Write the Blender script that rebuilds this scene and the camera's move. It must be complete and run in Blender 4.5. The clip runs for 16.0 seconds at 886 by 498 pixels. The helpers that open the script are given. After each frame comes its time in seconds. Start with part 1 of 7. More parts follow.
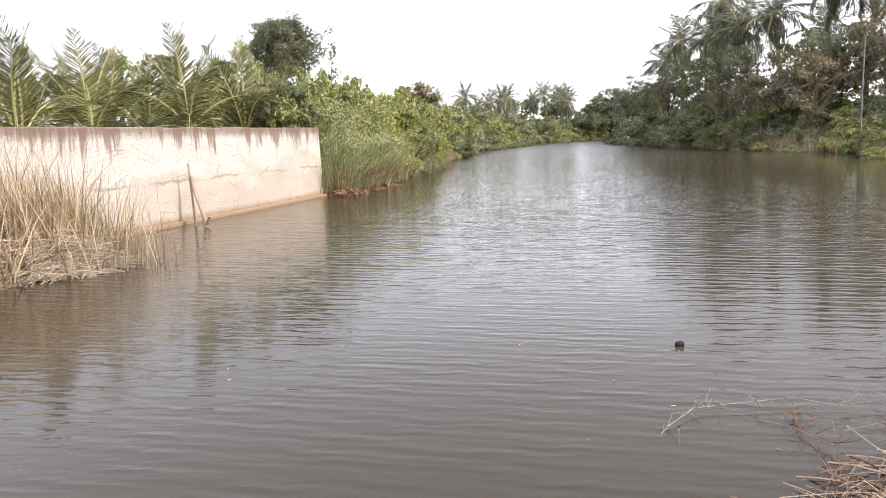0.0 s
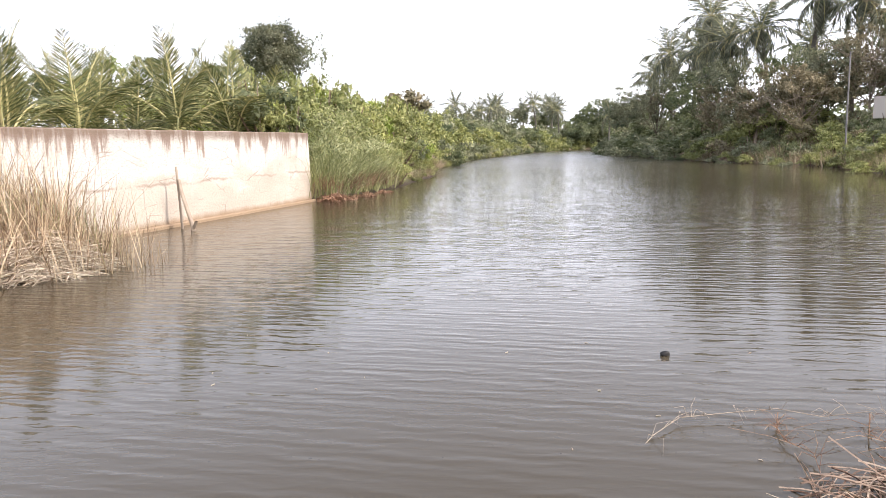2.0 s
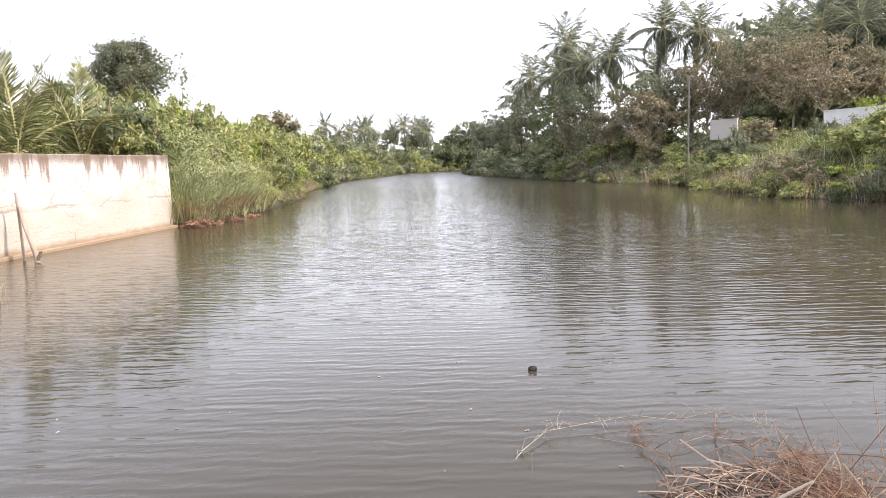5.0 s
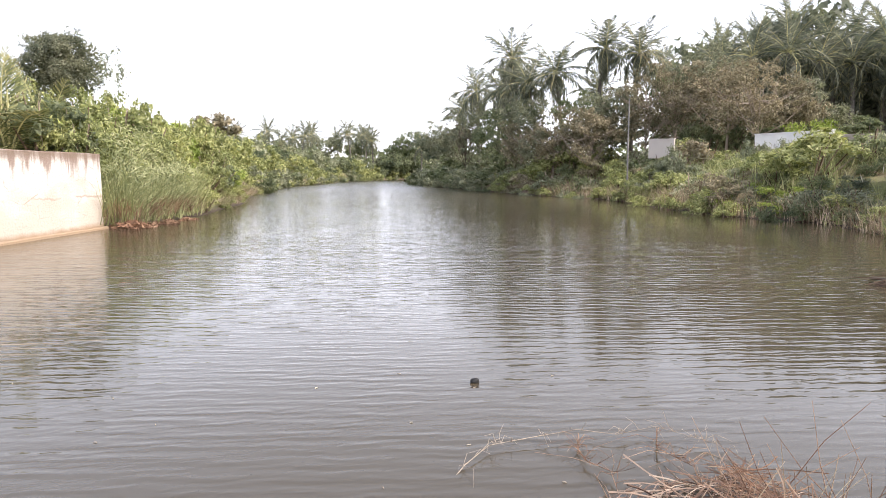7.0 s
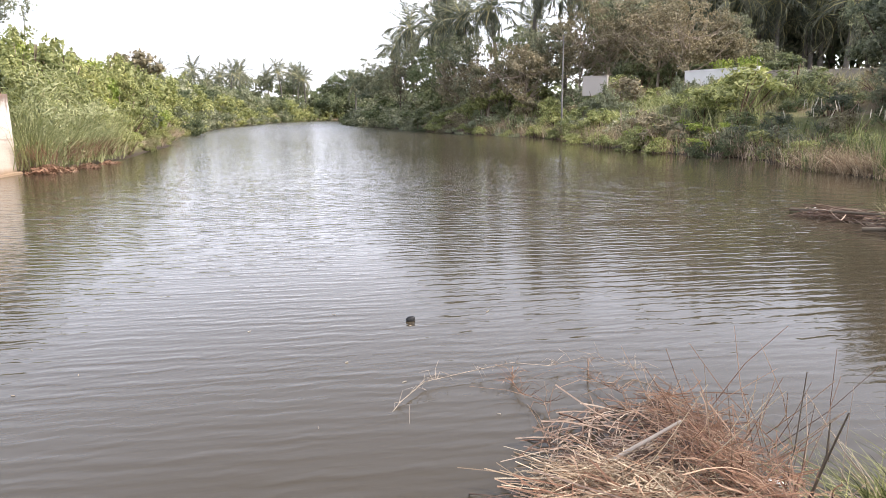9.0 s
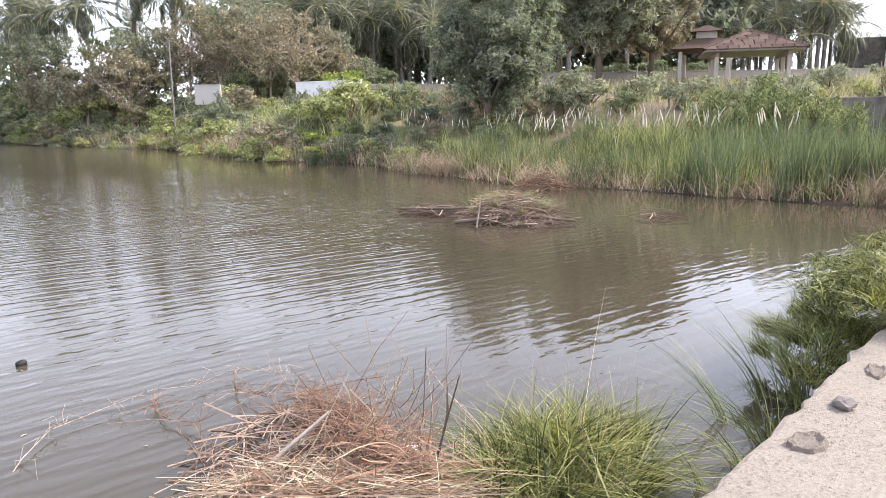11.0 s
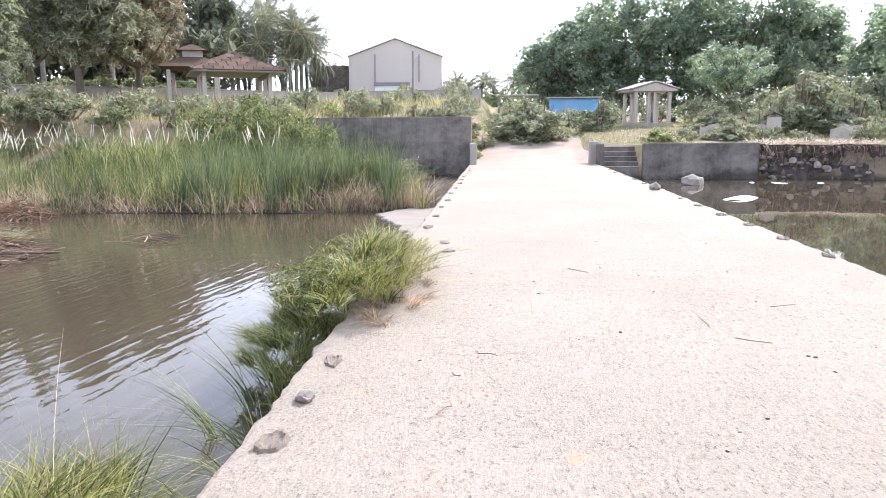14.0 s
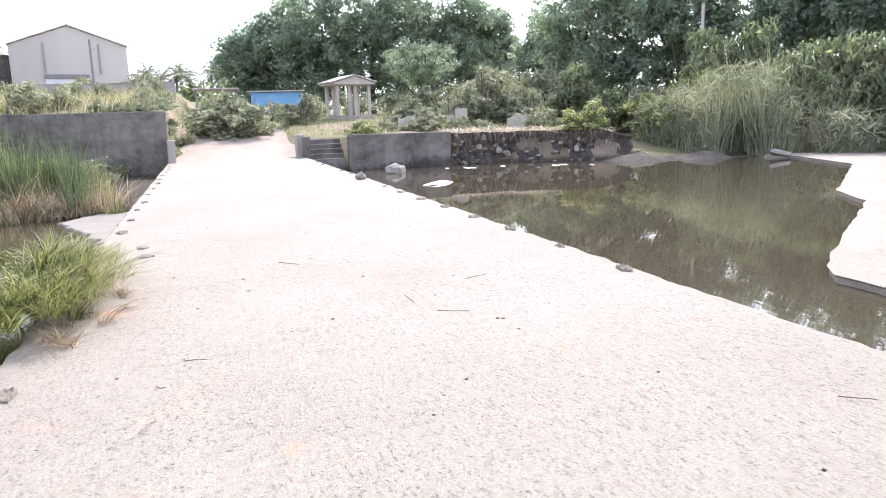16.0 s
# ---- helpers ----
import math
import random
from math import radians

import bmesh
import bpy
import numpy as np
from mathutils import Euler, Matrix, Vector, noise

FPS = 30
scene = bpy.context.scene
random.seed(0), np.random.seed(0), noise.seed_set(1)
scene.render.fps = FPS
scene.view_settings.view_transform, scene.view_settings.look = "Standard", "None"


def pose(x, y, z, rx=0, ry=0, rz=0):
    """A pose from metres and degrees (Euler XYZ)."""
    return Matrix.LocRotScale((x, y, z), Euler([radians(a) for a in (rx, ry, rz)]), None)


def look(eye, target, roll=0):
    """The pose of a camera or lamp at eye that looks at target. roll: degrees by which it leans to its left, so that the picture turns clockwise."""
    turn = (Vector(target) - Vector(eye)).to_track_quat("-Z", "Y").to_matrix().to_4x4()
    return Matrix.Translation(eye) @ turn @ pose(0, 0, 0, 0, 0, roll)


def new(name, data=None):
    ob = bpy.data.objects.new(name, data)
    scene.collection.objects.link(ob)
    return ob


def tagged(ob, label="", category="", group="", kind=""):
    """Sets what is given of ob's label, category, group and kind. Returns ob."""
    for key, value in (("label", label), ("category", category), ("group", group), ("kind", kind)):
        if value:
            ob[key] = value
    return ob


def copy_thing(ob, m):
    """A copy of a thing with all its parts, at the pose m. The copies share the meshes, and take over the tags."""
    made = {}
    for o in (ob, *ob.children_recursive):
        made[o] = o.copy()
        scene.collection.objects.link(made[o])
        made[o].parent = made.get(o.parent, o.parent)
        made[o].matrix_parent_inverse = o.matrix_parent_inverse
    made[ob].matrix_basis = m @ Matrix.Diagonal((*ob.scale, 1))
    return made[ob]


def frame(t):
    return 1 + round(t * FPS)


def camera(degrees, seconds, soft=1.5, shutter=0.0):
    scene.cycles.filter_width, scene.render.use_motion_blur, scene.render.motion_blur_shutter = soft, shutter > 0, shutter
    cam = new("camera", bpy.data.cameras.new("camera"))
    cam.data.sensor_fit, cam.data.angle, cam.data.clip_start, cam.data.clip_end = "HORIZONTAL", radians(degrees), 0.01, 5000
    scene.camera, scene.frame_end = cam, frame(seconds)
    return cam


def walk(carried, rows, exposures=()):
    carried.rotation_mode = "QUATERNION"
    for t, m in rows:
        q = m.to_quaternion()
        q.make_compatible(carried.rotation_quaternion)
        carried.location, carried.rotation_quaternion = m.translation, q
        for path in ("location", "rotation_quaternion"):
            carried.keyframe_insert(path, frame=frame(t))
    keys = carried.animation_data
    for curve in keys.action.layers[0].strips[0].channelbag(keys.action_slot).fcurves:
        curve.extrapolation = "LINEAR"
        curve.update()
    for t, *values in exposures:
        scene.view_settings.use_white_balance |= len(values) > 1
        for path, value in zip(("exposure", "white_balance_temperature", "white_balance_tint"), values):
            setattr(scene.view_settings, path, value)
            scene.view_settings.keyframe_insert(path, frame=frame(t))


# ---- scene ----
cam = camera(65.11, 16.0, soft=0.65)
# seconds, x, y, z, pitch, roll, yaw
PATH = [
    (0, -0.060, -0.040, 2.058, -8.96, 2.85, 5.23),
    (0.5, -0.061, -0.035, 2.054, -8.98, 2.47, 4.85),
    (1, -0.069, -0.032, 2.049, -9.93, 2.72, 4.82),
    (1.5, -0.068, -0.040, 2.059, -9.01, 2.27, 4.33),
    (2, -0.054, -0.036, 2.054, -8.39, 1.90, 4.39),
    (2.5, -0.043, -0.049, 2.052, -8.42, 2.14, 2.65),
    (3, -0.037, -0.061, 2.053, -8.26, 2.31, 0.88),
    (3.5, -0.036, -0.070, 2.061, -8.11, 2.14, -0.11),
    (4, -0.016, -0.067, 2.055, -7.41, 2.15, -1.51),
    (4.2, -0.012, -0.084, 2.068, -7.34, 2.37, -2.53),
    (6.3, 0.026, 0.180, 2.069, -6.46, 0.62, -9.17),
    (6.5, 0.017, 0.177, 2.054, -6.43, 0.47, -9.43),
    (7, 0.005, 0.155, 2.034, -6.32, 0.36, -10.68),
    (7.5, 0.006, 0.119, 2.014, -6.37, 0.80, -12.15),
    (8, -0.011, 0.130, 2.008, -10.32, 0.89, -14.92),
    (8.5, 0.029, 0.198, 2.010, -9.33, 1.06, -12.71),
    (9, 0.066, 0.229, 1.993, -11.25, 0.79, -15.91),
    (9.5, 0.034, 0.176, 2.014, -13.61, 2.24, -26.93),
    (10, 0.014, 0.159, 2.037, -12.34, 0.99, -35.92),
    (10.2, 0.024, 0.176, 2.029, -11.61, 0.84, -37.90),
    (12.3, -0.165, -0.013, 2.051, -10.14, -1.14, -60.73),
    (12.5, -0.116, -0.019, 2.056, -9.40, -1.54, -62.54),
    (13, 0.035, -0.078, 2.048, -8.95, -1.39, -66.22),
    (13.5, 0.091, -0.130, 2.045, -10.46, -0.94, -74.45),
    (14, 0.094, -0.153, 2.071, -9.95, 0.42, -85.29),
    (14.5, 0.075, -0.144, 2.073, -8.83, -0.43, -92.25),
    (15, 0.074, -0.180, 2.074, -9.16, -0.27, -98.11),
    (15.5, 0.063, -0.198, 2.072, -9.66, 0.33, -103.71),
    (16, 0.098, -0.242, 2.043, -10.83, 1.48, -108.83),
]
EXPOSURES = [(0.0, 0.46, 6350, 14), (1.0, 0.6, 6350, 14), (2.0, 0.65, 6300, 14), (7.0, 0.77, 6250, 14), (9.0, 0.75, 6200, 14), (10.2, 0.98, 6050, 14), (12.3, 1.27, 5800, 16),
             (13.5, 1.26, 5750, 15), (14.5, 1.3, 5700, 14), (16.0, 1.3, 5650, 14)]
walk(cam, [(t, pose(x, y, z, 90 + p, r, w)) for t, x, y, z, p, r, w in PATH], EXPOSURES)

# ---- sky and sun ----
SUN_AZ, SUN_EL = 122.0, 42.0  # degrees clockwise from +y, and above the horizon
world = bpy.data.worlds.new("hazy_sky")
scene.world = world
world.use_nodes = True
wn, wl = world.node_tree.nodes, world.node_tree.links
sky = wn.new("ShaderNodeTexSky")
sky.sky_type = "NISHITA"
sky.sun_disc = False
sky.sun_elevation = radians(SUN_EL)
sky.sun_rotation = radians(SUN_AZ)
sky.air_density, sky.dust_density, sky.ozone_density = 1.0, 4.0, 1.0
haze = wn.new("ShaderNodeMix")
haze.data_type = "RGBA"
# the haze lies thick along the horizon and thins out overhead
up = wn.new("ShaderNodeSeparateXYZ")
wl.new(wn.new("ShaderNodeTexCoord").outputs["Generated"], up.inputs[0])
thin = wn.new("ShaderNodeMapRange")
for key, val in (("From Min", 0.0), ("From Max", 0.6), ("To Min", 0.82), ("To Max", 0.22)):
    thin.inputs[key].default_value = val
wl.new(up.outputs["Z"], thin.inputs["Value"])
wl.new(thin.outputs["Result"], haze.inputs["Factor"])
haze.inputs["B"].default_value = (11.6, 11.7, 12.2, 1)
wl.new(sky.outputs["Color"], haze.inputs["A"])
wl.new(haze.outputs["Result"], wn["Background"].inputs["Color"])
wn["Background"].inputs["Strength"].default_value = 0.15

sun = new("sun", bpy.data.lights.new("sun", "SUN"))
sun.data.energy, sun.data.angle, sun.data.color = 2.8, radians(0.6), (1.0, 0.93, 0.82)
sa, se = radians(SUN_AZ), radians(SUN_EL)
sun.matrix_world = look((60 * math.sin(sa) * math.cos(se), 60 * math.cos(sa) * math.cos(se), 60 * math.sin(se)), (0, 0, 0))

# ---- materials ----


class Mat:
    """A small node-tree builder."""

    def __init__(self, name, rough=0.8, spec=0.3):
        self.mat = bpy.data.materials.new(name)
        self.mat.use_nodes = True
        self.n, self.l = self.mat.node_tree.nodes, self.mat.node_tree.links
        self.bsdf = self.n["Principled BSDF"]
        self.bsdf.inputs["Roughness"].default_value = rough
        self.bsdf.inputs["Specular IOR Level"].default_value = spec
        self.co = self.n.new("ShaderNodeTexCoord").outputs["Object"]

    def coords(self, scale=(1, 1, 1), world=False, turn=0.0):
        m = self.n.new("ShaderNodeMapping")
        m.inputs["Scale"].default_value = scale
        m.inputs["Rotation"].default_value = (0, 0, radians(turn))
        src = self.n.new("ShaderNodeNewGeometry").outputs["Position"] if world else self.co
        self.l.new(src, m.inputs["Vector"])
        return m.outputs["Vector"]

    def noise(self, scale, detail=4.0, rough=0.55, stretch=(1, 1, 1), world=False, distort=0.0):
        t = self.n.new("ShaderNodeTexNoise")
        t.inputs["Scale"].default_value, t.inputs["Detail"].default_value = scale, detail
        t.inputs["Roughness"].default_value, t.inputs["Distortion"].default_value = rough, distort
        self.l.new(self.coords(stretch, world), t.inputs["Vector"])
        return t.outputs["Fac"]

    def voronoi(self, scale, stretch=(1, 1, 1), feature="F1", world=False):
        t = self.n.new("ShaderNodeTexVoronoi")
        t.feature = feature
        t.inputs["Scale"].default_value = scale
        self.l.new(self.coords(stretch, world), t.inputs["Vector"])
        return t.outputs["Distance"]

    def ramp(self, fac, stops):
        r = self.n.new("ShaderNodeValToRGB")
        els = r.color_ramp.elements
        while len(els) < len(stops):
            els.new(0.5)
        for e, (p, c) in zip(els, stops):
            e.position = p
            e.color = (c, c, c, 1) if isinstance(c, (int, float)) else (*c, 1)
        self.l.new(fac, r.inputs["Fac"])
        return r.outputs["Color"]

    def mix(self, fac, a, b, mode="MIX"):
        m = self.n.new("ShaderNodeMix")
        m.data_type, m.blend_type = "RGBA", mode
        for key, v in (("Factor", fac), ("A", a), ("B", b)):
            if isinstance(v, (int, float)):
                m.inputs[key].default_value = v if key == "Factor" else (v, v, v, 1)
            elif isinstance(v, tuple):
                m.inputs[key].default_value = (*v, 1)
            else:
                self.l.new(v, m.inputs[key])
        return m.outputs["Result"]

    def math(self, op, a, b=0.0):
        m = self.n.new("ShaderNodeMath")
        m.operation = op
        for i, v in enumerate((a, b)):
            if isinstance(v, (int, float)):
                m.inputs[i].default_value = v
            else:
                self.l.new(v, m.inputs[i])
        return m.outputs[0]

    def axis(self, which, world=False):
        s = self.n.new("ShaderNodeSeparateXYZ")
        self.l.new(self.coords(world=world), s.inputs[0])
        return s.outputs[which]

    def random(self):
        return self.n.new("ShaderNodeObjectInfo").outputs["Random"]

    def island(self):
        return self.n.new("ShaderNodeNewGeometry").outputs["Random Per Island"]

    def color(self, c):
        if isinstance(c, tuple):
            self.bsdf.inputs["Base Color"].default_value = (*c, 1)
        else:
            self.l.new(c, self.bsdf.inputs["Base Color"])
        return self

    def bump(self, height, strength=0.5, distance=0.02):
        b = self.n.new("ShaderNodeBump")
        b.inputs["Strength"].default_value, b.inputs["Distance"].default_value = strength, distance
        self.l.new(height, b.inputs["Height"])
        last = self.bsdf.inputs["Normal"].links
        if last:
            self.l.new(last[0].from_socket, b.inputs["Normal"])
        self.l.new(b.outputs["Normal"], self.bsdf.inputs["Normal"])
        return self


def leaf_material(name, dark, mid, light, through_light=0.35, rough=0.6, glow=(1.2, 1.2, 0.8)):
    """Foliage: each leaf its own tone, a slow drift over the plant, and light coming through."""
    m = Mat(name, rough, 0.2)
    tone = m.ramp(m.island(), [(0.0, dark), (0.5, mid), (1.0, light)])
    drift = m.ramp(m.noise(0.35, 2, world=True), [(0.3, (0.62, 0.66, 0.6)), (0.7, (1.25, 1.2, 1.1))])
    col = m.mix(1.0, tone, drift, "MULTIPLY")
    m.color(col)
    t = m.n.new("ShaderNodeBsdfTranslucent")
    m.l.new(m.mix(1.0, col, glow, "MULTIPLY"), t.inputs["Color"])
    x = m.n.new("ShaderNodeMixShader")
    x.inputs[0].default_value = through_light
    m.l.new(m.bsdf.outputs[0], x.inputs[1])
    m.l.new(t.outputs[0], x.inputs[2])
    m.l.new(x.outputs[0], m.n["Material Output"].inputs["Surface"])
    return m.mat


DRY = (1.1, 1.05, 0.95)
LEAF_HEDGE = leaf_material("hedge_leaves", (0.14, 0.155, 0.07), (0.32, 0.345, 0.15), (0.54, 0.54, 0.29))
LEAF_LIME = leaf_material("lime_leaves", (0.17, 0.23, 0.05), (0.3, 0.37, 0.09), (0.46, 0.51, 0.18))
LEAF_GREEN = leaf_material("green_leaves", (0.1, 0.118, 0.076), (0.18, 0.204, 0.13), (0.31, 0.33, 0.22), 0.52, 0.6, (1.2, 1.25, 0.95))
LEAF_DARK = leaf_material("dark_leaves", (0.1, 0.112, 0.09), (0.18, 0.196, 0.155), (0.3, 0.31, 0.24), 0.55, 0.6, (1.25, 1.3, 1.05))
LEAF_GREY = leaf_material("dusty_leaves", (0.18, 0.19, 0.135), (0.3, 0.31, 0.22), (0.46, 0.46, 0.35), 0.35, 0.65, (1.1, 1.15, 0.85))
LEAF_OLIVE = leaf_material("dusty_olive_leaves", (0.12, 0.126, 0.095), (0.215, 0.222, 0.17), (0.36, 0.355, 0.275), 0.5, 0.6, (1.25, 1.3, 1.05))
LEAF_BROWN = leaf_material("dry_leaves", (0.15, 0.135, 0.095), (0.27, 0.235, 0.16), (0.42, 0.37, 0.26), 0.3, 0.6, DRY)
LEAF_PALM = leaf_material("palm_leaflets", (0.085, 0.093, 0.075), (0.17, 0.18, 0.145), (0.32, 0.32, 0.26), 0.4, 0.6, (1.2, 1.25, 1.05))
LEAF_YOUNG_PALM = leaf_material("young_palm_leaflets", (0.06, 0.075, 0.035), (0.15, 0.165, 0.075), (0.38, 0.35, 0.17), 0.2, 0.55)
LEAF_RIB = leaf_material("palm_ribs", (0.4, 0.36, 0.17), (0.5, 0.46, 0.24), (0.6, 0.55, 0.32), 0.1, 0.6)
# haze painted into the leaves: paler, bluer and more glowing than real foliage
LEAF_POND = leaf_material("hazy_blue_green_leaves", (0.15, 0.18, 0.145), (0.25, 0.285, 0.23), (0.37, 0.4, 0.33), 0.62, 0.6, (1.3, 1.45, 1.2))
LEAF_REED = leaf_material("reed_blades", (0.05, 0.07, 0.03), (0.17, 0.2, 0.09), (0.45, 0.45, 0.24), 0.35)
LEAF_REED_DARK = leaf_material("dark_reed_blades", (0.06, 0.085, 0.055), (0.12, 0.155, 0.09), (0.23, 0.26, 0.16), 0.35)
LEAF_GRASS = leaf_material("grass_blades", (0.025, 0.036, 0.012), (0.15, 0.165, 0.052), (0.44, 0.43, 0.2), 0.3, 0.55, (1.2, 1.2, 0.7))
LEAF_STRAW = leaf_material("dry_reed_straw", (0.15, 0.1, 0.07), (0.38, 0.285, 0.2), (0.68, 0.57, 0.44), 0.15, 0.7, DRY)
LEAF_BLEACH = leaf_material("bleached_straw", (0.38, 0.3, 0.25), (0.6, 0.51, 0.43), (0.84, 0.77, 0.68), 0.15, 0.7, DRY)
LEAF_RUST = leaf_material("rusty_straw", (0.17, 0.09, 0.06), (0.33, 0.19, 0.13), (0.52, 0.36, 0.26), 0.15, 0.7, DRY)
LEAF_FIELD = leaf_material("dry_field_grass", (0.2, 0.19, 0.1), (0.37, 0.35, 0.2), (0.58, 0.53, 0.34), 0.3, 0.7, DRY)
LEAF_CANE = leaf_material("cane_leaves", (0.18, 0.2, 0.11), (0.34, 0.36, 0.2), (0.58, 0.58, 0.38), 0.4)
PLUME = leaf_material("plume_fluff", (0.58, 0.53, 0.47), (0.72, 0.68, 0.62), (0.86, 0.83, 0.79), 0.4, 0.9, (1.0, 1.0, 1.0))

m = Mat("bark", 0.9, 0.1)
m.color(m.mix(m.noise(3, 5, stretch=(1, 1, 0.2)), (0.07, 0.055, 0.04), (0.2, 0.165, 0.125))).bump(m.noise(9, 5, stretch=(1, 1, 0.25)), 0.8, 0.03)
BARK = m.mat
m = Mat("palm_bark", 0.9, 0.1)
m.color(m.mix(m.noise(2, 4, stretch=(1, 1, 3)), (0.09, 0.08, 0.07), (0.24, 0.215, 0.185))).bump(m.noise(3, 3, stretch=(0.4, 0.4, 4)), 0.7, 0.03)
PALM_BARK = m.mat
m = Mat("dead_wood", 0.85, 0.15)
m.color(m.mix(m.noise(6, 5, stretch=(1, 1, 0.2)), (0.2, 0.15, 0.11), (0.52, 0.44, 0.35))).bump(m.noise(25, 4, stretch=(1, 1, 0.15)), 0.5, 0.01)
DEAD_WOOD = m.mat
m = Mat("bleached_wood", 0.85, 0.15)
m.color(m.mix(m.noise(5, 5, stretch=(1, 1, 0.2)), (0.36, 0.29, 0.23), (0.62, 0.54, 0.45))).bump(m.noise(25, 4, stretch=(1, 1, 0.15)), 0.5, 0.01)
BLEACHED = m.mat
m = Mat("twigs", 0.85, 0.15)
m.color(m.ramp(m.island(), [(0, (0.09, 0.055, 0.04)), (0.5, (0.22, 0.15, 0.11)), (1, (0.42, 0.33, 0.25))]))
TWIG = m.mat

m = Mat("soil", 0.95, 0.1)
patch = m.noise(0.16, 5, 0.6, world=True)
soil = m.mix(m.noise(1.4, 6, 0.65, world=True), (0.17, 0.125, 0.09), (0.36, 0.28, 0.21))
weed = m.mix(m.noise(2.2, 5, 0.65, world=True), (0.07, 0.085, 0.03), (0.24, 0.23, 0.1))
dry = m.mix(m.ramp(patch, [(0.4, 0.0), (0.58, 1.0)]), soil, weed)
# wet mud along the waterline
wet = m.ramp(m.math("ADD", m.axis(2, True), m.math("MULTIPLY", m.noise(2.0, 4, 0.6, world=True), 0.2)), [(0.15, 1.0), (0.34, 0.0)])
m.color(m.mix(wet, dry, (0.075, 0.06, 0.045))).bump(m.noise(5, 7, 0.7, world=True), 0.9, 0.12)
SOIL = m.mat
m = Mat("dark_earth", 0.95, 0.1)
m.color(m.mix(m.noise(3.0, 8, 0.75, (1, 1, 0.6), world=True), (0.022, 0.019, 0.017), (0.2, 0.17, 0.145))).bump(m.noise(3.5, 8, 0.75, world=True), 1.0, 0.16)
EARTH = m.mat
m = Mat("dry_dust", 0.95, 0.1)
m.color(m.mix(m.noise(0.9, 6, 0.65, world=True), (0.26, 0.2, 0.155), (0.43, 0.36, 0.295))).bump(m.noise(7, 6, 0.7, world=True), 0.7, 0.05)
DUST = m.mat

# muddy water: opaque brown body, mirror surface, small wind ripples
m = Mat("silt", 0.9, 0.15)
m.color(m.mix(m.noise(1.5, 6, 0.65, world=True), (0.19, 0.16, 0.135), (0.32, 0.28, 0.24))).bump(m.noise(8, 6, 0.7, world=True), 0.6, 0.03)
SILT = m.mat
m = Mat("muddy_water", 0.02, 0.5)
m.bsdf.inputs["IOR"].default_value = 1.33
m.color(m.mix(m.noise(0.09, 3, 0.5, world=True), (0.05, 0.04, 0.025), (0.07, 0.056, 0.036)))
gust = m.ramp(m.noise(0.09, 3, 0.55, (1, 0.5, 1), world=True), [(0.36, 0.55), (0.62, 1.0)])
# the pond below the causeway lies sheltered, and so does the water at the reeds' foot
open_water = m.ramp(m.math("ADD", m.math("MULTIPLY", m.axis(1, True), 0.04), 0.3), [(0.1, 0.03), (0.3, 0.07), (0.36, 0.12), (0.44, 0.33), (0.62, 0.55), (0.9, 1.0)])
lee = m.ramp(m.math("MULTIPLY", m.axis(0, True), 0.05), [(0.45, 1.0), (0.72, 0.3)])
far = m.ramp(m.math("MULTIPLY", m.axis(1, True), 0.01), [(0.12, 1.0), (0.26, 0.66), (0.7, 0.36)])
calm = m.mix(1.0, m.mix(1.0, m.mix(1.0, gust, open_water, "MULTIPLY"), lee, "MULTIPLY"), far, "MULTIPLY")


def wave_train(turn, scale, waver):
    """Long-crested wind ripples; turn: degrees by which the crests stand off the x axis."""
    w = m.n.new("ShaderNodeTexWave")
    w.bands_direction = "Y"
    for key, val in (("Scale", scale), ("Distortion", waver), ("Detail", 2.0), ("Detail Scale", 1.1), ("Detail Roughness", 0.5)):
        w.inputs[key].default_value = val
    m.l.new(m.coords((0.9, 1.0, 1), True, turn), w.inputs["Vector"])
    return w.outputs["Fac"]


broken = m.ramp(m.noise(1.3, 3, 0.55, (0.8, 1.7, 1), world=True, distort=0.6), [(0.3, 0.12), (0.6, 1.0)])
swell = m.mix(1.0, m.mix(0.36, wave_train(15, 1.28, 3.6), wave_train(8, 2.5, 5.0)), broken, "MULTIPLY")
rip = m.noise(3.2, 2.0, 0.45, (0.5, 1.6, 1), world=True, distort=0.5)
fine = m.noise(11.0, 2, 0.5, (0.5, 1.6, 1), world=True, distort=0.3)
height = m.mix(0.24, m.mix(0.38, swell, rip), fine)
m.bump(m.mix(1.0, height, calm, "MULTIPLY"), 1.0, 0.024)
# ripples too small to tell apart on the open reach
rough = m.ramp(m.math("MULTIPLY", m.axis(1, True), 0.01), [(0.1, 0.02), (0.25, 0.05), (0.6, 0.16), (1.0, 0.24)])
m.l.new(rough, m.bsdf.inputs["Roughness"])
WATER = m.mat

m = Mat("worn_concrete", 0.9, 0.2)
big = m.noise(0.55, 5, 0.6, world=True)
base = m.mix(big, (0.245, 0.204, 0.16), (0.35, 0.302, 0.243))
speck = m.ramp(m.noise(26, 5, 0.8, (1, 1.6, 1), world=True), [(0.35, 0.4), (0.45, 1.0)])
where = m.ramp(m.noise(0.9, 4, 0.6, world=True), [(0.35, 0.3), (0.6, 1.0)])
col = m.mix(where, base, m.mix(1.0, base, speck, "MULTIPLY"))
rust = m.ramp(m.noise(0.8, 6, 0.7, world=True, distort=0.5), [(0.62, 0.0), (0.78, 0.6)])
col = m.mix(rust, col, (0.47, 0.3, 0.2))
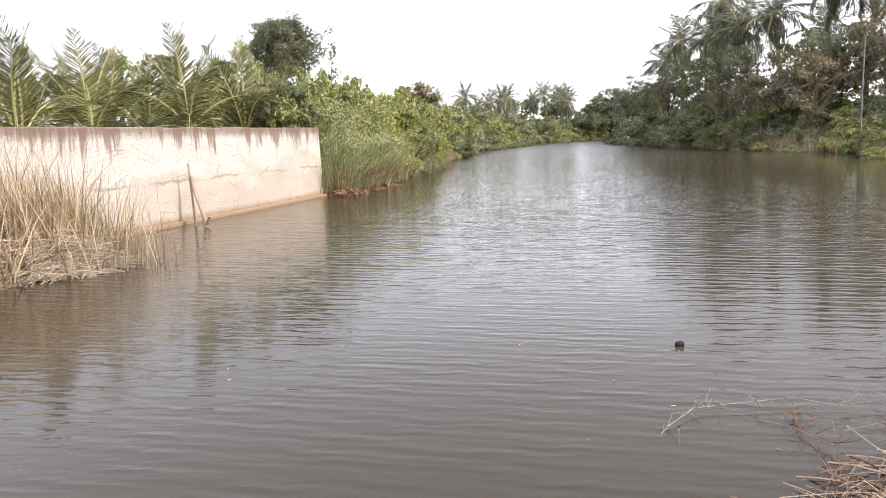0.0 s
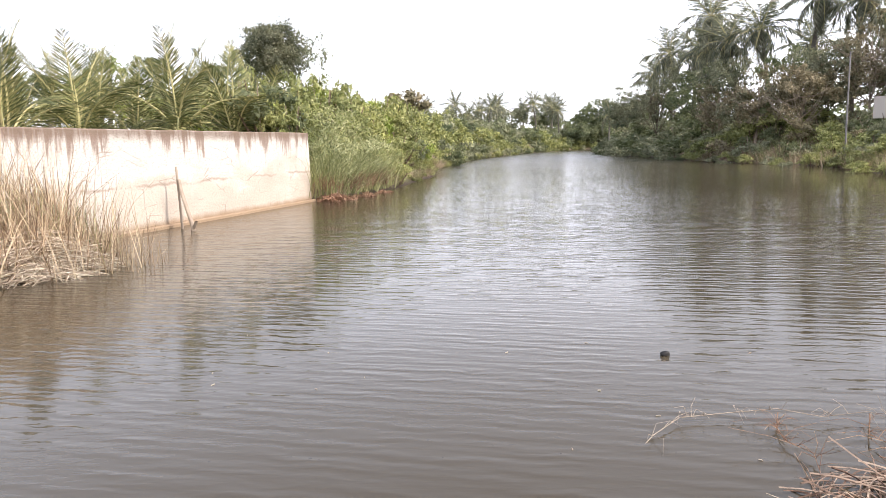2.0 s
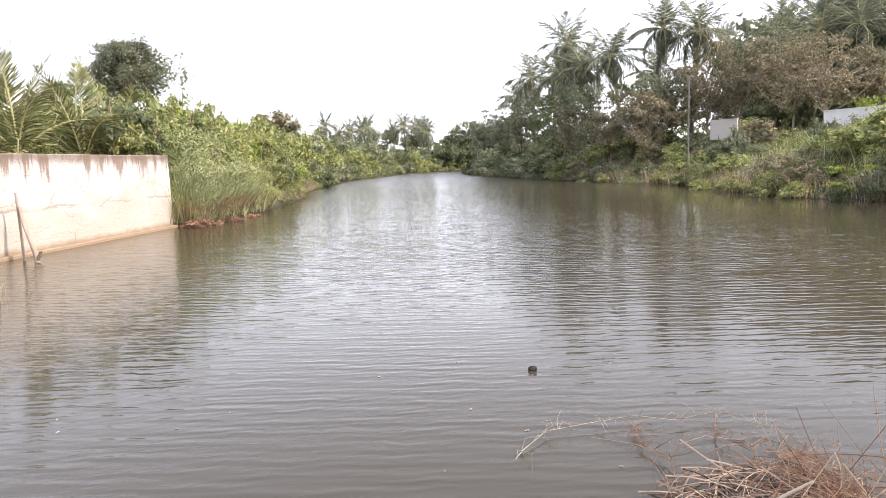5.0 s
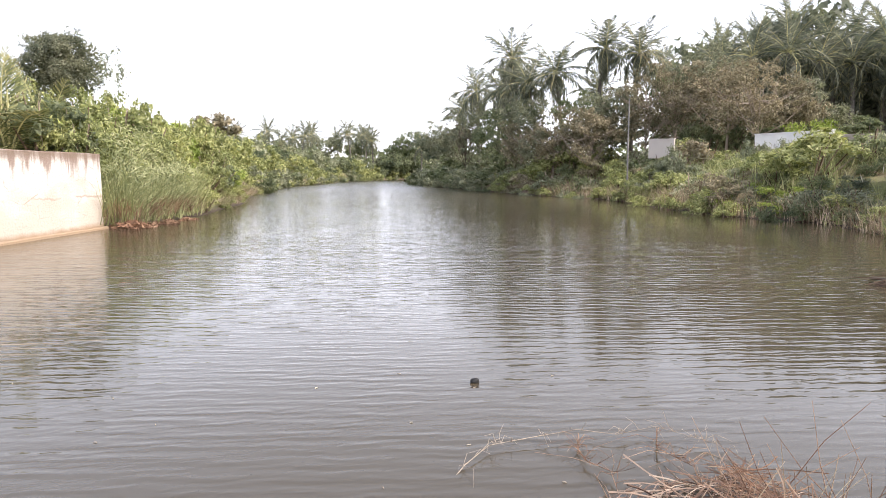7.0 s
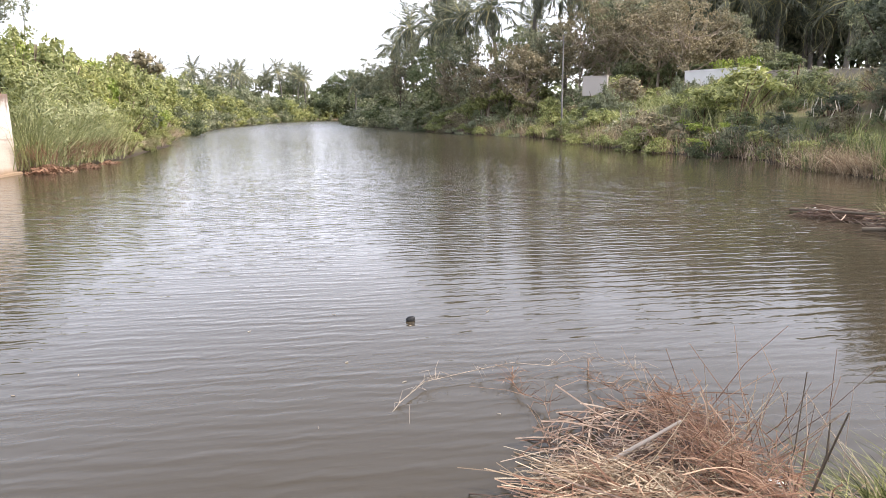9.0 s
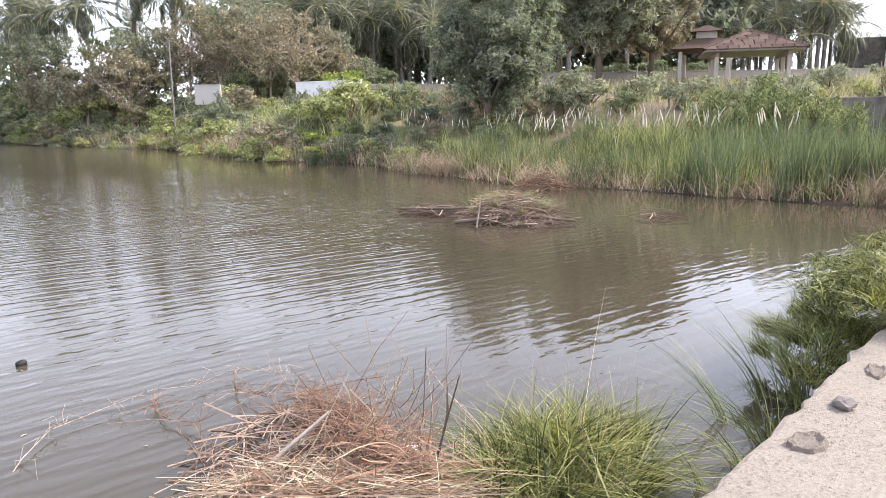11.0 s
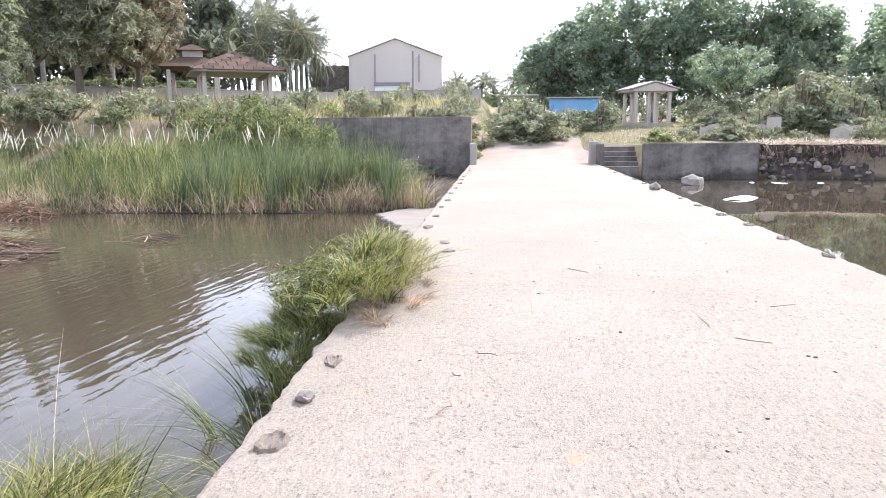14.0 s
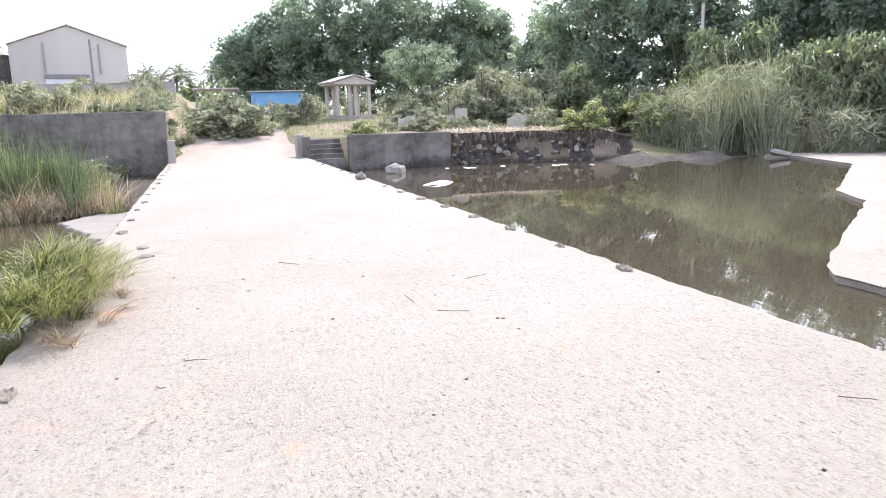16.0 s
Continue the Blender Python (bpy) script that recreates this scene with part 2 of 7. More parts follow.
for sx, sy, sr in ((3.13, -0.51, 0.2), (3.89, -2.31, 0.16), (4.7, 0.17, 0.1), (6.1, 0.6, 0.45)):
    away = m.n.new("ShaderNodeVectorMath")
    away.operation = "DISTANCE"
    m.l.new(m.coords(world=True), away.inputs[0])
    away.inputs[1].default_value = (sx, sy, 0.55)
    edge = m.math("ADD", m.math("DIVIDE", away.outputs["Value"], sr), m.math("MULTIPLY", m.noise(9, 5, 0.7, world=True), 1.4))
    col = m.mix(m.ramp(edge, [(0.85, 0.75), (1.6, 0.0)]), col, (0.5, 0.27, 0.17))
pit = m.ramp(m.noise(13, 7, 0.75, (1, 1.7, 1), world=True), [(0.36, 0.8), (0.48, 1.0), (0.68, 1.06)])
col = m.mix(1.0, col, pit, "MULTIPLY")
m.color(m.mix(1.0, col, m.ramp(m.noise(60, 4, 0.7, world=True), [(0.3, 0.75), (0.62, 1.14)]), "MULTIPLY"))
m.bump(m.noise(10, 9, 0.8, (1, 1.5, 1), world=True), 1.0, 0.016)
CONCRETE = m.mat

m = Mat("crumbled_concrete", 0.95, 0.1)
m.color(m.mix(m.noise(14, 6, 0.75, world=True), (0.13, 0.105, 0.083), (0.34, 0.285, 0.23))).bump(m.noise(30, 6, 0.8, world=True), 1.0, 0.02)
CRUMBLED = m.mat
m = Mat("dark_concrete", 0.92, 0.15)
streak = m.noise(0.8, 7, 0.72, (0.8, 0.8, 1.1), world=True)
runs = m.noise(2.6, 6, 0.7, (1, 1, 0.12), world=True)
tide = m.ramp(m.math("ADD", m.axis(2, True), m.math("MULTIPLY", m.noise(0.8, 5, 0.6, world=True), 1.4)), [(0.75, 0.4), (1.05, 1.0)])
col = m.mix(m.ramp(streak, [(0.38, 0.0), (0.62, 1.0)]), (0.09, 0.08, 0.07), (0.22, 0.195, 0.17))
col = m.mix(1.0, col, m.ramp(runs, [(0.36, 0.78), (0.55, 1.0)]), "MULTIPLY")
m.color(m.mix(1.0, col, tide, "MULTIPLY")).bump(m.noise(11, 6, 0.7, world=True), 0.6, 0.03)
DARK_CONCRETE = m.mat

m = Mat("rubble_stone", 0.92, 0.2)
m.color(m.mix(m.noise(2.2, 6, 0.65), (0.1, 0.085, 0.075), (0.36, 0.31, 0.27))).bump(m.noise(7, 6, 0.7), 0.8, 0.05)
STONE = m.mat

# lime-washed masonry of the bank wall: dark runs from the coping, bare stonework showing through
m = Mat("limewashed_masonry", 0.92, 0.15)
up = m.axis(2)
wash = m.mix(m.noise(0.7, 6, 0.6), (0.44, 0.37, 0.3), (0.63, 0.575, 0.5))
stones = m.mix(0.5, m.voronoi(8, (1, 1, 1.9), "DISTANCE_TO_EDGE"), m.noise(12, 7, 0.8, (1, 1, 1.8)))
web = m.ramp(stones, [(0.16, 0.36), (0.3, 1.0)])
bare = m.ramp(m.math("ADD", m.noise(0.5, 5, 0.65, (1, 1, 2.0)), m.math("MULTIPLY", m.math("SUBTRACT", up, 1.6), 0.22)), [(0.38, 0.0), (0.56, 1.0)])
col = m.mix(bare, wash, m.mix(1.0, (0.66, 0.62, 0.56), web, "MULTIPLY"))
scar = m.math("ABSOLUTE", m.math("SUBTRACT", m.math("ADD", up, m.math("MULTIPLY", m.noise(0.8, 6, 0.7), 0.5)), 1.5))
col = m.mix(m.mix(1.0, m.ramp(scar, [(0.0, 0.7), (0.06, 0.0)]), m.ramp(m.noise(0.6, 3), [(0.42, 0.0), (0.55, 1.0)]), "MULTIPLY"), col, (0.3, 0.22, 0.17))
runs = m.noise(2.3, 6, 0.7, (1, 1, 0.09))
fade = m.math("ADD", runs, m.math("MULTIPLY", m.math("SUBTRACT", up, 2.42), 0.17))
col = m.mix(m.ramp(fade, [(0.49, 0.0), (0.58, 0.8)]), col, (0.2, 0.13, 0.095))
band = m.math("ADD", up, m.math("MULTIPLY", m.noise(1.7, 6, 0.7), 0.4))
col = m.mix(m.ramp(m.math("MULTIPLY", band, 0.3), [(0.79, 0.0), (0.86, 0.75)]), col, (0.19, 0.135, 0.1))
crack = m.ramp(m.voronoi(0.9, (1, 1, 2.2), "DISTANCE_TO_EDGE"), [(0.0, 1.0), (0.02, 0.0)])
col = m.mix(m.mix(1.0, crack, m.ramp(m.noise(1.2, 3), [(0.5, 0.0), (0.6, 0.8)]), "MULTIPLY"), col, (0.25, 0.19, 0.15))
foot = m.ramp(m.math("ADD", up, m.math("MULTIPLY", m.noise(1.5, 4, 0.6), 0.25)), [(0.22, 1.0), (0.42, 0.0)])
m.color(m.mix(foot, col, (0.33, 0.24, 0.16)))
m.bump(m.mix(bare, m.noise(12, 5, 0.6), stones), 0.5, 0.04).bump(m.noise(3, 6, 0.7), 0.6, 0.05)
MASONRY = m.mat

m = Mat("white_wall_paint", 0.9, 0.2)
m.color(m.mix(m.noise(0.8, 6, 0.65, (1, 1, 0.4)), (0.6, 0.57, 0.53), (0.83, 0.82, 0.8))).bump(m.noise(8, 4), 0.3, 0.02)
WHITE = m.mat
m = Mat("weathered_plaster", 0.92, 0.15)
m.color(m.mix(m.noise(0.25, 6, 0.65, (1, 1, 0.3)), (0.44, 0.39, 0.345), (0.6, 0.545, 0.49))).bump(m.noise(5, 5), 0.3, 0.03)
PLASTER = m.mat
m = Mat("stained_cream_paint", 0.9, 0.2)
m.color(m.mix(m.noise(1.6, 6, 0.7, (1, 1, 0.4)), (0.27, 0.23, 0.19), (0.55, 0.5, 0.44))).bump(m.noise(8, 4), 0.3, 0.02)
CREAM = m.mat
m = Mat("grey_plaster", 0.92, 0.15)
m.color(m.mix(m.noise(0.5, 6, 0.65, (1, 1, 0.4)), (0.22, 0.195, 0.17), (0.42, 0.38, 0.34))).bump(m.noise(5, 5), 0.3, 0.03)
GREY = m.mat
m = Mat("clay_tile", 0.95, 0.1)
m.color(m.mix(m.random(), (0.07, 0.047, 0.036), (0.145, 0.098, 0.075))).bump(m.noise(9, 5), 0.4, 0.02)
CLAY = m.mat
m = Mat("roof_sheet", 0.6, 0.4)
m.color(m.mix(m.noise(1.2, 5, 0.6), (0.25, 0.22, 0.2), (0.45, 0.41, 0.38)))
SHEET = m.mat
m = Mat("blue_sheet", 0.5, 0.4)
m.color(m.mix(m.noise(1.0, 5, 0.6), (0.1, 0.24, 0.42), (0.2, 0.38, 0.58)))
BLUE = m.mat
m = Mat("grey_metal", 0.6, 0.4)
m.color(m.mix(m.noise(3, 5, 0.6), (0.14, 0.13, 0.125), (0.3, 0.28, 0.27)))
METAL = m.mat
m = Mat("black_rubber", 0.6, 0.4)
m.color(m.mix(m.noise(9, 4), (0.006, 0.006, 0.006), (0.02, 0.018, 0.017)))
BLACK = m.mat
m = Mat("dirty_plastic", 0.5, 0.4)
m.color(m.mix(m.random(), (0.55, 0.5, 0.45), (0.82, 0.82, 0.8))).bump(m.noise(12, 4), 0.5, 0.02)
PLASTIC = m.mat

# ---- building helpers ----
rng = np.random.default_rng(7)


def fast_mesh(name, verts, faces, material, smooth=False):
    """A mesh from arrays: verts (n, 3), faces (m, 3 or 4)."""
    verts, faces = np.asarray(verts, np.float32), np.asarray(faces, np.int32)
    me = bpy.data.meshes.new(name)
    k = faces.shape[1]
    me.vertices.add(len(verts))
    me.vertices.foreach_set("co", verts.ravel())
    me.loops.add(faces.size)
    me.loops.foreach_set("vertex_index", faces.ravel())
    me.polygons.add(len(faces))
    me.polygons.foreach_set("loop_start", np.arange(0, faces.size, k, dtype=np.int32))
    me.polygons.foreach_set("use_smooth", np.full(len(faces), smooth))
    me.update(calc_edges=True)
    me.materials.append(material)
    return me


def bm_mesh(name, bm, material, smooth=False):
    me = bpy.data.meshes.new(name)
    bmesh.ops.recalc_face_normals(bm, faces=bm.faces)
    if smooth:
        for f in bm.faces:
            f.smooth = True
    bm.to_mesh(me)
    bm.free()
    me.materials.append(material)
    return me


def part(name, data, parent, m=None, label=""):
    """Links a mesh as one part under a thing or a part."""
    ob = new(name, data)
    ob.parent = parent
    if m is not None:
        ob.matrix_basis = m
    return tagged(ob, label)


def box(bm, c, s, bevel=0.0, rz=0.0):
    """A box with centre c and size s, turned by rz degrees, its edges bevelled."""
    got = bmesh.ops.create_cube(bm, size=1.0, matrix=Matrix.Translation(c) @ pose(0, 0, 0, 0, 0, rz) @ Matrix.Diagonal((*s, 1)))
    if bevel:
        edges = {e for v in got["verts"] for e in v.link_edges}
        bmesh.ops.bevel(bm, geom=list(edges), offset=bevel, segments=1, affect="EDGES")


def box_mesh(name, c, s, material, bevel=0.02, rz=0.0):
    bm = bmesh.new()
    box(bm, c, s, bevel, rz)
    return bm_mesh(name, bm, material)


def tubes(paths, radii, sides=5):
    """Tapered tubes along paths (lists of points), as one set of verts and quads. radii: (start, end) for each path."""
    vs, fs, n0 = [], [], 0
    for pts, (r0, r1) in zip(paths, radii):
        pts = np.asarray(pts, float)
        k = len(pts)
        d = np.gradient(pts, axis=0)
        d /= np.linalg.norm(d, axis=1)[:, None] + 1e-9
        ref = np.where(np.abs(d[:, 2:3]) > 0.9, [[1.0, 0, 0]], [[0, 0, 1.0]])
        a = np.cross(d, ref)
        a /= np.linalg.norm(a, axis=1)[:, None] + 1e-9
        b = np.cross(d, a)
        ang = np.linspace(0, 2 * np.pi, sides, endpoint=False)
        r = np.linspace(r0, r1, k)[:, None, None]
        ring = pts[:, None] + r * (np.cos(ang)[None, :, None] * a[:, None] + np.sin(ang)[None, :, None] * b[:, None])
        vs.append(ring.reshape(-1, 3))
        i, j = np.meshgrid(np.arange(k - 1), np.arange(sides), indexing="ij")
        q = np.stack([i * sides + j, i * sides + (j + 1) % sides, (i + 1) * sides + (j + 1) % sides, (i + 1) * sides + j], -1).reshape(-1, 4)
        fs.append(q + n0)
        n0 += k * sides
    return np.concatenate(vs), np.concatenate(fs)


def leaves(centres, out, size, spread=0.55, long=1.6):
    """Pointed leaf blades at centres, leaning to the directions out."""
    n = len(centres)
    nrm = out + rng.normal(0, spread, (n, 3))
    nrm /= np.linalg.norm(nrm, axis=1)[:, None] + 1e-9
    t = np.cross(nrm, rng.normal(0, 1, (n, 3)))
    t /= np.linalg.norm(t, axis=1)[:, None] + 1e-9
    b = np.cross(nrm, t)
    s = (size * rng.uniform(0.6, 1.3, n))[:, None]
    t, b = t * s * long / 2, b * s / 2
    v = np.stack([centres - t * 0.7 - b, centres - t * 0.7 + b, centres + t], 1).reshape(-1, 3)
    return v, np.arange(n)[:, None] * 3 + np.array([[0, 1, 2]])


def on_ball(n):
    p = rng.normal(0, 1, (n, 3))
    return p / np.linalg.norm(p, axis=1)[:, None]


def crown_mesh(name, material, *args, **keys):
    v, f = crown_leaves(*args, **keys)
    return fast_mesh(name, v, f, material)


def crown_leaves(size, clumps, per, leaf, clump_r, long=1.6, low=-0.5, droop=0.0):
    """A crown of leaf clumps gathered in lobes in an ellipsoid of half axes size, with gaps and an uneven outline."""
    size = np.asarray(size, float)
    n_lobe = max(11, clumps // 9)
    dirs = on_ball(n_lobe * 4)
    dirs = dirs[dirs[:, 2] > low][:n_lobe]
    lobe = dirs * rng.uniform(0.35, 0.85, (len(dirs), 1)) * size
    lobe_r = rng.uniform(0.28, 0.46, len(dirs))[:, None] * size
    cs, os = [], []
    for i in range(clumps):
        w = i % len(lobe)
        d = on_ball(1)[0]
        d[2] = abs(d[2]) if rng.random() < 0.55 else d[2]
        c = lobe[w] + d * lobe_r[w] * rng.uniform(0.4, 1.05)
        k = int(per * rng.uniform(0.5, 1.5))
        p = on_ball(k) * rng.uniform(0.2, 1.0, (k, 1))
        r = clump_r * rng.uniform(0.6, 1.35)
        q = p * r * np.array([1, 1, 0.7])
        q[:, 2] -= droop * (q[:, 0] ** 2 + q[:, 1] ** 2) / r
        cs.append(c + q)
        os.append(p * 0.6 + d * 0.6 + [0, 0, 0.5])
    return leaves(np.concatenate(cs), np.concatenate(os), leaf, long=long)


def blades(base, height, lean, width, bend=0.35, segs=3):
    """Grass blades from arrays: root points, heights, lean vectors (x, y) and widths; tapered, bent strips."""
    n = len(base)
    s = np.linspace(0, 1, segs + 1)
    ang = rng.uniform(0, 2 * np.pi, n)
    side = np.stack([np.cos(ang), np.sin(ang), 0 * ang], 1)
    v = np.zeros((n, segs + 1, 2, 3))
    for i, u in enumerate(s):
        p = base.copy()
        p[:, :2] += lean * (u * 0.45 + u * u * 0.55 * (1 + bend)) * height[:, None]
        p[:, 2] += height * (u - 0.25 * np.linalg.norm(lean, axis=1) * u * u)
        w = (width * (1 - 0.93 * u ** 1.5))[:, None] / 2
        v[:, i, 0], v[:, i, 1] = p - side * w, p + side * w
    one = np.array([[2 * i, 2 * i + 1, 2 * i + 3, 2 * i + 2] for i in range(segs)])
    f = (np.arange(n)[:, None, None] * (2 * segs + 2) + one[None]).reshape(-1, 4)
    return v.reshape(-1, 3), f


def tufted(centres, per, z_of, h0, h1, fan, width, bend=0.7, segs=3, root_r=0.04):
    """Blades in tufts: those of one tuft spread from one root and share its vigour."""
    n = len(centres)
    i = np.repeat(np.arange(n), per)
    p = centres[i] + rng.normal(0, root_r, (n * per, 2))
    lean = rng.normal(0, fan * 0.45, (n, 2))[i] + rng.normal(0, fan, (n * per, 2))
    h = (rng.uniform(0.5, 1.2, n)[i]) * rng.uniform(h0, h1, n * per)
    return blades(np.column_stack([p, z_of(p)]), h, lean, rng.uniform(*width, n * per), bend, segs)


def joined(*sets):
    vs, fs, n = [], [], 0
    for v, f in sets:
        vs.append(v)
        fs.append(f + n)
        n += len(v)
    return np.concatenate(vs), np.concatenate(fs)


def root(name, m, label, category, group="", kind=""):
    """An Empty at a thing's base."""
    ob = new(name)
    ob.empty_display_size = 0.2
    ob.matrix_basis = m
    return tagged(ob, label, category, group, kind)


# ---- plan: the water's outline and the lie of the land ----
LEFT_SHORE = [(-13.6, 0.0), (-9.8, 18.0), (-7.7, 28.1), (-6.5, 28.6), (-5.8, 33.0), (-5.2, 38.0), (-4.6, 48.0), (-5.6, 69.0), (-4.0, 103.0),
              (1.0, 128.0), (7.0, 156.0), (19.0, 182.0), (45.0, 205.0), (90.0, 215.0)]
RIGHT_SHORE = [(90.0, 190.0), (50.0, 178.0), (26.0, 152.0), (17.5, 122.0), (16.5, 100.0), (17.6, 74.0), (18.2, 58.0), (20.4, 51.0), (20.4, 43.0),
               (18.5, 34.0), (17.9, 28.0), (19.0, 24.0), (17.3, 18.0), (16.2, 12.0), (16.9, 8.3), (16.7, 5.8), (17.2, 3.0), (18.2, 0.0)]
POND_SHORE = [(28.2, -4.0), (28.2, -13.0), (27.4, -15.0), (27.0, -17.2), (25.0, -19.0), (24.0, -21.3), (24.6, -23.5), (22.0, -34.0), (-20.0, -34.0), (-20.0, 0.0)]
RIVER = np.array(LEFT_SHORE + RIGHT_SHORE + POND_SHORE)


def shore_distance(px, py):
    """Distance to the water's outline: positive on land, negative over water."""
    p = np.stack([px, py], -1)
    a, b = RIVER, np.roll(RIVER, -1, 0)
    best = np.full(px.shape, 1e9)
    inside = np.zeros(px.shape, bool)
    for (ax, ay), (bx, by) in zip(a, b):
        dx, dy = bx - ax, by - ay
        t = np.clip(((px - ax) * dx + (py - ay) * dy) / (dx * dx + dy * dy), 0, 1)
        best = np.minimum(best, np.hypot(px - ax - t * dx, py - ay - t * dy))
        if ay != by:
            cross = ((ay > py) != (by > py)) & (px < (bx - ax) * (py - ay) / (by - ay) + ax)
            inside ^= cross
    return np.where(inside, -best, best)


def smooth(a, b, x):
    t = np.clip((x - a) / (b - a), 0, 1)
    return t * t * (3 - 2 * t)


def land(px, py):
    """Height of the ground."""
    px, py = np.asarray(px, float), np.asarray(py, float)
    d = shore_distance(px, py)
    wobble = 0.12 * np.sin(px * 1.7 + py * 0.6) + 0.1 * np.sin(py * 1.3 - px * 0.9) + 0.25 * np.sin(px * 0.21) * np.sin(py * 0.17)
    bed = -0.12 - 0.7 * smooth(0, 4, -d)
    # general banks
    west = 2.3 * smooth(0.0, 3.5, d) + 0.06 + 0.9 * smooth(4, 30, d)
    east = 0.06 + 1.5 * smooth(0.2, 5.0, d) + 1.5 * smooth(4, 14, d) + 2.2 * smooth(20, 80, px)
    h = np.where(px < 8 + 0.0 * py, west, east) + wobble * smooth(0.5, 4, d)
    # reed bed: a mud flat, then a bank up to the terrace behind the wing wall
    up_bank = np.where(py < 8.6, smooth(29.0, 29.3, px), smooth(24.5, 29.0, px))
    reed = 0.05 + 2.4 * up_bank + 1.0 * smooth(30, 46, px) + 2.0 * smooth(48, 90, px) + 0.5 * wobble * smooth(29, 33, px)
    m_reed = smooth(24, 14, py) * smooth(14, 16, px)
    h = h * (1 - m_reed) + reed * m_reed
    # terrace beyond the pond
    edge_x = np.interp(py, [-19.0, -17.2, -15.0, -13.0], [25.4, 27.4, 27.8, 28.4])
    terrace = np.where(px < edge_x, 0.0, 1.28) + 0.75 * smooth(31, 45, px) + 0.25 * wobble + 2.0 * smooth(60, 130, px)
    terrace = np.where((py > -5.75) & (px < 30.1), np.minimum(terrace, 0.1), terrace)
    m_ter = smooth(-4.0, -4.4, py) * smooth(-0.1, 0.5, px - edge_x + 0.4)
    h = h * (1 - m_ter) + terrace * m_ter
    # the lane that climbs from the end of the causeway
    lane = 0.5 + 1.0 * smooth(29.5, 41, px) + 1.0 * smooth(42, 60, px) + 2.6 * smooth(60, 110, px)
    m_lane = smooth(-4.8, -3.9, py) * smooth(1.6, 1.1, py) * smooth(28.6, 29.2, px)
    h = h * (1 - m_lane) + (lane - 0.1) * m_lane
    # low marsh by the second slab
    h = np.where((py < -17.6) & (px < 40), np.minimum(h, 0.15 + 1.2 * smooth(26, 34, px) + 0.9 * smooth(-26, -36, py)), h)
    h = np.where(d < 0, bed, h)
    # mud heaps against the causeway, and under the dead reeds by the bank wall
    for cx, cy, rx, ry, top in ((2.1, 2.6, 1.3, 1.0, 0.6), (3.4, 1.8, 1.2, 0.8, 0.55), (-9.6, 12.2, 2.6, 2.2, 1.0), (6.5, 1.3, 2.0, 0.5, 0.5)):
        h = h + np.where(d < 0, top * np.exp(-(((px - cx) / rx) ** 2 + ((py - cy) / ry) ** 2)), 0)
    return h


def ground_z(x, y):
    return float(land(np.array([x]), np.array([y]))[0])


def axis_steps(lo, hi, far):
    near = np.arange(lo, hi + 0.01, 0.75)
    g = np.cumsum(0.6 * 1.11 ** np.arange(200))
    g = g[g < far]
    return np.concatenate([lo - g[::-1], near, hi + g])


gx = np.unique(np.round(np.concatenate([axis_steps(-16, 34, 2500), [28.1, 28.35, 28.9, 29.15]]), 3))
gy = np.unique(np.round(np.concatenate([axis_steps(-28, 48, 2500), [-4.35, -4.0, 1.0, 1.3]]), 3))
GX, GY = np.meshgrid(gx, gy)
GZ = land(GX.ravel(), GY.ravel())
nx, ny = len(gx), len(gy)
ii, jj = np.meshgrid(np.arange(ny - 1), np.arange(nx - 1), indexing="ij")
quad = np.stack([ii * nx + jj, ii * nx + jj + 1, (ii + 1) * nx + jj + 1, (ii + 1) * nx + jj], -1).reshape(-1, 4)
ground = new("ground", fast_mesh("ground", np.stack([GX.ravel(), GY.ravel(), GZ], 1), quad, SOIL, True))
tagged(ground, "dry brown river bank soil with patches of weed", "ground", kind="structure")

bm = bmesh.new()
for x0, x1, y0, y1 in ((-24, 130, -45, 260),):
    vs = [bm.verts.new(p) for p in ((x0, y0, 0), (x1, y0, 0), (x1, y1, 0), (x0, y1, 0))]
    bm.faces.new(vs)
water = new("water", bm_mesh("water", bm, WATER))
tagged(water, "still muddy brown river water with fine wind ripples", "water", kind="structure")

# ---- the causeway ----
DECK_Z, DECK_N, DECK_S = 0.55, 1.13, -4.1


def rough_slab(name, outline, top, bottom, material, step=0.22, jag=0.035):
    """A cast slab with broken, worn edges: the outline (counter-clockwise) is cut into short steps that jut in and out."""
    pts = []
    for (ax, ay), (bx, by) in zip(outline, outline[1:] + outline[:1]):
        n = max(1, int(math.hypot(bx - ax, by - ay) / step))
        for i in range(n):
            x, y = ax + (bx - ax) * i / n, ay + (by - ay) * i / n
            j = noise.noise((x * 2.3, y * 2.3, 1.0)) * jag * 0.7 + noise.noise((x * 0.7, y * 0.7, 4.0)) * jag * 0.5 + noise.noise((x * 6.5, y * 6.5, 7.0)) * jag * 0.9
            nxv, nyv = (by - ay), -(bx - ax)
            k = math.hypot(nxv, nyv)
            pts.append((x + nxv / k * j, y + nyv / k * j, nxv / k, nyv / k))
    bm = bmesh.new()
    rings = []
    for inset, z in ((0.035, top), (0.012, top - 0.008), (0.0, top - 0.03), (0.02, bottom)):
        rings.append([bm.verts.new((x - nxv * inset, y - nyv * inset, z + (0.008 * noise.noise((x * 3, y * 3, inset * 9)) if z > bottom else 0))) for x, y, nxv, nyv in pts])
    n = len(pts)
    for a, b in zip(rings, rings[1:]):
        for i in range(n):
            bm.faces.new((a[i], b[i], b[(i + 1) % n], a[(i + 1) % n]))
    bm.faces.new(rings[0])
    bmesh.ops.triangulate(bm, faces=[f for f in bm.faces if len(f.verts) > 4])
    return new(name, bm_mesh(name, bm, material))


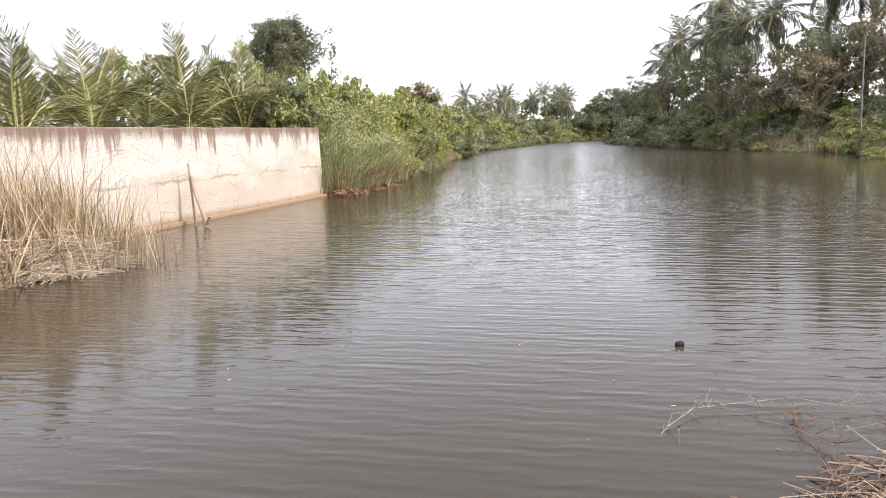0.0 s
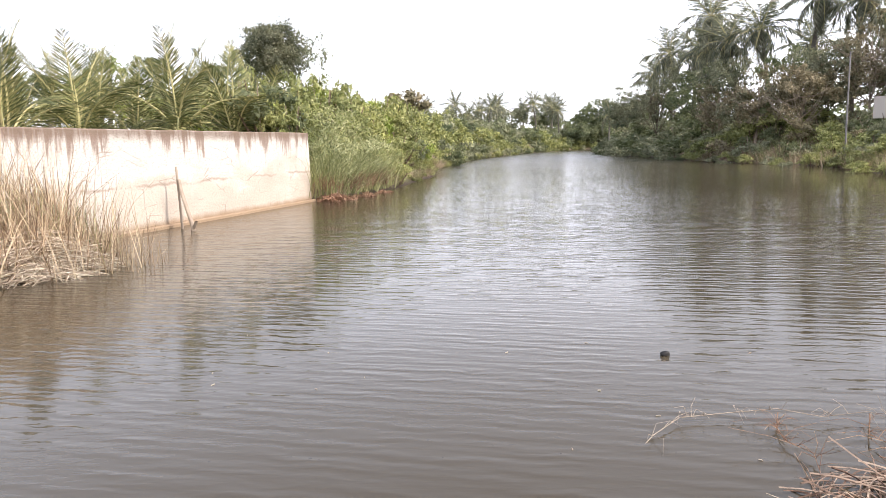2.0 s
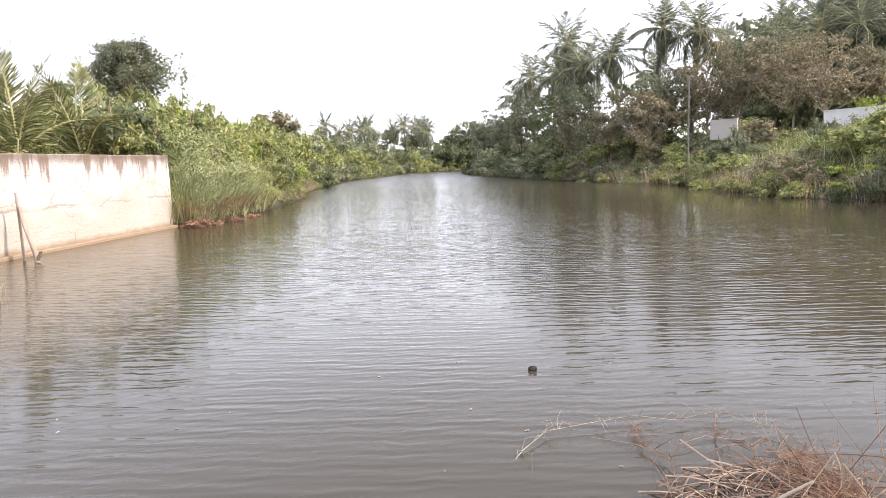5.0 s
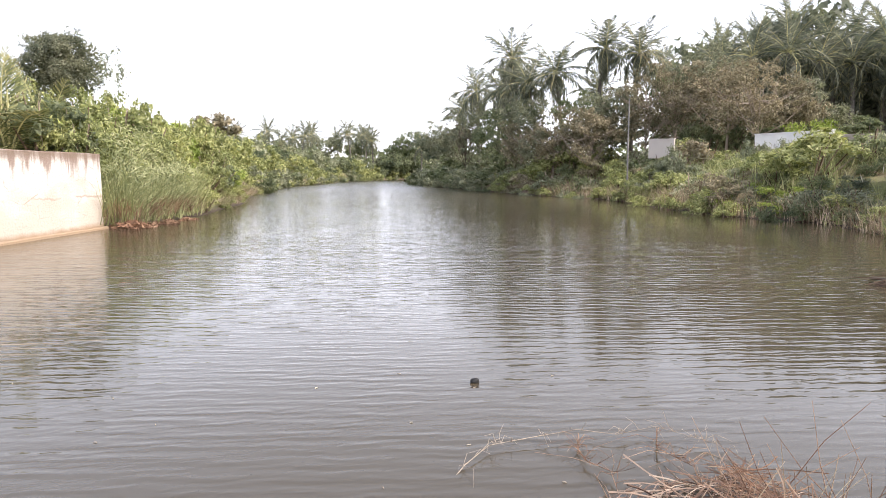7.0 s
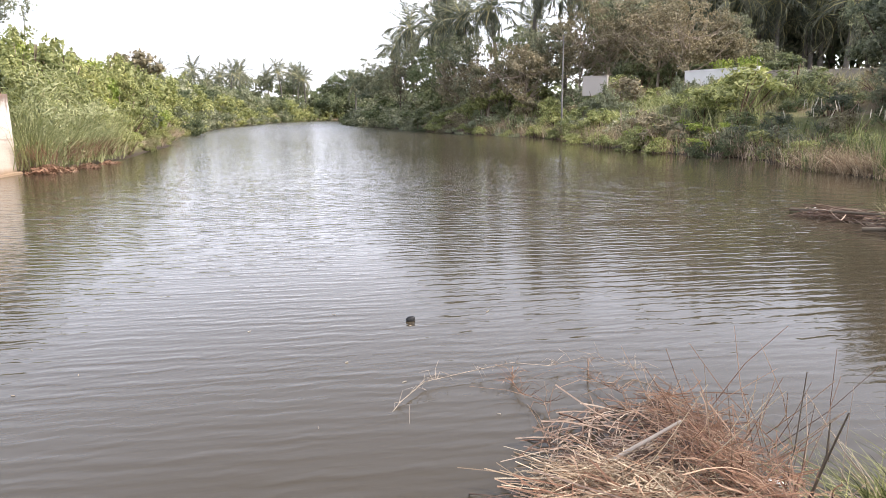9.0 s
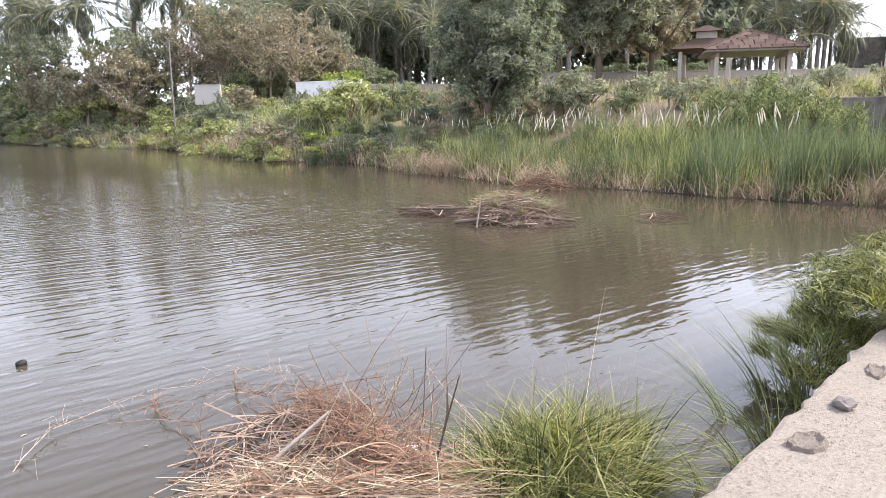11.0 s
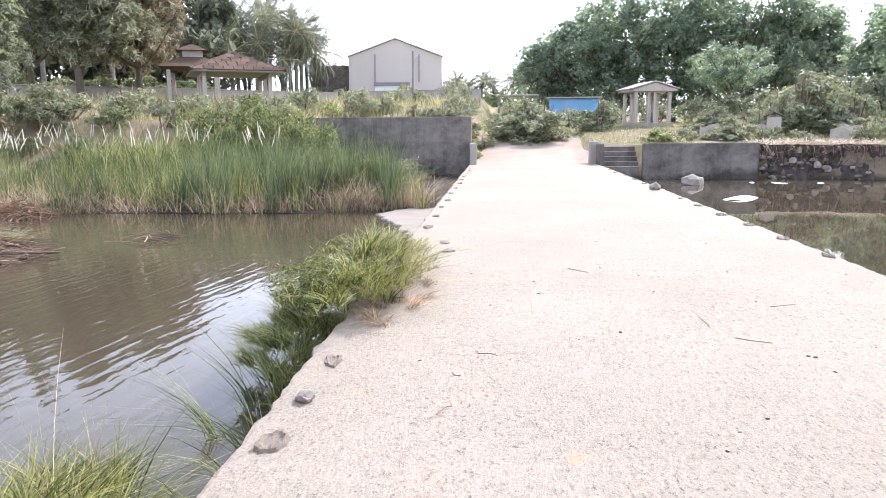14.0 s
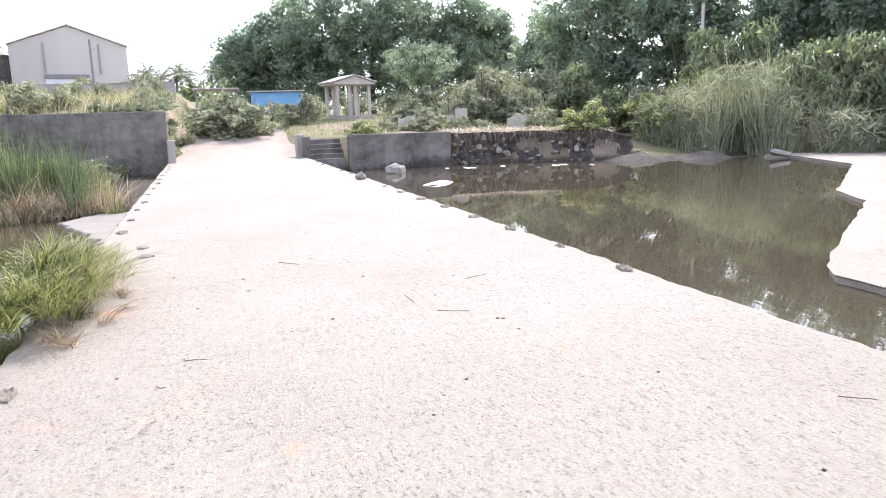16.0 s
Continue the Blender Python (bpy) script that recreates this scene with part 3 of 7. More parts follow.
tagged(rough_slab("causeway", [(-18, DECK_S), (29.6, DECK_S), (29.6, DECK_N), (-18, DECK_N)], DECK_Z, -0.9, CONCRETE, 0.09, 0.04),
       "long pale sunlit concrete causeway with worn broken edges", "causeway", kind="structure")
tagged(rough_slab("lower_slab", [(23.4, -22.3), (24.0, -23.4), (22.5, -28.0), (4.0, -28.0), (-6.0, -13.0), (0.0, -8.4), (5.5, -7.15), (6.13, -7.1), (6.55, -7.44), (10.84, -13.16), (12.5, -14.2), (13.08, -14.97), (18.05, -21.04), (22.4, -22.9)],
                  0.1, -0.8, CONCRETE, 0.3, 0.06), "low rough concrete slab lying just above the pond", "slab", kind="structure")

# dirt lane beyond the causeway
xs = np.linspace(29.4, 41, 60)
ys = np.linspace(-4.2, 1.2, 12)
LX, LY = np.meshgrid(xs, ys)
bendy = 1.4 * smooth(40, 60, LX)
LYb = LY * (1 - 0.45 * smooth(36, 60, LX)) + bendy - 0.4 * smooth(30, 40, LX)
LZ = land(LX.ravel(), LYb.ravel()) + 0.14 - 0.2 * (np.abs(LY.ravel() + 1.5) / 2.7) ** 6
ii, jj = np.meshgrid(np.arange(11), np.arange(59), indexing="ij")
lane = new("dirt_lane", fast_mesh("dirt_lane", np.stack([LX.ravel(), LYb.ravel(), LZ], 1), np.stack([ii * 60 + jj, ii * 60 + jj + 1, (ii + 1) * 60 + jj + 1, (ii + 1) * 60 + jj], -1).reshape(-1, 4), DUST, True))
tagged(lane, "dusty pinkish dirt lane climbing from the causeway", "lane", kind="structure")

# ---- walls by the water ----
WX0, WY0, WX1, WY1 = -13.6, 0.2, -7.7, 28.1
wlen, wang = math.hypot(WX1 - WX0, WY1 - WY0), math.degrees(math.atan2(WY1 - WY0, WX1 - WX0))
bm = bmesh.new()
box(bm, (wlen / 2, 0.225, 0.9), (wlen, 0.45, 3.78), 0.03)
bmesh.ops.subdivide_edges(bm, edges=[e for e in bm.edges if e.calc_length() > 2], cuts=40, use_grid_fill=True)
for v in bm.verts:
    v.co.y += 0.03 * noise.noise((v.co.x * 0.6, v.co.z * 0.8, 2.0)) + (0.02 * noise.noise((v.co.x * 2.5, v.co.z * 2.5, 5.0)))
    if v.co.z > 2.7:
        v.co.z += 0.025 * noise.noise((v.co.x * 0.9, 3.0, 1.0))
bank_wall = new("bank_wall", bm_mesh("bank_wall", bm, MASONRY))
bank_wall.matrix_basis = pose(WX0, WY0, 0, 0, 0, wang)
tagged(bank_wall, "tall limewashed masonry bank wall with dark runs under its top", "wall", kind="structure")
bm = bmesh.new()
box(bm, (wlen / 2, -0.08, 0.02), (wlen, 0.2, 0.16), 0.03)
ledge = part("footing", bm_mesh("footing", bm, MASONRY), bank_wall)

bm = bmesh.new()
box(bm, (29.0 + 0.2, 1.06 + 3.9, 0.85), (0.4, 7.8, 3.3), 0.03)
wing = new("wing_wall_north", bm_mesh("wing_wall_north", bm, DARK_CONCRETE))
tagged(wing, "dark weathered concrete wing wall rising above the reeds", "wall", kind="structure")
bm = bmesh.new()
box(bm, (0, 0, 0.3), (0.5, 0.28, 1.4), 0.03)
post_me = bm_mesh("end_post", bm, GREY)
for x, y, s in ((28.75, 0.98, 1.0), (29.6, -4.0, 1.05)):
    ob = new("end_post", post_me)
    ob.matrix_basis = pose(x, y, 0.55, 0, 0, 3) @ Matrix.Diagonal((1, 1.25 if y < 0 else 1, s * 0.86, 1))
    tagged(ob, "short grey concrete post at the causeway's end", "post", "causeway end posts")

bm = bmesh.new()
box(bm, (28.35, -7.95, 0.4), (0.35, 4.4, 2.0), 0.03)
south = new("wing_wall_south", bm_mesh("wing_wall_south", bm, DARK_CONCRETE))
tagged(south, "stained dark concrete retaining wall above the pond", "wall", kind="structure")
stairs = root("stair", pose(28.4, -4.95, 0), "worn concrete stair of five steps by the retaining wall", "stair")
for i in range(5):
    part("step", box_mesh("step", (0.26 + 0.28 * i, 0, 0.3 + 0.085 + 0.19 * i - 0.4), (0.3, 1.45, 0.97), DARK_CONCRETE, 0.02), stairs)
part("cheek_wall", box_mesh("cheek_wall", (0.8, 0.8, 0.5), (1.9, 0.16, 1.75), DARK_CONCRETE, 0.02), stairs)

# ---- trees and palms ----


def frond_mesh(name, length, leaflet, pairs, droop, material, lift=0.9, wide=0.055, sweep=0.65, hang=0.4, far=False):
    """A feather frond along +x from its base: arched rib, and leaflets on both sides that leave it at odd angles and bend down at their tips."""
    u = np.linspace(0, 1, 6 if far else 11)
    rib = np.stack([length * u * (1 - 0.18 * u * droop), 0 * u, length * (lift * 0.35 * u - droop * 0.55 * u * u)], 1)
    tv, tf = tubes([rib], [(0.05 * length / 4, 0.008)], 3 if far else 4)
    k = np.repeat(np.linspace(0.1, 1.0, pairs), 2)
    n = len(k)
    k = np.clip(k + rng.normal(0, 0.006, n), 0.06, 1.0)
    side = np.tile([1.0, -1.0], pairs)
    p = np.stack([np.interp(k, u, rib[:, i]) for i in range(3)], 1)
    ln = leaflet * np.sin(np.pi * np.clip(k * 0.85 + 0.14, 0, 1)) ** 0.7 * rng.uniform(0.65, 1.15, n)
    d = np.stack([sweep + 0.7 * k + rng.normal(0, 0.12, n), side * rng.uniform(0.75, 1.05, n), 0.1 - hang * rng.uniform(0.3, 1.5, n)], 1)
    d /= np.linalg.norm(d, axis=1)[:, None]
    mid = p + d * ln[:, None] * 0.55
    tip = p + d * ln[:, None]
    tip[:, 2] -= ln * rng.uniform(0.12, 0.4, n) * (0.4 + hang)
    ax = np.array([wide * length / 4, 0, 0])
    v = np.stack([p - ax * 0.6, p + ax * 0.6, mid + ax, mid - ax, tip + ax * 0.12, tip - ax * 0.12], 1).reshape(-1, 3)
    b = np.arange(n)[:, None] * 6
    f = b + np.array([[0, 1, 4, 5]]) if far else np.concatenate([b + np.array([[0, 1, 2, 3]]), b + np.array([[3, 2, 4, 5]])])
    v2, f2 = joined((tv, tf), (v, f))
    me = fast_mesh(name, v2, f2, material)
    me.materials.append(LEAF_RIB)
    slot = np.zeros(len(f2), np.int32)
    slot[: len(tf)] = 1
    me.polygons.foreach_set("material_index", slot)
    return me


FRONDS = [frond_mesh("frond", 3.9, 1.0, 30, d, LEAF_PALM, 0.9, 0.046, 0.5, h) for d, h in ((0.6, 0.3), (1.1, 0.65), (1.7, 1.0))]
GROVE_FRONDS = [frond_mesh("frond", 4.0, 1.05, 27, d, LEAF_PALM, 0.9, 0.075, 0.5, h, True) for d, h in ((0.6, 0.25), (1.05, 0.55), (1.6, 0.9))]
YOUNG_FRONDS = [frond_mesh("frond", 4.4, 1.0, 58, d, LEAF_YOUNG_PALM, 1.2, 0.021, 0.4, h) for d, h in ((0.55, 0.0), (1.0, 0.3), (1.6, 0.6))]


def palm(height, lean, fronds, count, group, label, m, steep=0.0, trunk_r=0.17, fan=118):
    """A coconut palm: leaning ringed trunk and single fronds."""
    ob = root("coconut_palm", m, label, "palm tree", group)
    u = np.linspace(0, 1, 8)
    line = np.stack([lean[0] * u * u, lean[1] * u * u, height * u - 0.2 * (1 - u)], 1)
    v, f = tubes([line], [(trunk_r * 1.35, trunk_r * 0.75)], 9)
    part("trunk", fast_mesh("trunk", v, f, PALM_BARK, True), ob)
    for i in range(count):
        age = (i + rng.uniform(-0.4, 0.4)) / count
        tilt = 66 - fan * age + steep * (1 - 0.6 * age)
        me = fronds[min(2, int(age * 3))]
        part("frond", me, ob, Matrix.Translation(line[-1]) @ pose(0, 0, 0, 0, 0, i * 137.5 + rng.uniform(-12, 12)) @ pose(0, 0, 0, rng.uniform(-15, 15), -tilt, 0) @ Matrix.Scale(rng.uniform(0.85, 1.1), 4))
    return ob


def tree(name, height, crown_c, crown_s, material, label, m, clumps=46, per=95, leaf=0.3, clump_r=1.0, trunk_r=0.2, category="tree", group="", droop=0.0, long=1.6, low=-0.97, limbs=7, bark=None):
    """A tree: tapered trunk with limbs, and a crown of leaf clumps."""
    ob = root(name, m, label, category, group)
    top = np.array([*crown_c[:2], crown_c[2] + crown_s[2] * 0.3])
    u = np.linspace(0, 1, 7)[:, None]
    sway = np.concatenate([0.25 * np.sin(u * 5 + height), 0.2 * np.cos(u * 4 + height), 0 * u], 1) * u
    trunk = u * top + sway - np.array([0, 0, 0.3]) * (1 - u)
    paths, radii = [trunk], [(trunk_r, trunk_r * 0.25)]
    for i in range(limbs):
        s = trunk[2 + i % 4]
        d = on_ball(1)[0] * np.asarray(crown_s) * 0.85
        d[2] = abs(d[2]) * 0.6
        e = np.asarray(crown_c) + d
        k = np.linspace(0, 1, 5)[:, None]
        paths.append(s + (e - s) * k + np.array([0, 0, -0.12]) * np.sin(k * np.pi) * np.linalg.norm(e - s))
        radii.append((trunk_r * 0.45, trunk_r * 0.1))
    v, f = tubes(paths, radii, 7)
    part("trunk", fast_mesh("trunk", v, f, bark or BARK, True), ob)
    part("crown", crown_mesh("crown", material, crown_s, clumps, per, leaf, clump_r, long, low, droop), ob, Matrix.Translation(crown_c))
    return ob


def place_top(x, y, top, s):
    """A pose that makes a bush of width s reach the height top."""
    g = ground_z(x, y)
    return place(x, y, s, min(1.9, max(0.4, (top - g + 0.15) / (1.42 * s))), -0.15)


def bush_master(material, clumps, per, leaf, clump_r, long=1.7):
    """The two meshes of a bush about 2 m wide and 1.7 m high: stems and foliage."""
    paths, radii = [], []
    for i in range(9):
        d = on_ball(1)[0]
        e = np.array([d[0] * 0.7, d[1] * 0.7, 0.5 + abs(d[2]) * 0.8])
        k = np.linspace(0, 1, 4)[:, None]
        paths.append(e * k + [[0, 0, -0.15]] * (1 - k))
        radii.append((0.03, 0.008))
    v, f = tubes(paths, radii, 4)
    stems = fast_mesh("stem", v, f, TWIG)
    v, f = crown_leaves((0.9, 0.9, 0.72), clumps, per, leaf * 1.15, clump_r, long, -0.95)
    v = v.reshape(-1, 3, 3)[np.arange(len(f)) % 3 > 0].reshape(-1, 3)  # open the clumps a little
    fol = fast_mesh("foliage", v, np.arange(len(v)).reshape(-1, 3), material)
    return stems, fol


def bush(masters, m, label, group, name="bush"):
    ob = root(name, m, label, "bush", group)
    part("stem", masters[0], ob)
    part("foliage", masters[1], ob, Matrix.Translation((0, 0, 0.6)))
    return ob


HEDGE = [bush_master(mat, 96, 34, lf * 0.72, 0.18, lo) for mat, lf, lo in ((LEAF_HEDGE, 0.07, 2.2), (LEAF_HEDGE, 0.05, 4.0), (LEAF_LIME, 0.07, 2.0), (LEAF_GREEN, 0.075, 1.8))]
FAR_CLOUD = [crown_leaves((0.9, 0.9, 0.72), 40, 21, 0.102, 0.28, 1.7, -0.95) for i in range(5)]
far_sets = {"hedge": [], "green": [], "grey": []}


def far_bush(kind, m):
    """Adds a far bush's leaves to the joined thicket of its colour."""
    v, f = FAR_CLOUD[rng.integers(5)]
    r3 = np.array(m.to_3x3())
    far_sets[kind].append(((v + [0, 0, 0.6]) @ r3.T + np.array(m.translation), f))

SHADE = [bush_master(mat, 84, 30, 0.05, 0.21, 2.6) for mat in (LEAF_HEDGE, LEAF_GREY, LEAF_GREEN, LEAF_BROWN)]
WEEDS = [bush_master(mat, 76, 28, 0.042, 0.21, 3.4) for mat in (LEAF_GREEN, LEAF_HEDGE, LEAF_DARK, LEAF_BROWN)]
CANE = bush_master(LEAF_REED, 110, 36, 0.026, 0.2, 9.0)
SCRUBBY = [bush_master(mat, 150, 30, 0.05, 0.18, 3.0) for mat in (LEAF_GREY, LEAF_GREEN, LEAF_HEDGE)]
RUSTY = bush_master(LEAF_RUST, 60, 40, 0.06, 0.25, 7.0)


def place(x, y, s, h=1.0, dz=0.0, turn=None):
    return pose(x, y, ground_z(x, y) + dz, 0, 0, rng.uniform(0, 360) if turn is None else turn) @ Matrix.Diagonal((s, s * rng.uniform(0.85, 1.15), s * h, 1))


def along(line, s):
    """The point at length s on a line, and the way to its left."""
    for (ax, ay), (bx, by) in zip(line, line[1:]):
        k = math.hypot(bx - ax, by - ay)
        if s <= k:
            return ax + (bx - ax) * s / k, ay + (by - ay) * s / k, -(by - ay) / k, (bx - ax) / k
        s -= k
    return None


# left bank: a wall of bushes falling to the water
LEFT_BANK = LEFT_SHORE[2:13]
s = 0.3
while True:
    at = along(LEFT_BANK, s)
    if at is None:
        break
    x, y, lx, ly = at
    near = s < 45
    rows = ((0.75, 0.75), (1.9, 1.6), (4.4, 2.1), (8.0, 2.5 if s > 8 else 1.9)) if near else ((-0.3, 1.3), (1.2, 2.0), (4.2, 2.8), (8.0, 3.5))
    for d, size in rows:
        if s < 6.5 and d < 2.5:
            continue
        k = rng.uniform(0.8, 1.2) * size
        px, py = x + lx * (d + rng.uniform(-0.5, 0.5)) + rng.uniform(-0.6, 0.6), y + ly * d + rng.uniform(-0.6, 0.6)
        if not near:
            far_bush(("hedge", "hedge", "green", "grey")[rng.integers(4)], place(px, py, k, 1.05, -0.25))
            continue
        w = HEDGE[rng.choice(4, p=(0.4, 0.3, 0.2, 0.1))]
        bush(w, place(px, py, k, 1.05, -0.25), "sunlit green bush overhanging the river bank", "bushes on the west bank")
    s += 1.8 if near else 4.2

for x, y, k in ((-9.0, 30.3, 1.6), (-9.7, 31.5, 1.6), (-10.5, 33.5, 1.7)):
    bush(HEDGE[1], place(x, y, k, 1.1, -0.2), "reed-like pale green bush at the end of the bank wall", "bushes on the west bank")
for x, y, k in ((-8.2, 32.0, 1.4), (-6.9, 35.0, 1.4), (-5.6, 37.4, 1.2), (-6.2, 39.2, 1.5), (-7.9, 34.2, 1.6)):
    bush(HEDGE[int(y) % 2], place(x, y, k, 1.0, -0.25), "sunlit green bush overhanging the river bank", "bushes on the west bank")
for x, y, k in ((-7.0, 28.0, 0.75), (-6.2, 28.7, 0.6), (-5.9, 30.2, 0.6), (-5.4, 32.4, 0.55)):
    bush(RUSTY, place(x, y, k, 0.7, -0.2), "dry rusty-brown grass hanging over the water", "dry tufts on the west bank", "dry_tuft")

# palms and trees behind the bank wall
for az, r, top, fr in ((-25.0, 31, 8.5, 13), (-21.2, 32, 7.2, 9), (-29.8, 46, 7.6, 12), (-33.6, 44, 8.0, 12), (-36.8, 27, 7.8, 10), (-31.6, 30, 6.0, 9), (-35.2, 34, 7.4, 10), (-23.2, 36, 6.6, 9), (-30.4, 36, 6.6, 9),
                       (-28.0, 34, 6.4, 9), (-26.6, 46, 7.2, 11), (-22.6, 46, 7.0, 11), (-40, 36, 7.8, 12), (-44, 32, 7.8, 11), (-18.6, 37, 5.6, 8)):
    x, y = r * math.sin(radians(az)), r * math.cos(radians(az))
    hh = max(0.2, 2.05 + r * math.tan(radians(top)) - ground_z(x, y) - 3.7)
    palm(hh, (rng.uniform(-0.3, 0.3), rng.uniform(-0.3, 0.3)), YOUNG_FRONDS, fr, "young palms behind the wall", "young coconut palm with yellow-green arching fronds", place(x, y, 1.0), 12, 0.16, 74)
for az, r, top, wd, mat in ((-30.2, 52, 7.4, 2.6, LEAF_LIME), (-33.0, 56, 6.8, 3.0, LEAF_GREEN), (-26.5, 54, 7.0, 3.0, LEAF_GREEN), (-22.5, 52, 6.6, 2.6, LEAF_GREEN), (-36.5, 55, 6.6, 3.0, LEAF_GREEN)):
    x, y = r * math.sin(radians(az)), r * math.cos(radians(az))
    z1 = 2.05 + r * math.tan(radians(top)) - ground_z(x, y)
    tree("garden_tree", z1, (0, 0, z1 * 0.55), (wd, wd, z1 * 0.5), mat, "leafy light green tree among the young palms", place(x, y, 1.0), 140, 44, 0.15, 0.55, 0.14, group="trees behind the wall")

tree("broadleaf_tree", 10, (0, 0, 7.2), (3.6, 3.6, 2.7), LEAF_OLIVE, "tall dark green broadleaf tree behind the west bank", place(-18.5, 57.0, 1.0, 1.0, 0, 0), 560, 70, 0.12, 0.75, 0.28)
tree("sapling", 4, (0, 0, 3.6), (0.9, 0.9, 1.2), LEAF_GREY, "thin pale sapling above the bank bushes", place(-12.0, 47.5, 1.1, 1.5, 0, 0), 24, 14, 0.1, 0.3, 0.04, limbs=4)
for x, y, k, w in ((-15.0, 44.0, 2.3, 3), (-12.4, 40.0, 1.9, 3), (-17.5, 46, 2.5, 3), (-11.0, 50.0, 2.5, 0), (-9.4, 43.5, 2.3, 0), (-21, 50, 2.6, 3), (-25, 52, 2.6, 1), (-14, 36, 1.5, 1),
                   (-13.4, 41.5, 2.5, 1), (-12.6, 45.0, 2.6, 0), (-11.2, 46.8, 2.6, 3), (-9.9, 47.2, 2.5, 0), (-10.0, 53.0, 2.7, 1), (-8.6, 55.0, 2.3, 0), (-16.0, 40.0, 2.2, 1)):
    bush(HEDGE[w], place(x, y, k, 1.0), "large leafy green shrub behind the west bank", "large shrubs behind the west bank", "shrub")

for az, r, el, k, w in ((-20.8, 46, 5.6, 2.2, 3), (-19.2, 47, 6.2, 2.4, 0), (-17.6, 48, 6.1, 2.4, 3), (-16.0, 47, 5.8, 2.3, 0), (-14.6, 46, 5.5, 2.2, 0), (-13.2, 46, 5.4, 2.1, 2), (-11.9, 45, 4.9, 2.0, 0), (-10.4, 48, 4.3, 2.0, 2), (-9.0, 50, 3.7, 1.9, 0), (-7.6, 54, 3.2, 2.0, 0),
                        (-20.0, 41, 4.6, 1.8, 1), (-18.2, 40, 4.6, 1.8, 2), (-16.4, 39, 4.4, 1.8, 0), (-14.8, 38, 4.2, 1.7, 2)):
    x, y = r * math.sin(radians(az)), r * math.cos(radians(az))
    bush(HEDGE[w], place_top(x, y, 2.05 + r * math.tan(radians(el + 0.8)), k), "tall creeper-covered shrub behind the west bank", "large shrubs behind the west bank", "shrub")

# far trees round the river's bend
FAR = [("dry_tree", LEAF_BROWN, -7.2, 118, 8.5, 5.0), ("broadleaf_tree", LEAF_GREEN, -10.3, 95, 5.0, 2.6), ("broadleaf_tree", LEAF_GREY, 1.2, 205, 10.0, 7.5), 
       ("broadleaf_tree", LEAF_DARK, 11.3, 120, 6.8, 4.6), ("broadleaf_tree", LEAF_GREEN, -2.5, 210, 8.0, 6.0), ("broadleaf_tree", LEAF_GREEN, 3.8, 215, 9.0, 6.0), ("broadleaf_tree", LEAF_GREEN, -5.0, 190, 7.0, 6.0)]
for nm, mat, az, r, hh, wd in FAR:
    x, y = r * math.sin(radians(az)), r * math.cos(radians(az))
    tree(nm, hh, (0, 0, hh * 0.62), (wd, wd, hh * 0.4), mat, "distant tree beyond the bend of the river", place(x, y, 1.0), 110, 30, 0.45, wd * 0.2, 0.3, group="distant trees")
palm_far = palm(7.0, (0.6, 0.2), GROVE_FRONDS, 26, "distant palms", "distant coconut palm above the river bank", pose(-6.0, 200, 2.8))
for az, r, k in ((-4.0, 150, 0.62), (-3.2, 175, 0.95), (-2.4, 160, 0.7), (-1.6, 180, 0.85), (-0.7, 172, 0.9), (0.0, 190, 1.0), (-3.7, 135, 0.5), (2.2, 205, 0.95), (3.2, 200, 1.05), (4.4, 210, 1.0), (5.0, 190, 0.95), (4.0, 225, 1.15), (-5.6, 180, 0.9), (8.9, 170, 1.0)):
    x, y = r * math.sin(radians(az)), r * math.cos(radians(az))
    copy_thing(palm_far, place(x, y, 1.0) @ Matrix.Scale(k * 1.3, 4))

for az, r, hh, wd in ((7.7, 178, 13.5, 6.0), (9.4, 172, 11.0, 5.5), (6.6, 184, 6.5, 5.0), (10.8, 160, 7.5, 5.0), (8.6, 168, 6.0, 5.0)):
    x, y = r * math.sin(radians(az)), r * math.cos(radians(az))
    while shore_distance(np.array([x]), np.array([y]))[0] < 1.0:
        r *= 1.03
        x, y = r * math.sin(radians(az)), r * math.cos(radians(az))
    tree("broadleaf_tree", hh, (0, 0, hh * 0.52), (wd, wd, hh * 0.5), LEAF_GREEN, "creeper-covered tree closing the river's far end", place(x, y, 1.0), 240, 36, 0.36, 1.3, 0.3, group="distant trees")

# right bank: palms, dark trees and scrub
tall = palm(11.5, (1.0, 0.3), FRONDS, 30, "tall palms on the east bank", "tall coconut palm standing among dark trees", pose(0, 0, 0), fan=136)
tall2 = palm(9.5, (-0.7, 0.4), FRONDS, 28, "tall palms on the east bank", "tall coconut palm with drooping fronds on the bank", pose(0, 0, 0), fan=136)
first = True
for az, r, top, w in ((16.9, 66, 10.6, 0), (13.6, 74, 8.0, 1), (20.4, 70, 9.8, 1), (22.8, 72, 11.4, 0), (25.6, 70, 11.0, 1), (15.1, 72, 8.0, 1), (18.4, 74, 9.0, 0), (23.4, 84, 8.2, 1), (16.0, 64, 8.4, 1), (12.4, 84, 6.6, 0)):
    while shore_distance(np.array([r * math.sin(radians(az))]), np.array([r * math.cos(radians(az))]))[0] < 5.0:
        r *= 1.05
    x, y = r * math.sin(radians(az)), r * math.cos(radians(az))
    src = (tall, tall2)[w]
    need = 2.05 + r * math.tan(radians(top)) - ground_z(x, y) - 2.6
    k = need / (11.5, 9.5)[w]
    mm = pose(x, y, ground_z(x, y) - 0.1, 0, 0, rng.uniform(0, 360)) @ Matrix.Diagonal((1.12, 1.12, k, 1))
    copy_thing(src, mm)
tall.matrix_basis = pose(44, 82, ground_z(44, 82), 0, 0, 70)
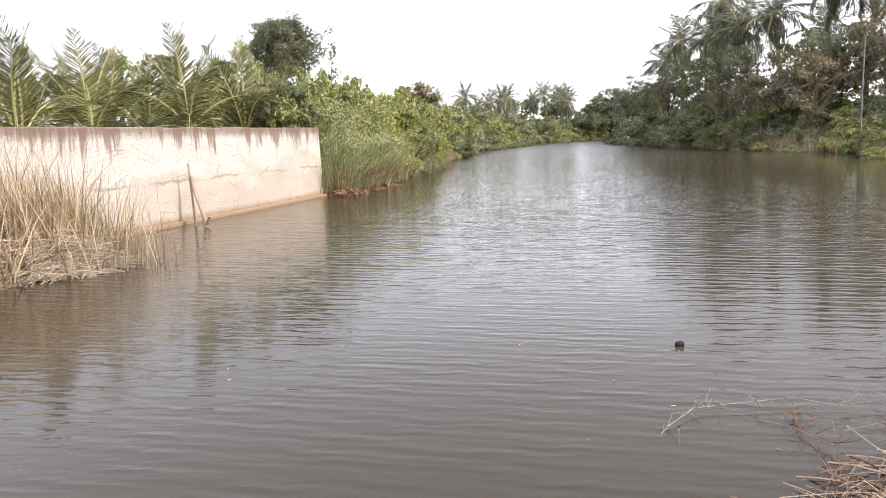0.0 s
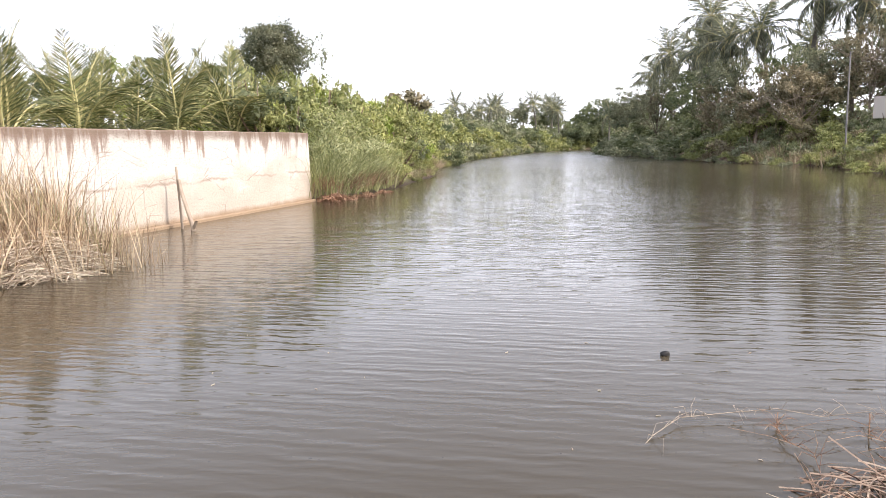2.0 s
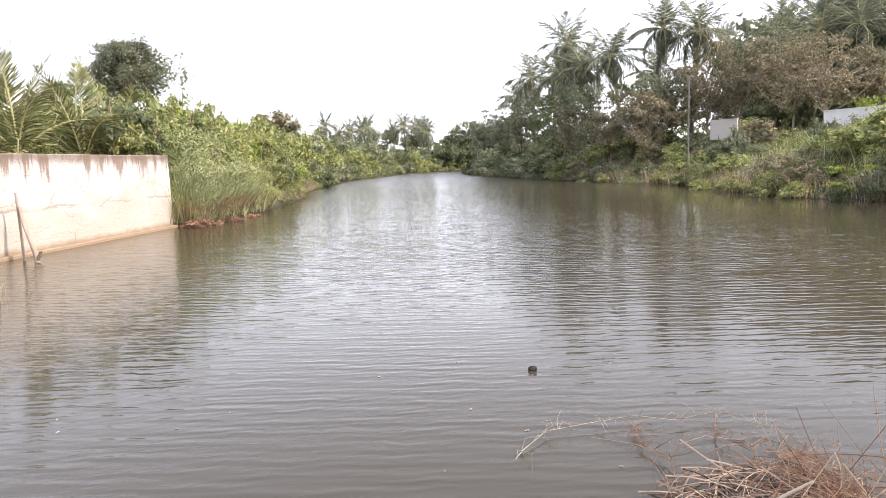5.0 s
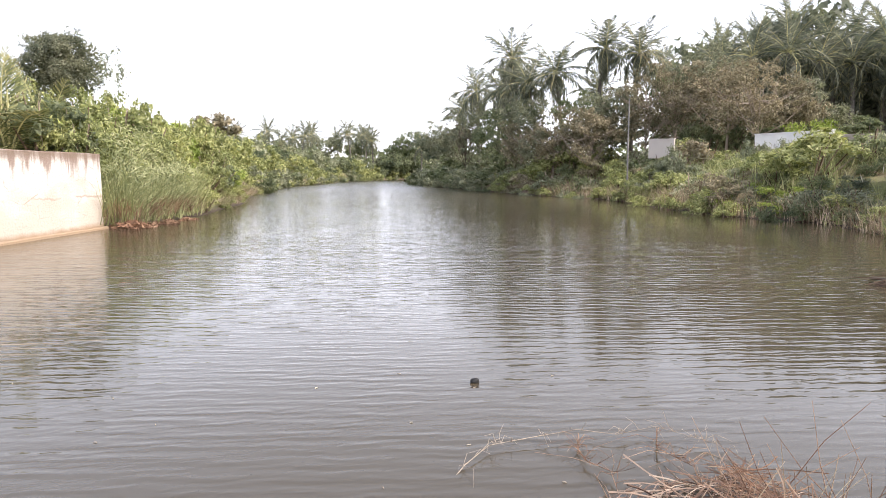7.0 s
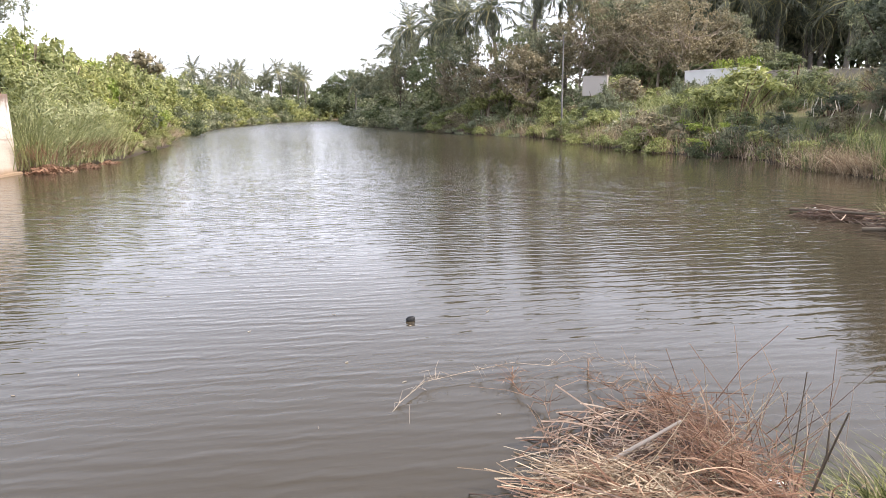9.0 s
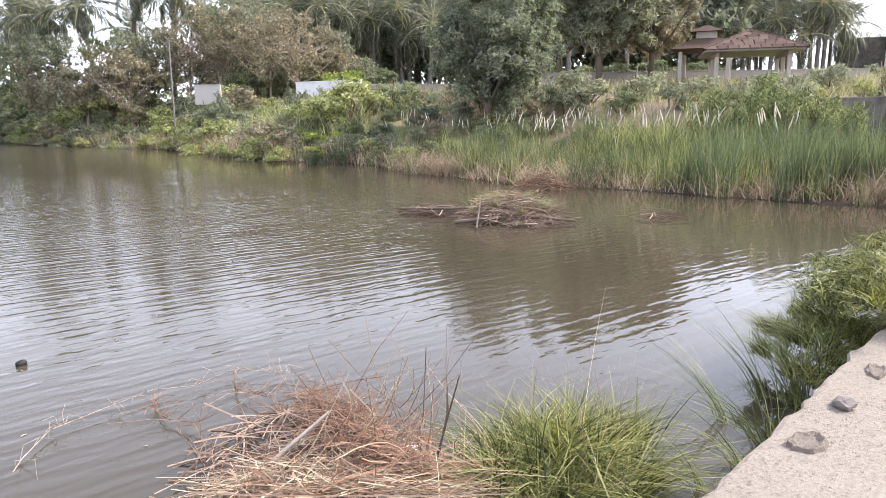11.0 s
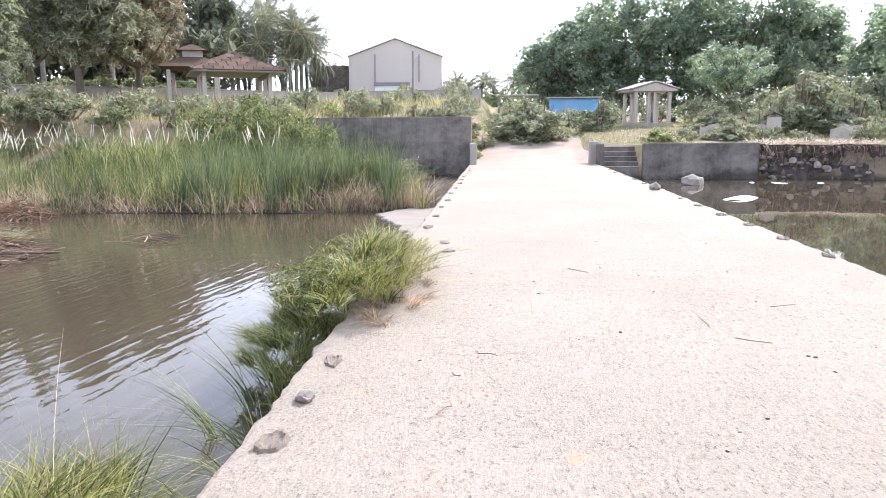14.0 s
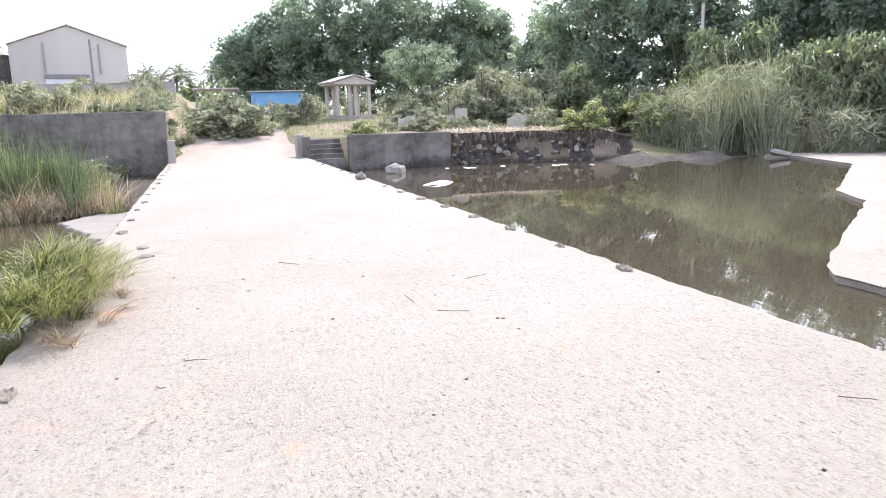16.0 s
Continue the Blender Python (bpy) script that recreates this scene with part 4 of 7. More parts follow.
tall2.matrix_basis = pose(52, 78, ground_z(52, 78), 0, 0, 200)

EAST = [  # azimuth, range, crown bottom and top (degrees up), half width, leaves
    (10.6, 100, -0.2, 4.6, 4.5, LEAF_OLIVE), (12.0, 86, -0.2, 5.8, 4.2, LEAF_OLIVE), (13.8, 74, -0.3, 6.0, 4.2, LEAF_OLIVE), (15.8, 66, -0.3, 5.8, 4.0, LEAF_GREEN), (18.2, 66, 0.0, 6.6, 4.0, LEAF_OLIVE), (17.0, 59, -0.6, 4.6, 3.4, LEAF_BROWN),
    (19.6, 58, -0.2, 5.4, 3.4, LEAF_BROWN), (21.6, 66, 0.4, 6.4, 4.2, LEAF_GREEN), (22.4, 58, 0.4, 5.0, 3.0, LEAF_BROWN), (24.2, 64, 0.6, 7.0, 4.2, LEAF_OLIVE), (26.8, 62, 0.8, 8.8, 4.0, LEAF_BROWN), (29.0, 62, 1.6, 8.8, 4.2, LEAF_BROWN),
    (30.8, 66, 1.6, 10.6, 3.8, LEAF_OLIVE), (32.6, 60, 1.8, 9.0, 3.8, LEAF_BROWN), (34.8, 56, 2.0, 8.0, 3.6, LEAF_BROWN), (36.8, 60, 2.6, 6.8, 2.8, LEAF_BROWN), (28.0, 72, 1.2, 8.2, 4.0, LEAF_GREEN), (38.5, 66, 2.4, 6.4, 3.2, LEAF_OLIVE)]
for az, r, lo, hi, wd, mat in EAST:
    while shore_distance(np.array([r * math.sin(radians(az))]), np.array([r * math.cos(radians(az))]))[0] < 3.5:
        r *= 1.04
    x, y = r * math.sin(radians(az)), r * math.cos(radians(az))
    g = ground_z(x, y)
    z0, z1 = max(0.8, 2.05 + r * math.tan(radians(lo)) - g), 2.05 + r * math.tan(radians(hi)) - g
    dry = mat is LEAF_BROWN
    tree("dry_tree" if dry else "broadleaf_tree", z1, (0, 0, (z0 + z1) / 2), (wd, wd, (z1 - z0) / 2), mat, "half-bare brown tree with dry leaves on the east bank" if dry else "dense dusty green tree on the east bank",
         place(x, y, 1.0), 210 if dry else 230, 36 if dry else 46, 0.12 if dry else 0.14, 0.5 if dry else 0.55, 0.12, group="trees on the east bank", limbs=34 if dry else 9, bark=DEAD_WOOD if dry else BARK)
ob = tree("bare_tree", 7, (0, 0, 6.2), (2.6, 2.6, 1.8), LEAF_BROWN, "leafless grey tree with fine twigs", place(19.5, 88, 1.0), 10, 12, 0.2, 0.8, 0.09, limbs=40)

s = 0.0
EAST_BANK = RIGHT_SHORE[2:12]
while True:
    at = along(EAST_BANK, s)
    if at is None:
        break
    x, y, lx, ly = at
    far = y > 75
    for d, size in ((0.0, 0.9), (1.6, 1.5), (4.2, 1.9), (7.2, 2.1)) if not far else ((-0.2, 1.5), (1.6, 2.2), (5.0, 3.0)):
        k = rng.uniform(0.75, 1.2) * size * (0.62 if d > 4 and 26 < y < 44 else 1.0)
        px, py = x + lx * (d + rng.uniform(-0.4, 0.4)) + rng.uniform(-0.5, 0.5), y + ly * d + rng.uniform(-0.8, 0.8)
        pick = rng.choice(4, p=(0.4, 0.35, 0.15, 0.1))
        if far:
            far_bush(("green", "grey")[pick % 2], place(px, py, k, 0.85, -0.2))
            continue
        bush(SHADE[pick], place(px, py, k, 0.85, -0.2), "dusty green creeper-covered bush on the shaded bank", "bushes on the east bank")
    s += 2.0 if not far else 4.0
for az, r, k in ((26.4, 50, 1.1), (27.6, 49.5, 0.95), (28.8, 49, 1.0), (29.2, 48.5, 1.5), (27.0, 48, 1.25), (30.0, 49, 1.2), (34.0, 46, 0.8), (36.2, 45, 0.6), (38.0, 44, 0.6), (40.0, 43, 1.3), (42.5, 42, 1.3)):
    x, y = r * math.sin(radians(az)), r * math.cos(radians(az))
    bush(SHADE[1], place(x, y, k, 1.0, -0.15), "pale weedy bush in front of the compound wall", "bushes on the east bank")
for x, y in ((22.4, 33.5), (23.6, 35.0), (22.0, 36.5), (24.4, 38.0), (23.0, 39.5), (25.2, 40.5), (24.0, 42.5), (22.6, 31.5), (24.8, 33.0), (26.4, 36.0), (26.8, 39.0), (23.5, 45.0), (25.8, 44.0)):
    bush(SHADE[int(y) % 2], place(x, y, 0.85, 0.8, -0.15), "dusty green creeper-covered bush on the shaded bank", "bushes on the east bank")
for az, r, top, s in ((27.2, 49, 3.8, 0.9), (28.1, 48.6, 4.0, 1.0), (29.1, 48.2, 4.3, 1.1), (34.4, 46, 4.0, 1.0), (35.6, 45.6, 3.8, 1.0), (36.8, 45.2, 4.0, 1.0), (38.0, 44.8, 3.85, 1.0), (39.2, 44.4, 4.0, 1.0)):
    bush(SCRUBBY[0], place_top(r * math.sin(radians(az)), r * math.cos(radians(az)), top, s), "pale weedy bush in front of the compound wall", "bushes on the east bank")
for x, y, k in ((18.9, 24.4, 0.9), (19.3, 22.8, 1.0), (18.7, 21.2, 0.9), (18.3, 19.8, 0.8), (20.2, 24.0, 1.1)):
    bush(WEEDS[int(y) % 3], place(x, y, k, 0.8, -0.1), "tangled dark weeds on the bank by the river", "weeds on the river bank", "weed_bush")
for x, y, k in ((19.0, 29.5, 1.2), (20.0, 27.6, 1.15), (18.8, 31.0, 0.9), (20.6, 26.4, 0.9), (18.5, 28.4, 0.9), (19.4, 31.8, 1.0), (20.0, 29.4, 1.2), (19.3, 26.6, 0.8)):
    bush(HEDGE[2], place(x, y, k, 0.6, 0.0), "bright lime-green low bush at the water's edge", "lime bushes at the east bank")

for az, r, top in ((37.4, 53, 5.9), (38.6, 53.5, 6.0), (39.6, 53, 5.5)):
    x, y = r * math.sin(radians(az)), r * math.cos(radians(az))
    bush(HEDGE[2], place_top(x, y, top, 1.4), "bright green bush behind the white compound wall", "bushes behind the compound wall")
for kind, mat in (("hedge", LEAF_HEDGE), ("green", LEAF_GREEN), ("grey", LEAF_GREY)):
    v, f = joined(*far_sets[kind])
    tagged(new("far_thicket", fast_mesh("far_thicket", v, f, mat)), "far green thicket lining both river banks", "thicket", kind="stuff")

# palm grove behind the compound wall
GROVE = {}


def grove_palm(x, y, need):
    """A grove palm whose crown springs at the height need: the nearest of four grown palms, copied."""
    h = min((4.0, 6.0, 8.0, 10.0), key=lambda q: abs(q - need))
    mm = pose(x, y, ground_z(x, y) - 0.1, 0, 0, rng.uniform(0, 360)) @ Matrix.Diagonal((1.08, 1.08, max(0.75, min(1.3, need / h)), 1))
    if h not in GROVE:
        GROVE[h] = palm(h, (0.12 * h * rng.uniform(-1, 1), 0.3), GROVE_FRONDS, 26, "palm grove behind the wall", "coconut palm with drooping fronds in the dense grove", mm, fan=140)
    else:
        copy_thing(GROVE[h], mm)


k = 0
for az in np.arange(32, 75, 2.2):
    for r0 in (74, 90):
        r = r0 + rng.uniform(-6, 6)
        if az > 75.2 or (az > 64 and r0 < 80):
            continue
        x, y = r * math.sin(radians(az)), r * math.cos(radians(az))
        top = 10.2 + rng.uniform(-1.6, 0.7)
        need = 2.05 + r * math.tan(radians(top)) - ground_z(x, y) - 3.0
        grove_palm(x, y, need)

for az, r, top in ((67.1, 90, 9.4), (69.9, 92, 9.0), (71.4, 94, 8.7), (74.2, 88, 8.9), (72.7, 86, 7.2), (69.0, 84, 7.0), (75.1, 92, 7.0), (65.4, 94, 8.8), (68.4, 96, 8.2), (70.8, 86, 7.9), (73.4, 94, 8.1), (71.8, 100, 9.2), (66.2, 86, 7.6), (74.6, 100, 8.0), (70.2, 98, 6.6), (36.6, 82, 9.4), (38.2, 86, 8.4), (39.6, 80, 9.8), (41.2, 84, 8.6), (42.6, 80, 10.2), (44.4, 83, 9.0), (46.5, 80, 9.8), (48.6, 84, 8.8), (50.4, 81, 10.0), (40.4, 76, 7.6), (43.6, 75, 7.8), (47.6, 76, 8.0)):
    x, y = r * math.sin(radians(az)), r * math.cos(radians(az))
    need = 2.05 + r * math.tan(radians(top)) - ground_z(x, y) - 2.9
    grove_palm(x, y, need)
tree("leaning_tree", 8, (0, 0, 3.8), (2.7, 2.7, 4.0), LEAF_DARK, "dense green tree with hanging foliage above the reeds", place(24.6, 20.8, 1.0, 1.0, -0.3, 0), 480, 84, 0.085, 0.42, 0.2, droop=0.3, long=2.4)
tree("leaning_tree", 7, (0, 0, 4.8), (1.6, 1.6, 2.8), LEAF_GREEN, "light green feathery tree beside the dense tree", place(27.6, 20.4, 1.0, 1.0, -0.3, 0), 140, 64, 0.075, 0.33, 0.12, droop=0.5, long=2.8)
for az, r, hi, wd in ((58.5, 46, 13.5, 4.2), (62.5, 50, 12.5, 4.0), (55.5, 56, 12.5, 3.8)):
    x, y = r * math.sin(radians(az)), r * math.cos(radians(az))
    z1 = 2.05 + r * math.tan(radians(hi)) - ground_z(x, y)
    tree("casuarina_tree", z1, (0, 0, z1 * 0.58), (wd, wd, z1 * 0.44), LEAF_OLIVE if az < 62 else LEAF_BROWN, "tall grey-brown feathery tree with drooping twigs", place(x, y, 1.0), 400, 64, 0.085, 0.6, 0.25, group="feathery trees", droop=0.5, long=6.0, limbs=26)

# trees and scrub round the lane and the pond
# LEAF_POND carries the haze over the pond in its leaf colour
BIG = [(94.2, 84, -0.6, 7.8, 4.0, LEAF_POND), (96.6, 82, -0.6, 9.8, 5.6, LEAF_POND), (99.6, 83, -0.6, 11.0, 6.4, LEAF_POND), (103.4, 84, -0.6, 11.4, 7.0, LEAF_POND), (107.6, 82, -0.6, 11.4, 6.8, LEAF_POND), (111.0, 83, -0.6, 10.6, 5.0, LEAF_POND), (113.6, 86, -0.6, 8.2, 3.4, LEAF_POND),
       (117.6, 62, -1.8, 8.4, 3.0, LEAF_POND), (120.0, 54, -1.8, 12.4, 3.6, LEAF_POND), (123.6, 50, -1.8, 13.0, 4.4, LEAF_POND), (127.6, 50, -1.8, 12.4, 4.0, LEAF_POND), (134.5, 48, -1.8, 12.0, 4.0, LEAF_POND), (139.4, 47, -1.8, 13.0, 4.6, LEAF_POND), (146.0, 46, -1.8, 13.0, 6.0, LEAF_POND)]
for az, r, lo, hi, wd, mat in BIG:
    x, y = r * math.sin(radians(az)), r * math.cos(radians(az))
    g = ground_z(x, y)
    z0, z1 = 2.05 + r * math.tan(radians(lo)) - g, 2.05 + r * math.tan(radians(hi)) - g
    tree("spreading_tree", z1, (0, 0, (z0 + z1) / 2), (wd, wd, (z1 - z0) / 2), mat, "huge spreading tree beyond the pond, haze put into its leaf colour", place(x, y, 1.0), 380, 46 if r > 65 else 56, 0.27 if r > 65 else 0.19, 1.15 if r > 65 else 0.85, 0.35, group="trees beyond the pond", limbs=10)
x, y = 54 * math.sin(radians(107.5)), 54 * math.cos(radians(107.5))
tree("acacia_tree", 6, (0, 0, 3.9), (3.6, 3.4, 1.7), LEAF_POND, "flat-topped light green tree beside the shrine", place(x, y, 1.0, 1.0, 0, 0), 220, 60, 0.1, 0.4, 0.13, limbs=14)

SCRUB = [(90.6, 43, 1.2, 1), (88.9, 36, 0.6, 0), (88.2, 33, 0.5, 0), (91.5, 54, 1.5, 1), (86.5, 50, 1.3, 1), (95.6, 45, 1.3, 1), (103.0, 36, 0.6, 0), (104.8, 35, 0.6, 0), (110.2, 36, 0.7, 0), (112.6, 35, 0.6, 1), (117.0, 36, 0.9, 0),
         (112.0, 50, 2.3, 1), (115.0, 49, 2.4, 1), (117.8, 48, 2.4, 1), (102, 58, 1.8, 1), (98, 60, 2.0, 1), (106, 50, 1.5, 1), (109, 50, 1.8, 0),
         (124.0, 39, 1.4, 1), (126.0, 42, 1.8, 1), (129.0, 41, 1.6, 0), (132.0, 42, 1.9, 0), (135.0, 41, 1.7, 1), (138.0, 42, 1.9, 1), (141, 41, 1.7, 1), (144, 42, 1.9, 0), (128.0, 44, 2.0, 0), (134.0, 44, 2.0, 0), (140, 44, 2.0, 0),
         (125.2, 36.5, 1.5, 0), (128.4, 38.2, 2.0, 1), (131.6, 37.4, 1.9, 0), (134.2, 36.2, 1.6, 1), (136.6, 37.4, 2.0, 0), (139.4, 36.6, 1.9, 1), (142.5, 37.0, 1.9, 0), (130.2, 39.6, 2.3, 0), (135.6, 39.6, 2.4, 1),
         (74.5, 36, 1.1, 1), (72.0, 34, 1.1, 1), (81.5, 40, 0.9, 1), (84.0, 44, 0.8, 0), (69.0, 33, 1.0, 1), (65.5, 34, 1.1, 1), (61.5, 34, 1.2, 0), (57.5, 34, 1.3, 1), (82.5, 75, 1.5, 1), (86, 70, 1.6, 1), (78, 60, 1.3, 1), (83.5, 58, 1.0, 0)]
for az, r, top, k in ((134.4, 38.5, 5.6, 1.7), (136.2, 37.6, 6.6, 1.9), (138.2, 38.2, 6.0, 1.9), (140.0, 37.4, 6.8, 2.0), (142.2, 38.0, 6.4, 2.0), (144.6, 37.6, 6.6, 2.0), (135.2, 36.6, 3.6, 1.3), (137.4, 36.4, 4.2, 1.4), (139.6, 36.4, 3.8, 1.4), (141.8, 36.2, 4.2, 1.4), (132.4, 40.5, 7.6, 2.2), (129.6, 41.0, 6.4, 2.0)):
    bush(SCRUBBY[1], place_top(r * math.sin(radians(az)), r * math.cos(radians(az)), top, k), "tall vine-draped green bush beyond the pond", "vine-draped bushes beyond the pond", "scrub_bush")
for x, y, top, s, w in ((38.0, -2.1, 3.74, 2.1, 0), (40.7, -5.8, 3.69, 1.4, 0), (39.0, -16.0, 5.2, 2.5, 0), (37.5, -14.3, 4.1, 1.25, 0), (37.1, -17.8, 3.9, 1.6, 0), (36.7, -20.7, 4.9, 1.8, 1), (28.2, -16.5, 2.8, 1.25, 2), (34.3, -11.3, 2.6, 1.0, 0),
                         (33.3, -7.5, 2.1, 1.2, 2), (32.2, -20.4, 3.3, 1.55, 1), (38.5, -11.4, 3.2, 1.25, 0), (32.6, 6.6, 4.0, 1.1, 0), (33.5, 5.4, 3.7, 0.9, 0), (39.6, -0.6, 3.2, 1.5, 0), (36.6, -13.0, 3.0, 1.0, 0), (41.5, -17.8, 4.6, 2.0, 1)):
    bush(SCRUBBY[w], place_top(x, y, top, s), ("dusty grey-green scrub bush on dry ground", "leafy dark green bush above the pond", "round pale green bush on the pond's bank")[w], "scrub beyond the causeway", "scrub_bush")
    low = ground_z(x, y)
    bush(SCRUBBY[w], place_top(x - 0.35 * s, y + 0.2 * s, low + 0.6 * (top - low), s), "low skirt of scrub at a larger bush's foot", "scrub beyond the causeway", "scrub_bush")
for az, r, k, w in SCRUB:
    x, y = r * math.sin(radians(az)), r * math.cos(radians(az))
    bush(SHADE[0 if az > 124 and w == 0 else 1], place(x, y, k * 1.2, 0.95, -0.15), "dusty grey-green scrub bush on dry ground", "scrub beyond the causeway", "scrub_bush")

for x in np.arange(19.6, 30.0, 1.8):
    for y in np.arange(18.5, 31, 2.0):
        px, py = x + rng.uniform(-0.5, 0.5), y + rng.uniform(-0.6, 0.6)
        if shore_distance(np.array([px]), np.array([py]))[0] < 0.8:
            continue
        bush(WEEDS[rng.choice(4, p=(0.2, 0.04, 0.64, 0.12))], place(px, py, rng.uniform(0.8, 1.25), 0.85, -0.2), "tangled dark weeds on the bank by the river", "weeds on the river bank", "weed_bush")
# bank behind the reeds
for x in np.arange(24.4, 29.0, 1.8):
    for y in np.arange(3.5, 24, 2.1):
        px, py = x + rng.uniform(-0.5, 0.5), y + rng.uniform(-0.6, 0.6)
        if px > 28.0 and py < 8.7:
            continue
        bush(WEEDS[rng.choice(4, p=(0.42, 0.15, 0.31, 0.12))], place(px, py, rng.uniform(0.8, 1.15), 0.9, -0.2), "tangled green weeds on the bank behind the reeds", "weeds behind the reeds", "weed_bush")
for x, y, top, s in ((25.5, 8.2, 3.3, 1.1), (26.5, 7.3, 2.9, 1.0), (27.3, 6.5, 2.4, 0.8), (24.5, 9.2, 3.0, 1.1), (26.1, 9.3, 3.4, 1.2), (25.0, 7.2, 2.5, 0.9), (23.6, 10.2, 2.8, 1.1), (27.6, 8.4, 3.2, 1.0), (24.2, 8.0, 2.7, 1.0), (25.8, 6.4, 2.7, 0.9), (23.2, 8.9, 2.5, 0.9), (24.6, 6.6, 2.4, 0.8)):
    bush(CANE, place_top(x, y, top, s), "leafy green canes on the bank behind the bulrushes", "canes behind the reeds", "cane_clump")
for x, y, top, s in ((29.95, 1.8, 2.5, 0.6), (30.8, 1.7, 2.6, 0.7), (31.9, 1.75, 2.7, 0.8), (33.4, 1.7, 2.7, 0.8), (35.2, 1.7, 2.8, 0.9), (37.4, 1.8, 2.9, 0.9), (39.5, 1.9, 3.6, 1.0), (41.5, 2.1, 3.9, 1.1), (44.0, 2.3, 4.1, 1.2), (47.0, 2.5, 4.3, 1.3), (50.0, 2.7, 4.4, 1.4), (54.0, 2.9, 4.6, 1.4)):
    bush(SCRUBBY[0], place_top(x, y, top, s), "dusty weed bush on the bank beside the lane", "weeds beside the lane", "weed_bush")
for x, y, k in ((30.4, 1.35, 0.35), (31.8, 1.4, 0.4), (33.6, 1.35, 0.45), (35.6, 1.3, 0.5), (37.8, 1.3, 0.55), (40.0, 1.6, 0.6), (30.3, 1.9, 0.45), (31.4, 2.4, 0.6), (33.2, 2.3, 0.6), (35.4, 2.2, 0.7), (37.5, 2.4, 0.7), (29.9, 2.8, 0.5), (32.2, 3.6, 0.6)):
    bush(SCRUBBY[0], place(x, y, k, 0.8, -0.1), "low dusty weed bush beside the lane", "weeds beside the lane", "weed_bush")
for x, y, k in ((27.6, 7.6, 0.8), (28.3, 8.9, 0.8), (27.2, 9.6, 0.8), (28.6, 10.4, 0.8), (26.6, 7.2, 0.7), (29.8, 8.8, 0.6), (27.9, 6.7, 0.7), (29.6, 7.0, 0.6)):
    bush(SHADE[k > 0.75], place(x, y, k, 1.0, -0.1), "tangled green weeds on the bank behind the reeds", "weeds behind the reeds", "weed_bush")
for x in np.arange(30, 44, 4.4):
    for y in np.arange(9, 26, 3.6):
        px, py = x + rng.uniform(-0.9, 0.9), y + rng.uniform(-0.9, 0.9)
        if abs(px - 38) < 4 and abs(py - 15) < 4:
            continue
        bush(WEEDS[1 if rng.random() < 0.6 else 3], place(px, py, rng.uniform(0.35, 0.65), 0.7, -0.1), "pale dry weed clump on the terrace", "weeds on the terrace", "weed_bush")

# dark undergrowth behind the compound wall
thicket = None
for az in np.arange(29, 68, 1.7):
    r = 88 + rng.uniform(-6, 10)
    x, y = r * math.sin(radians(az)), r * math.cos(radians(az))
    mm = place(x, y, rng.uniform(1.1, 1.5), rng.uniform(1.0, 1.35))
    if thicket is None:
        thicket = tree("grove_tree", 6, (0, 0, 3.2), (3.2, 3.2, 3.0), LEAF_DARK, "dark leafy tree between the grove palms", mm, 90, 24, 0.32, 0.8, 0.15, group="trees in the palm grove")
    else:
        copy_thing(thicket, mm)
for az, r, top in ((86.2, 150, 4.5), (87.3, 160, 4.1), (88.4, 150, 4.6), (89.6, 165, 4.2), (90.8, 155, 4.7), (91.9, 160, 4.3), (85.8, 175, 4.0), (76.4, 130, 5.3), (77.0, 140, 5.0), (93, 150, 4.6)):
    x, y = r * math.sin(radians(az)), r * math.cos(radians(az))
    need = 2.05 + r * math.tan(radians(top)) - ground_z(x, y)
    copy_thing(palm_far, pose(x, y, ground_z(x, y), 0, 0, rng.uniform(0, 360)) @ Matrix.Diagonal((1.3, 1.3, need / 10.2, 1)))

for az, r, top in [(50.5 + 1.35 * i, 57 + 2.5 * (i % 3), 5.6 + 0.5 * (i % 2)) for i in range(13)] + [(30.0 + 1.3 * i, 60 + 2.0 * (i % 3), 5.6 + 0.4 * (i % 2)) for i in range(10)]:
    bush(SCRUBBY[1], place_top(r * math.sin(radians(az)), r * math.cos(radians(az)), top, 1.9), "dark leafy undergrowth beneath the grove trees", "undergrowth in the palm grove", "undergrowth")

# far horizon woods
ring = []
for az in np.arange(0, 360, 1.1):
    r = 260 + 60 * math.sin(az * 0.7) + rng.uniform(-20, 20)
    if 75 < az < 97:
        r = 190 + rng.uniform(-10, 20)
    c = np.array([r * math.sin(radians(az)), r * math.cos(radians(az)), 5.5])
    p = on_ball(160) * np.array([5.0, 5.0, 5.5]) * rng.uniform(0.6, 1.1)
    ring.append(leaves(c + p, p / 5, 1.3))
for az in np.arange(82.5, 97, 0.9):
    r = 140 + rng.uniform(-8, 12)
    c = np.array([r * math.sin(radians(az)), r * math.cos(radians(az)), 6.0])
    p = on_ball(170) * np.array([3.4, 3.4, 3.6]) * rng.uniform(0.7, 1.15)
    ring.append(leaves(c + p, p / 4, 0.8))
v, f = joined(*ring)
tagged(new("far_woods", fast_mesh("far_woods", v, f, LEAF_GREEN)), "hazy line of distant woods along the horizon", "woods", kind="stuff")

# ---- reeds and grass ----


def scatter(n, inside):
    """n points in the plan for which inside(x, y) holds; inside gives a box first."""
    x0, x1, y0, y1 = inside(None, None)
    out = np.zeros((0, 2))
    while len(out) < n:
        p = np.stack([rng.uniform(x0, x1, n), rng.uniform(y0, y1, n)], 1)
        out = np.concatenate([out, p[inside(p[:, 0], p[:, 1])]])
    return out[:n]


def rooted(p, dz=0.0):
    return np.column_stack([p, land(p[:, 0], p[:, 1]) + dz])


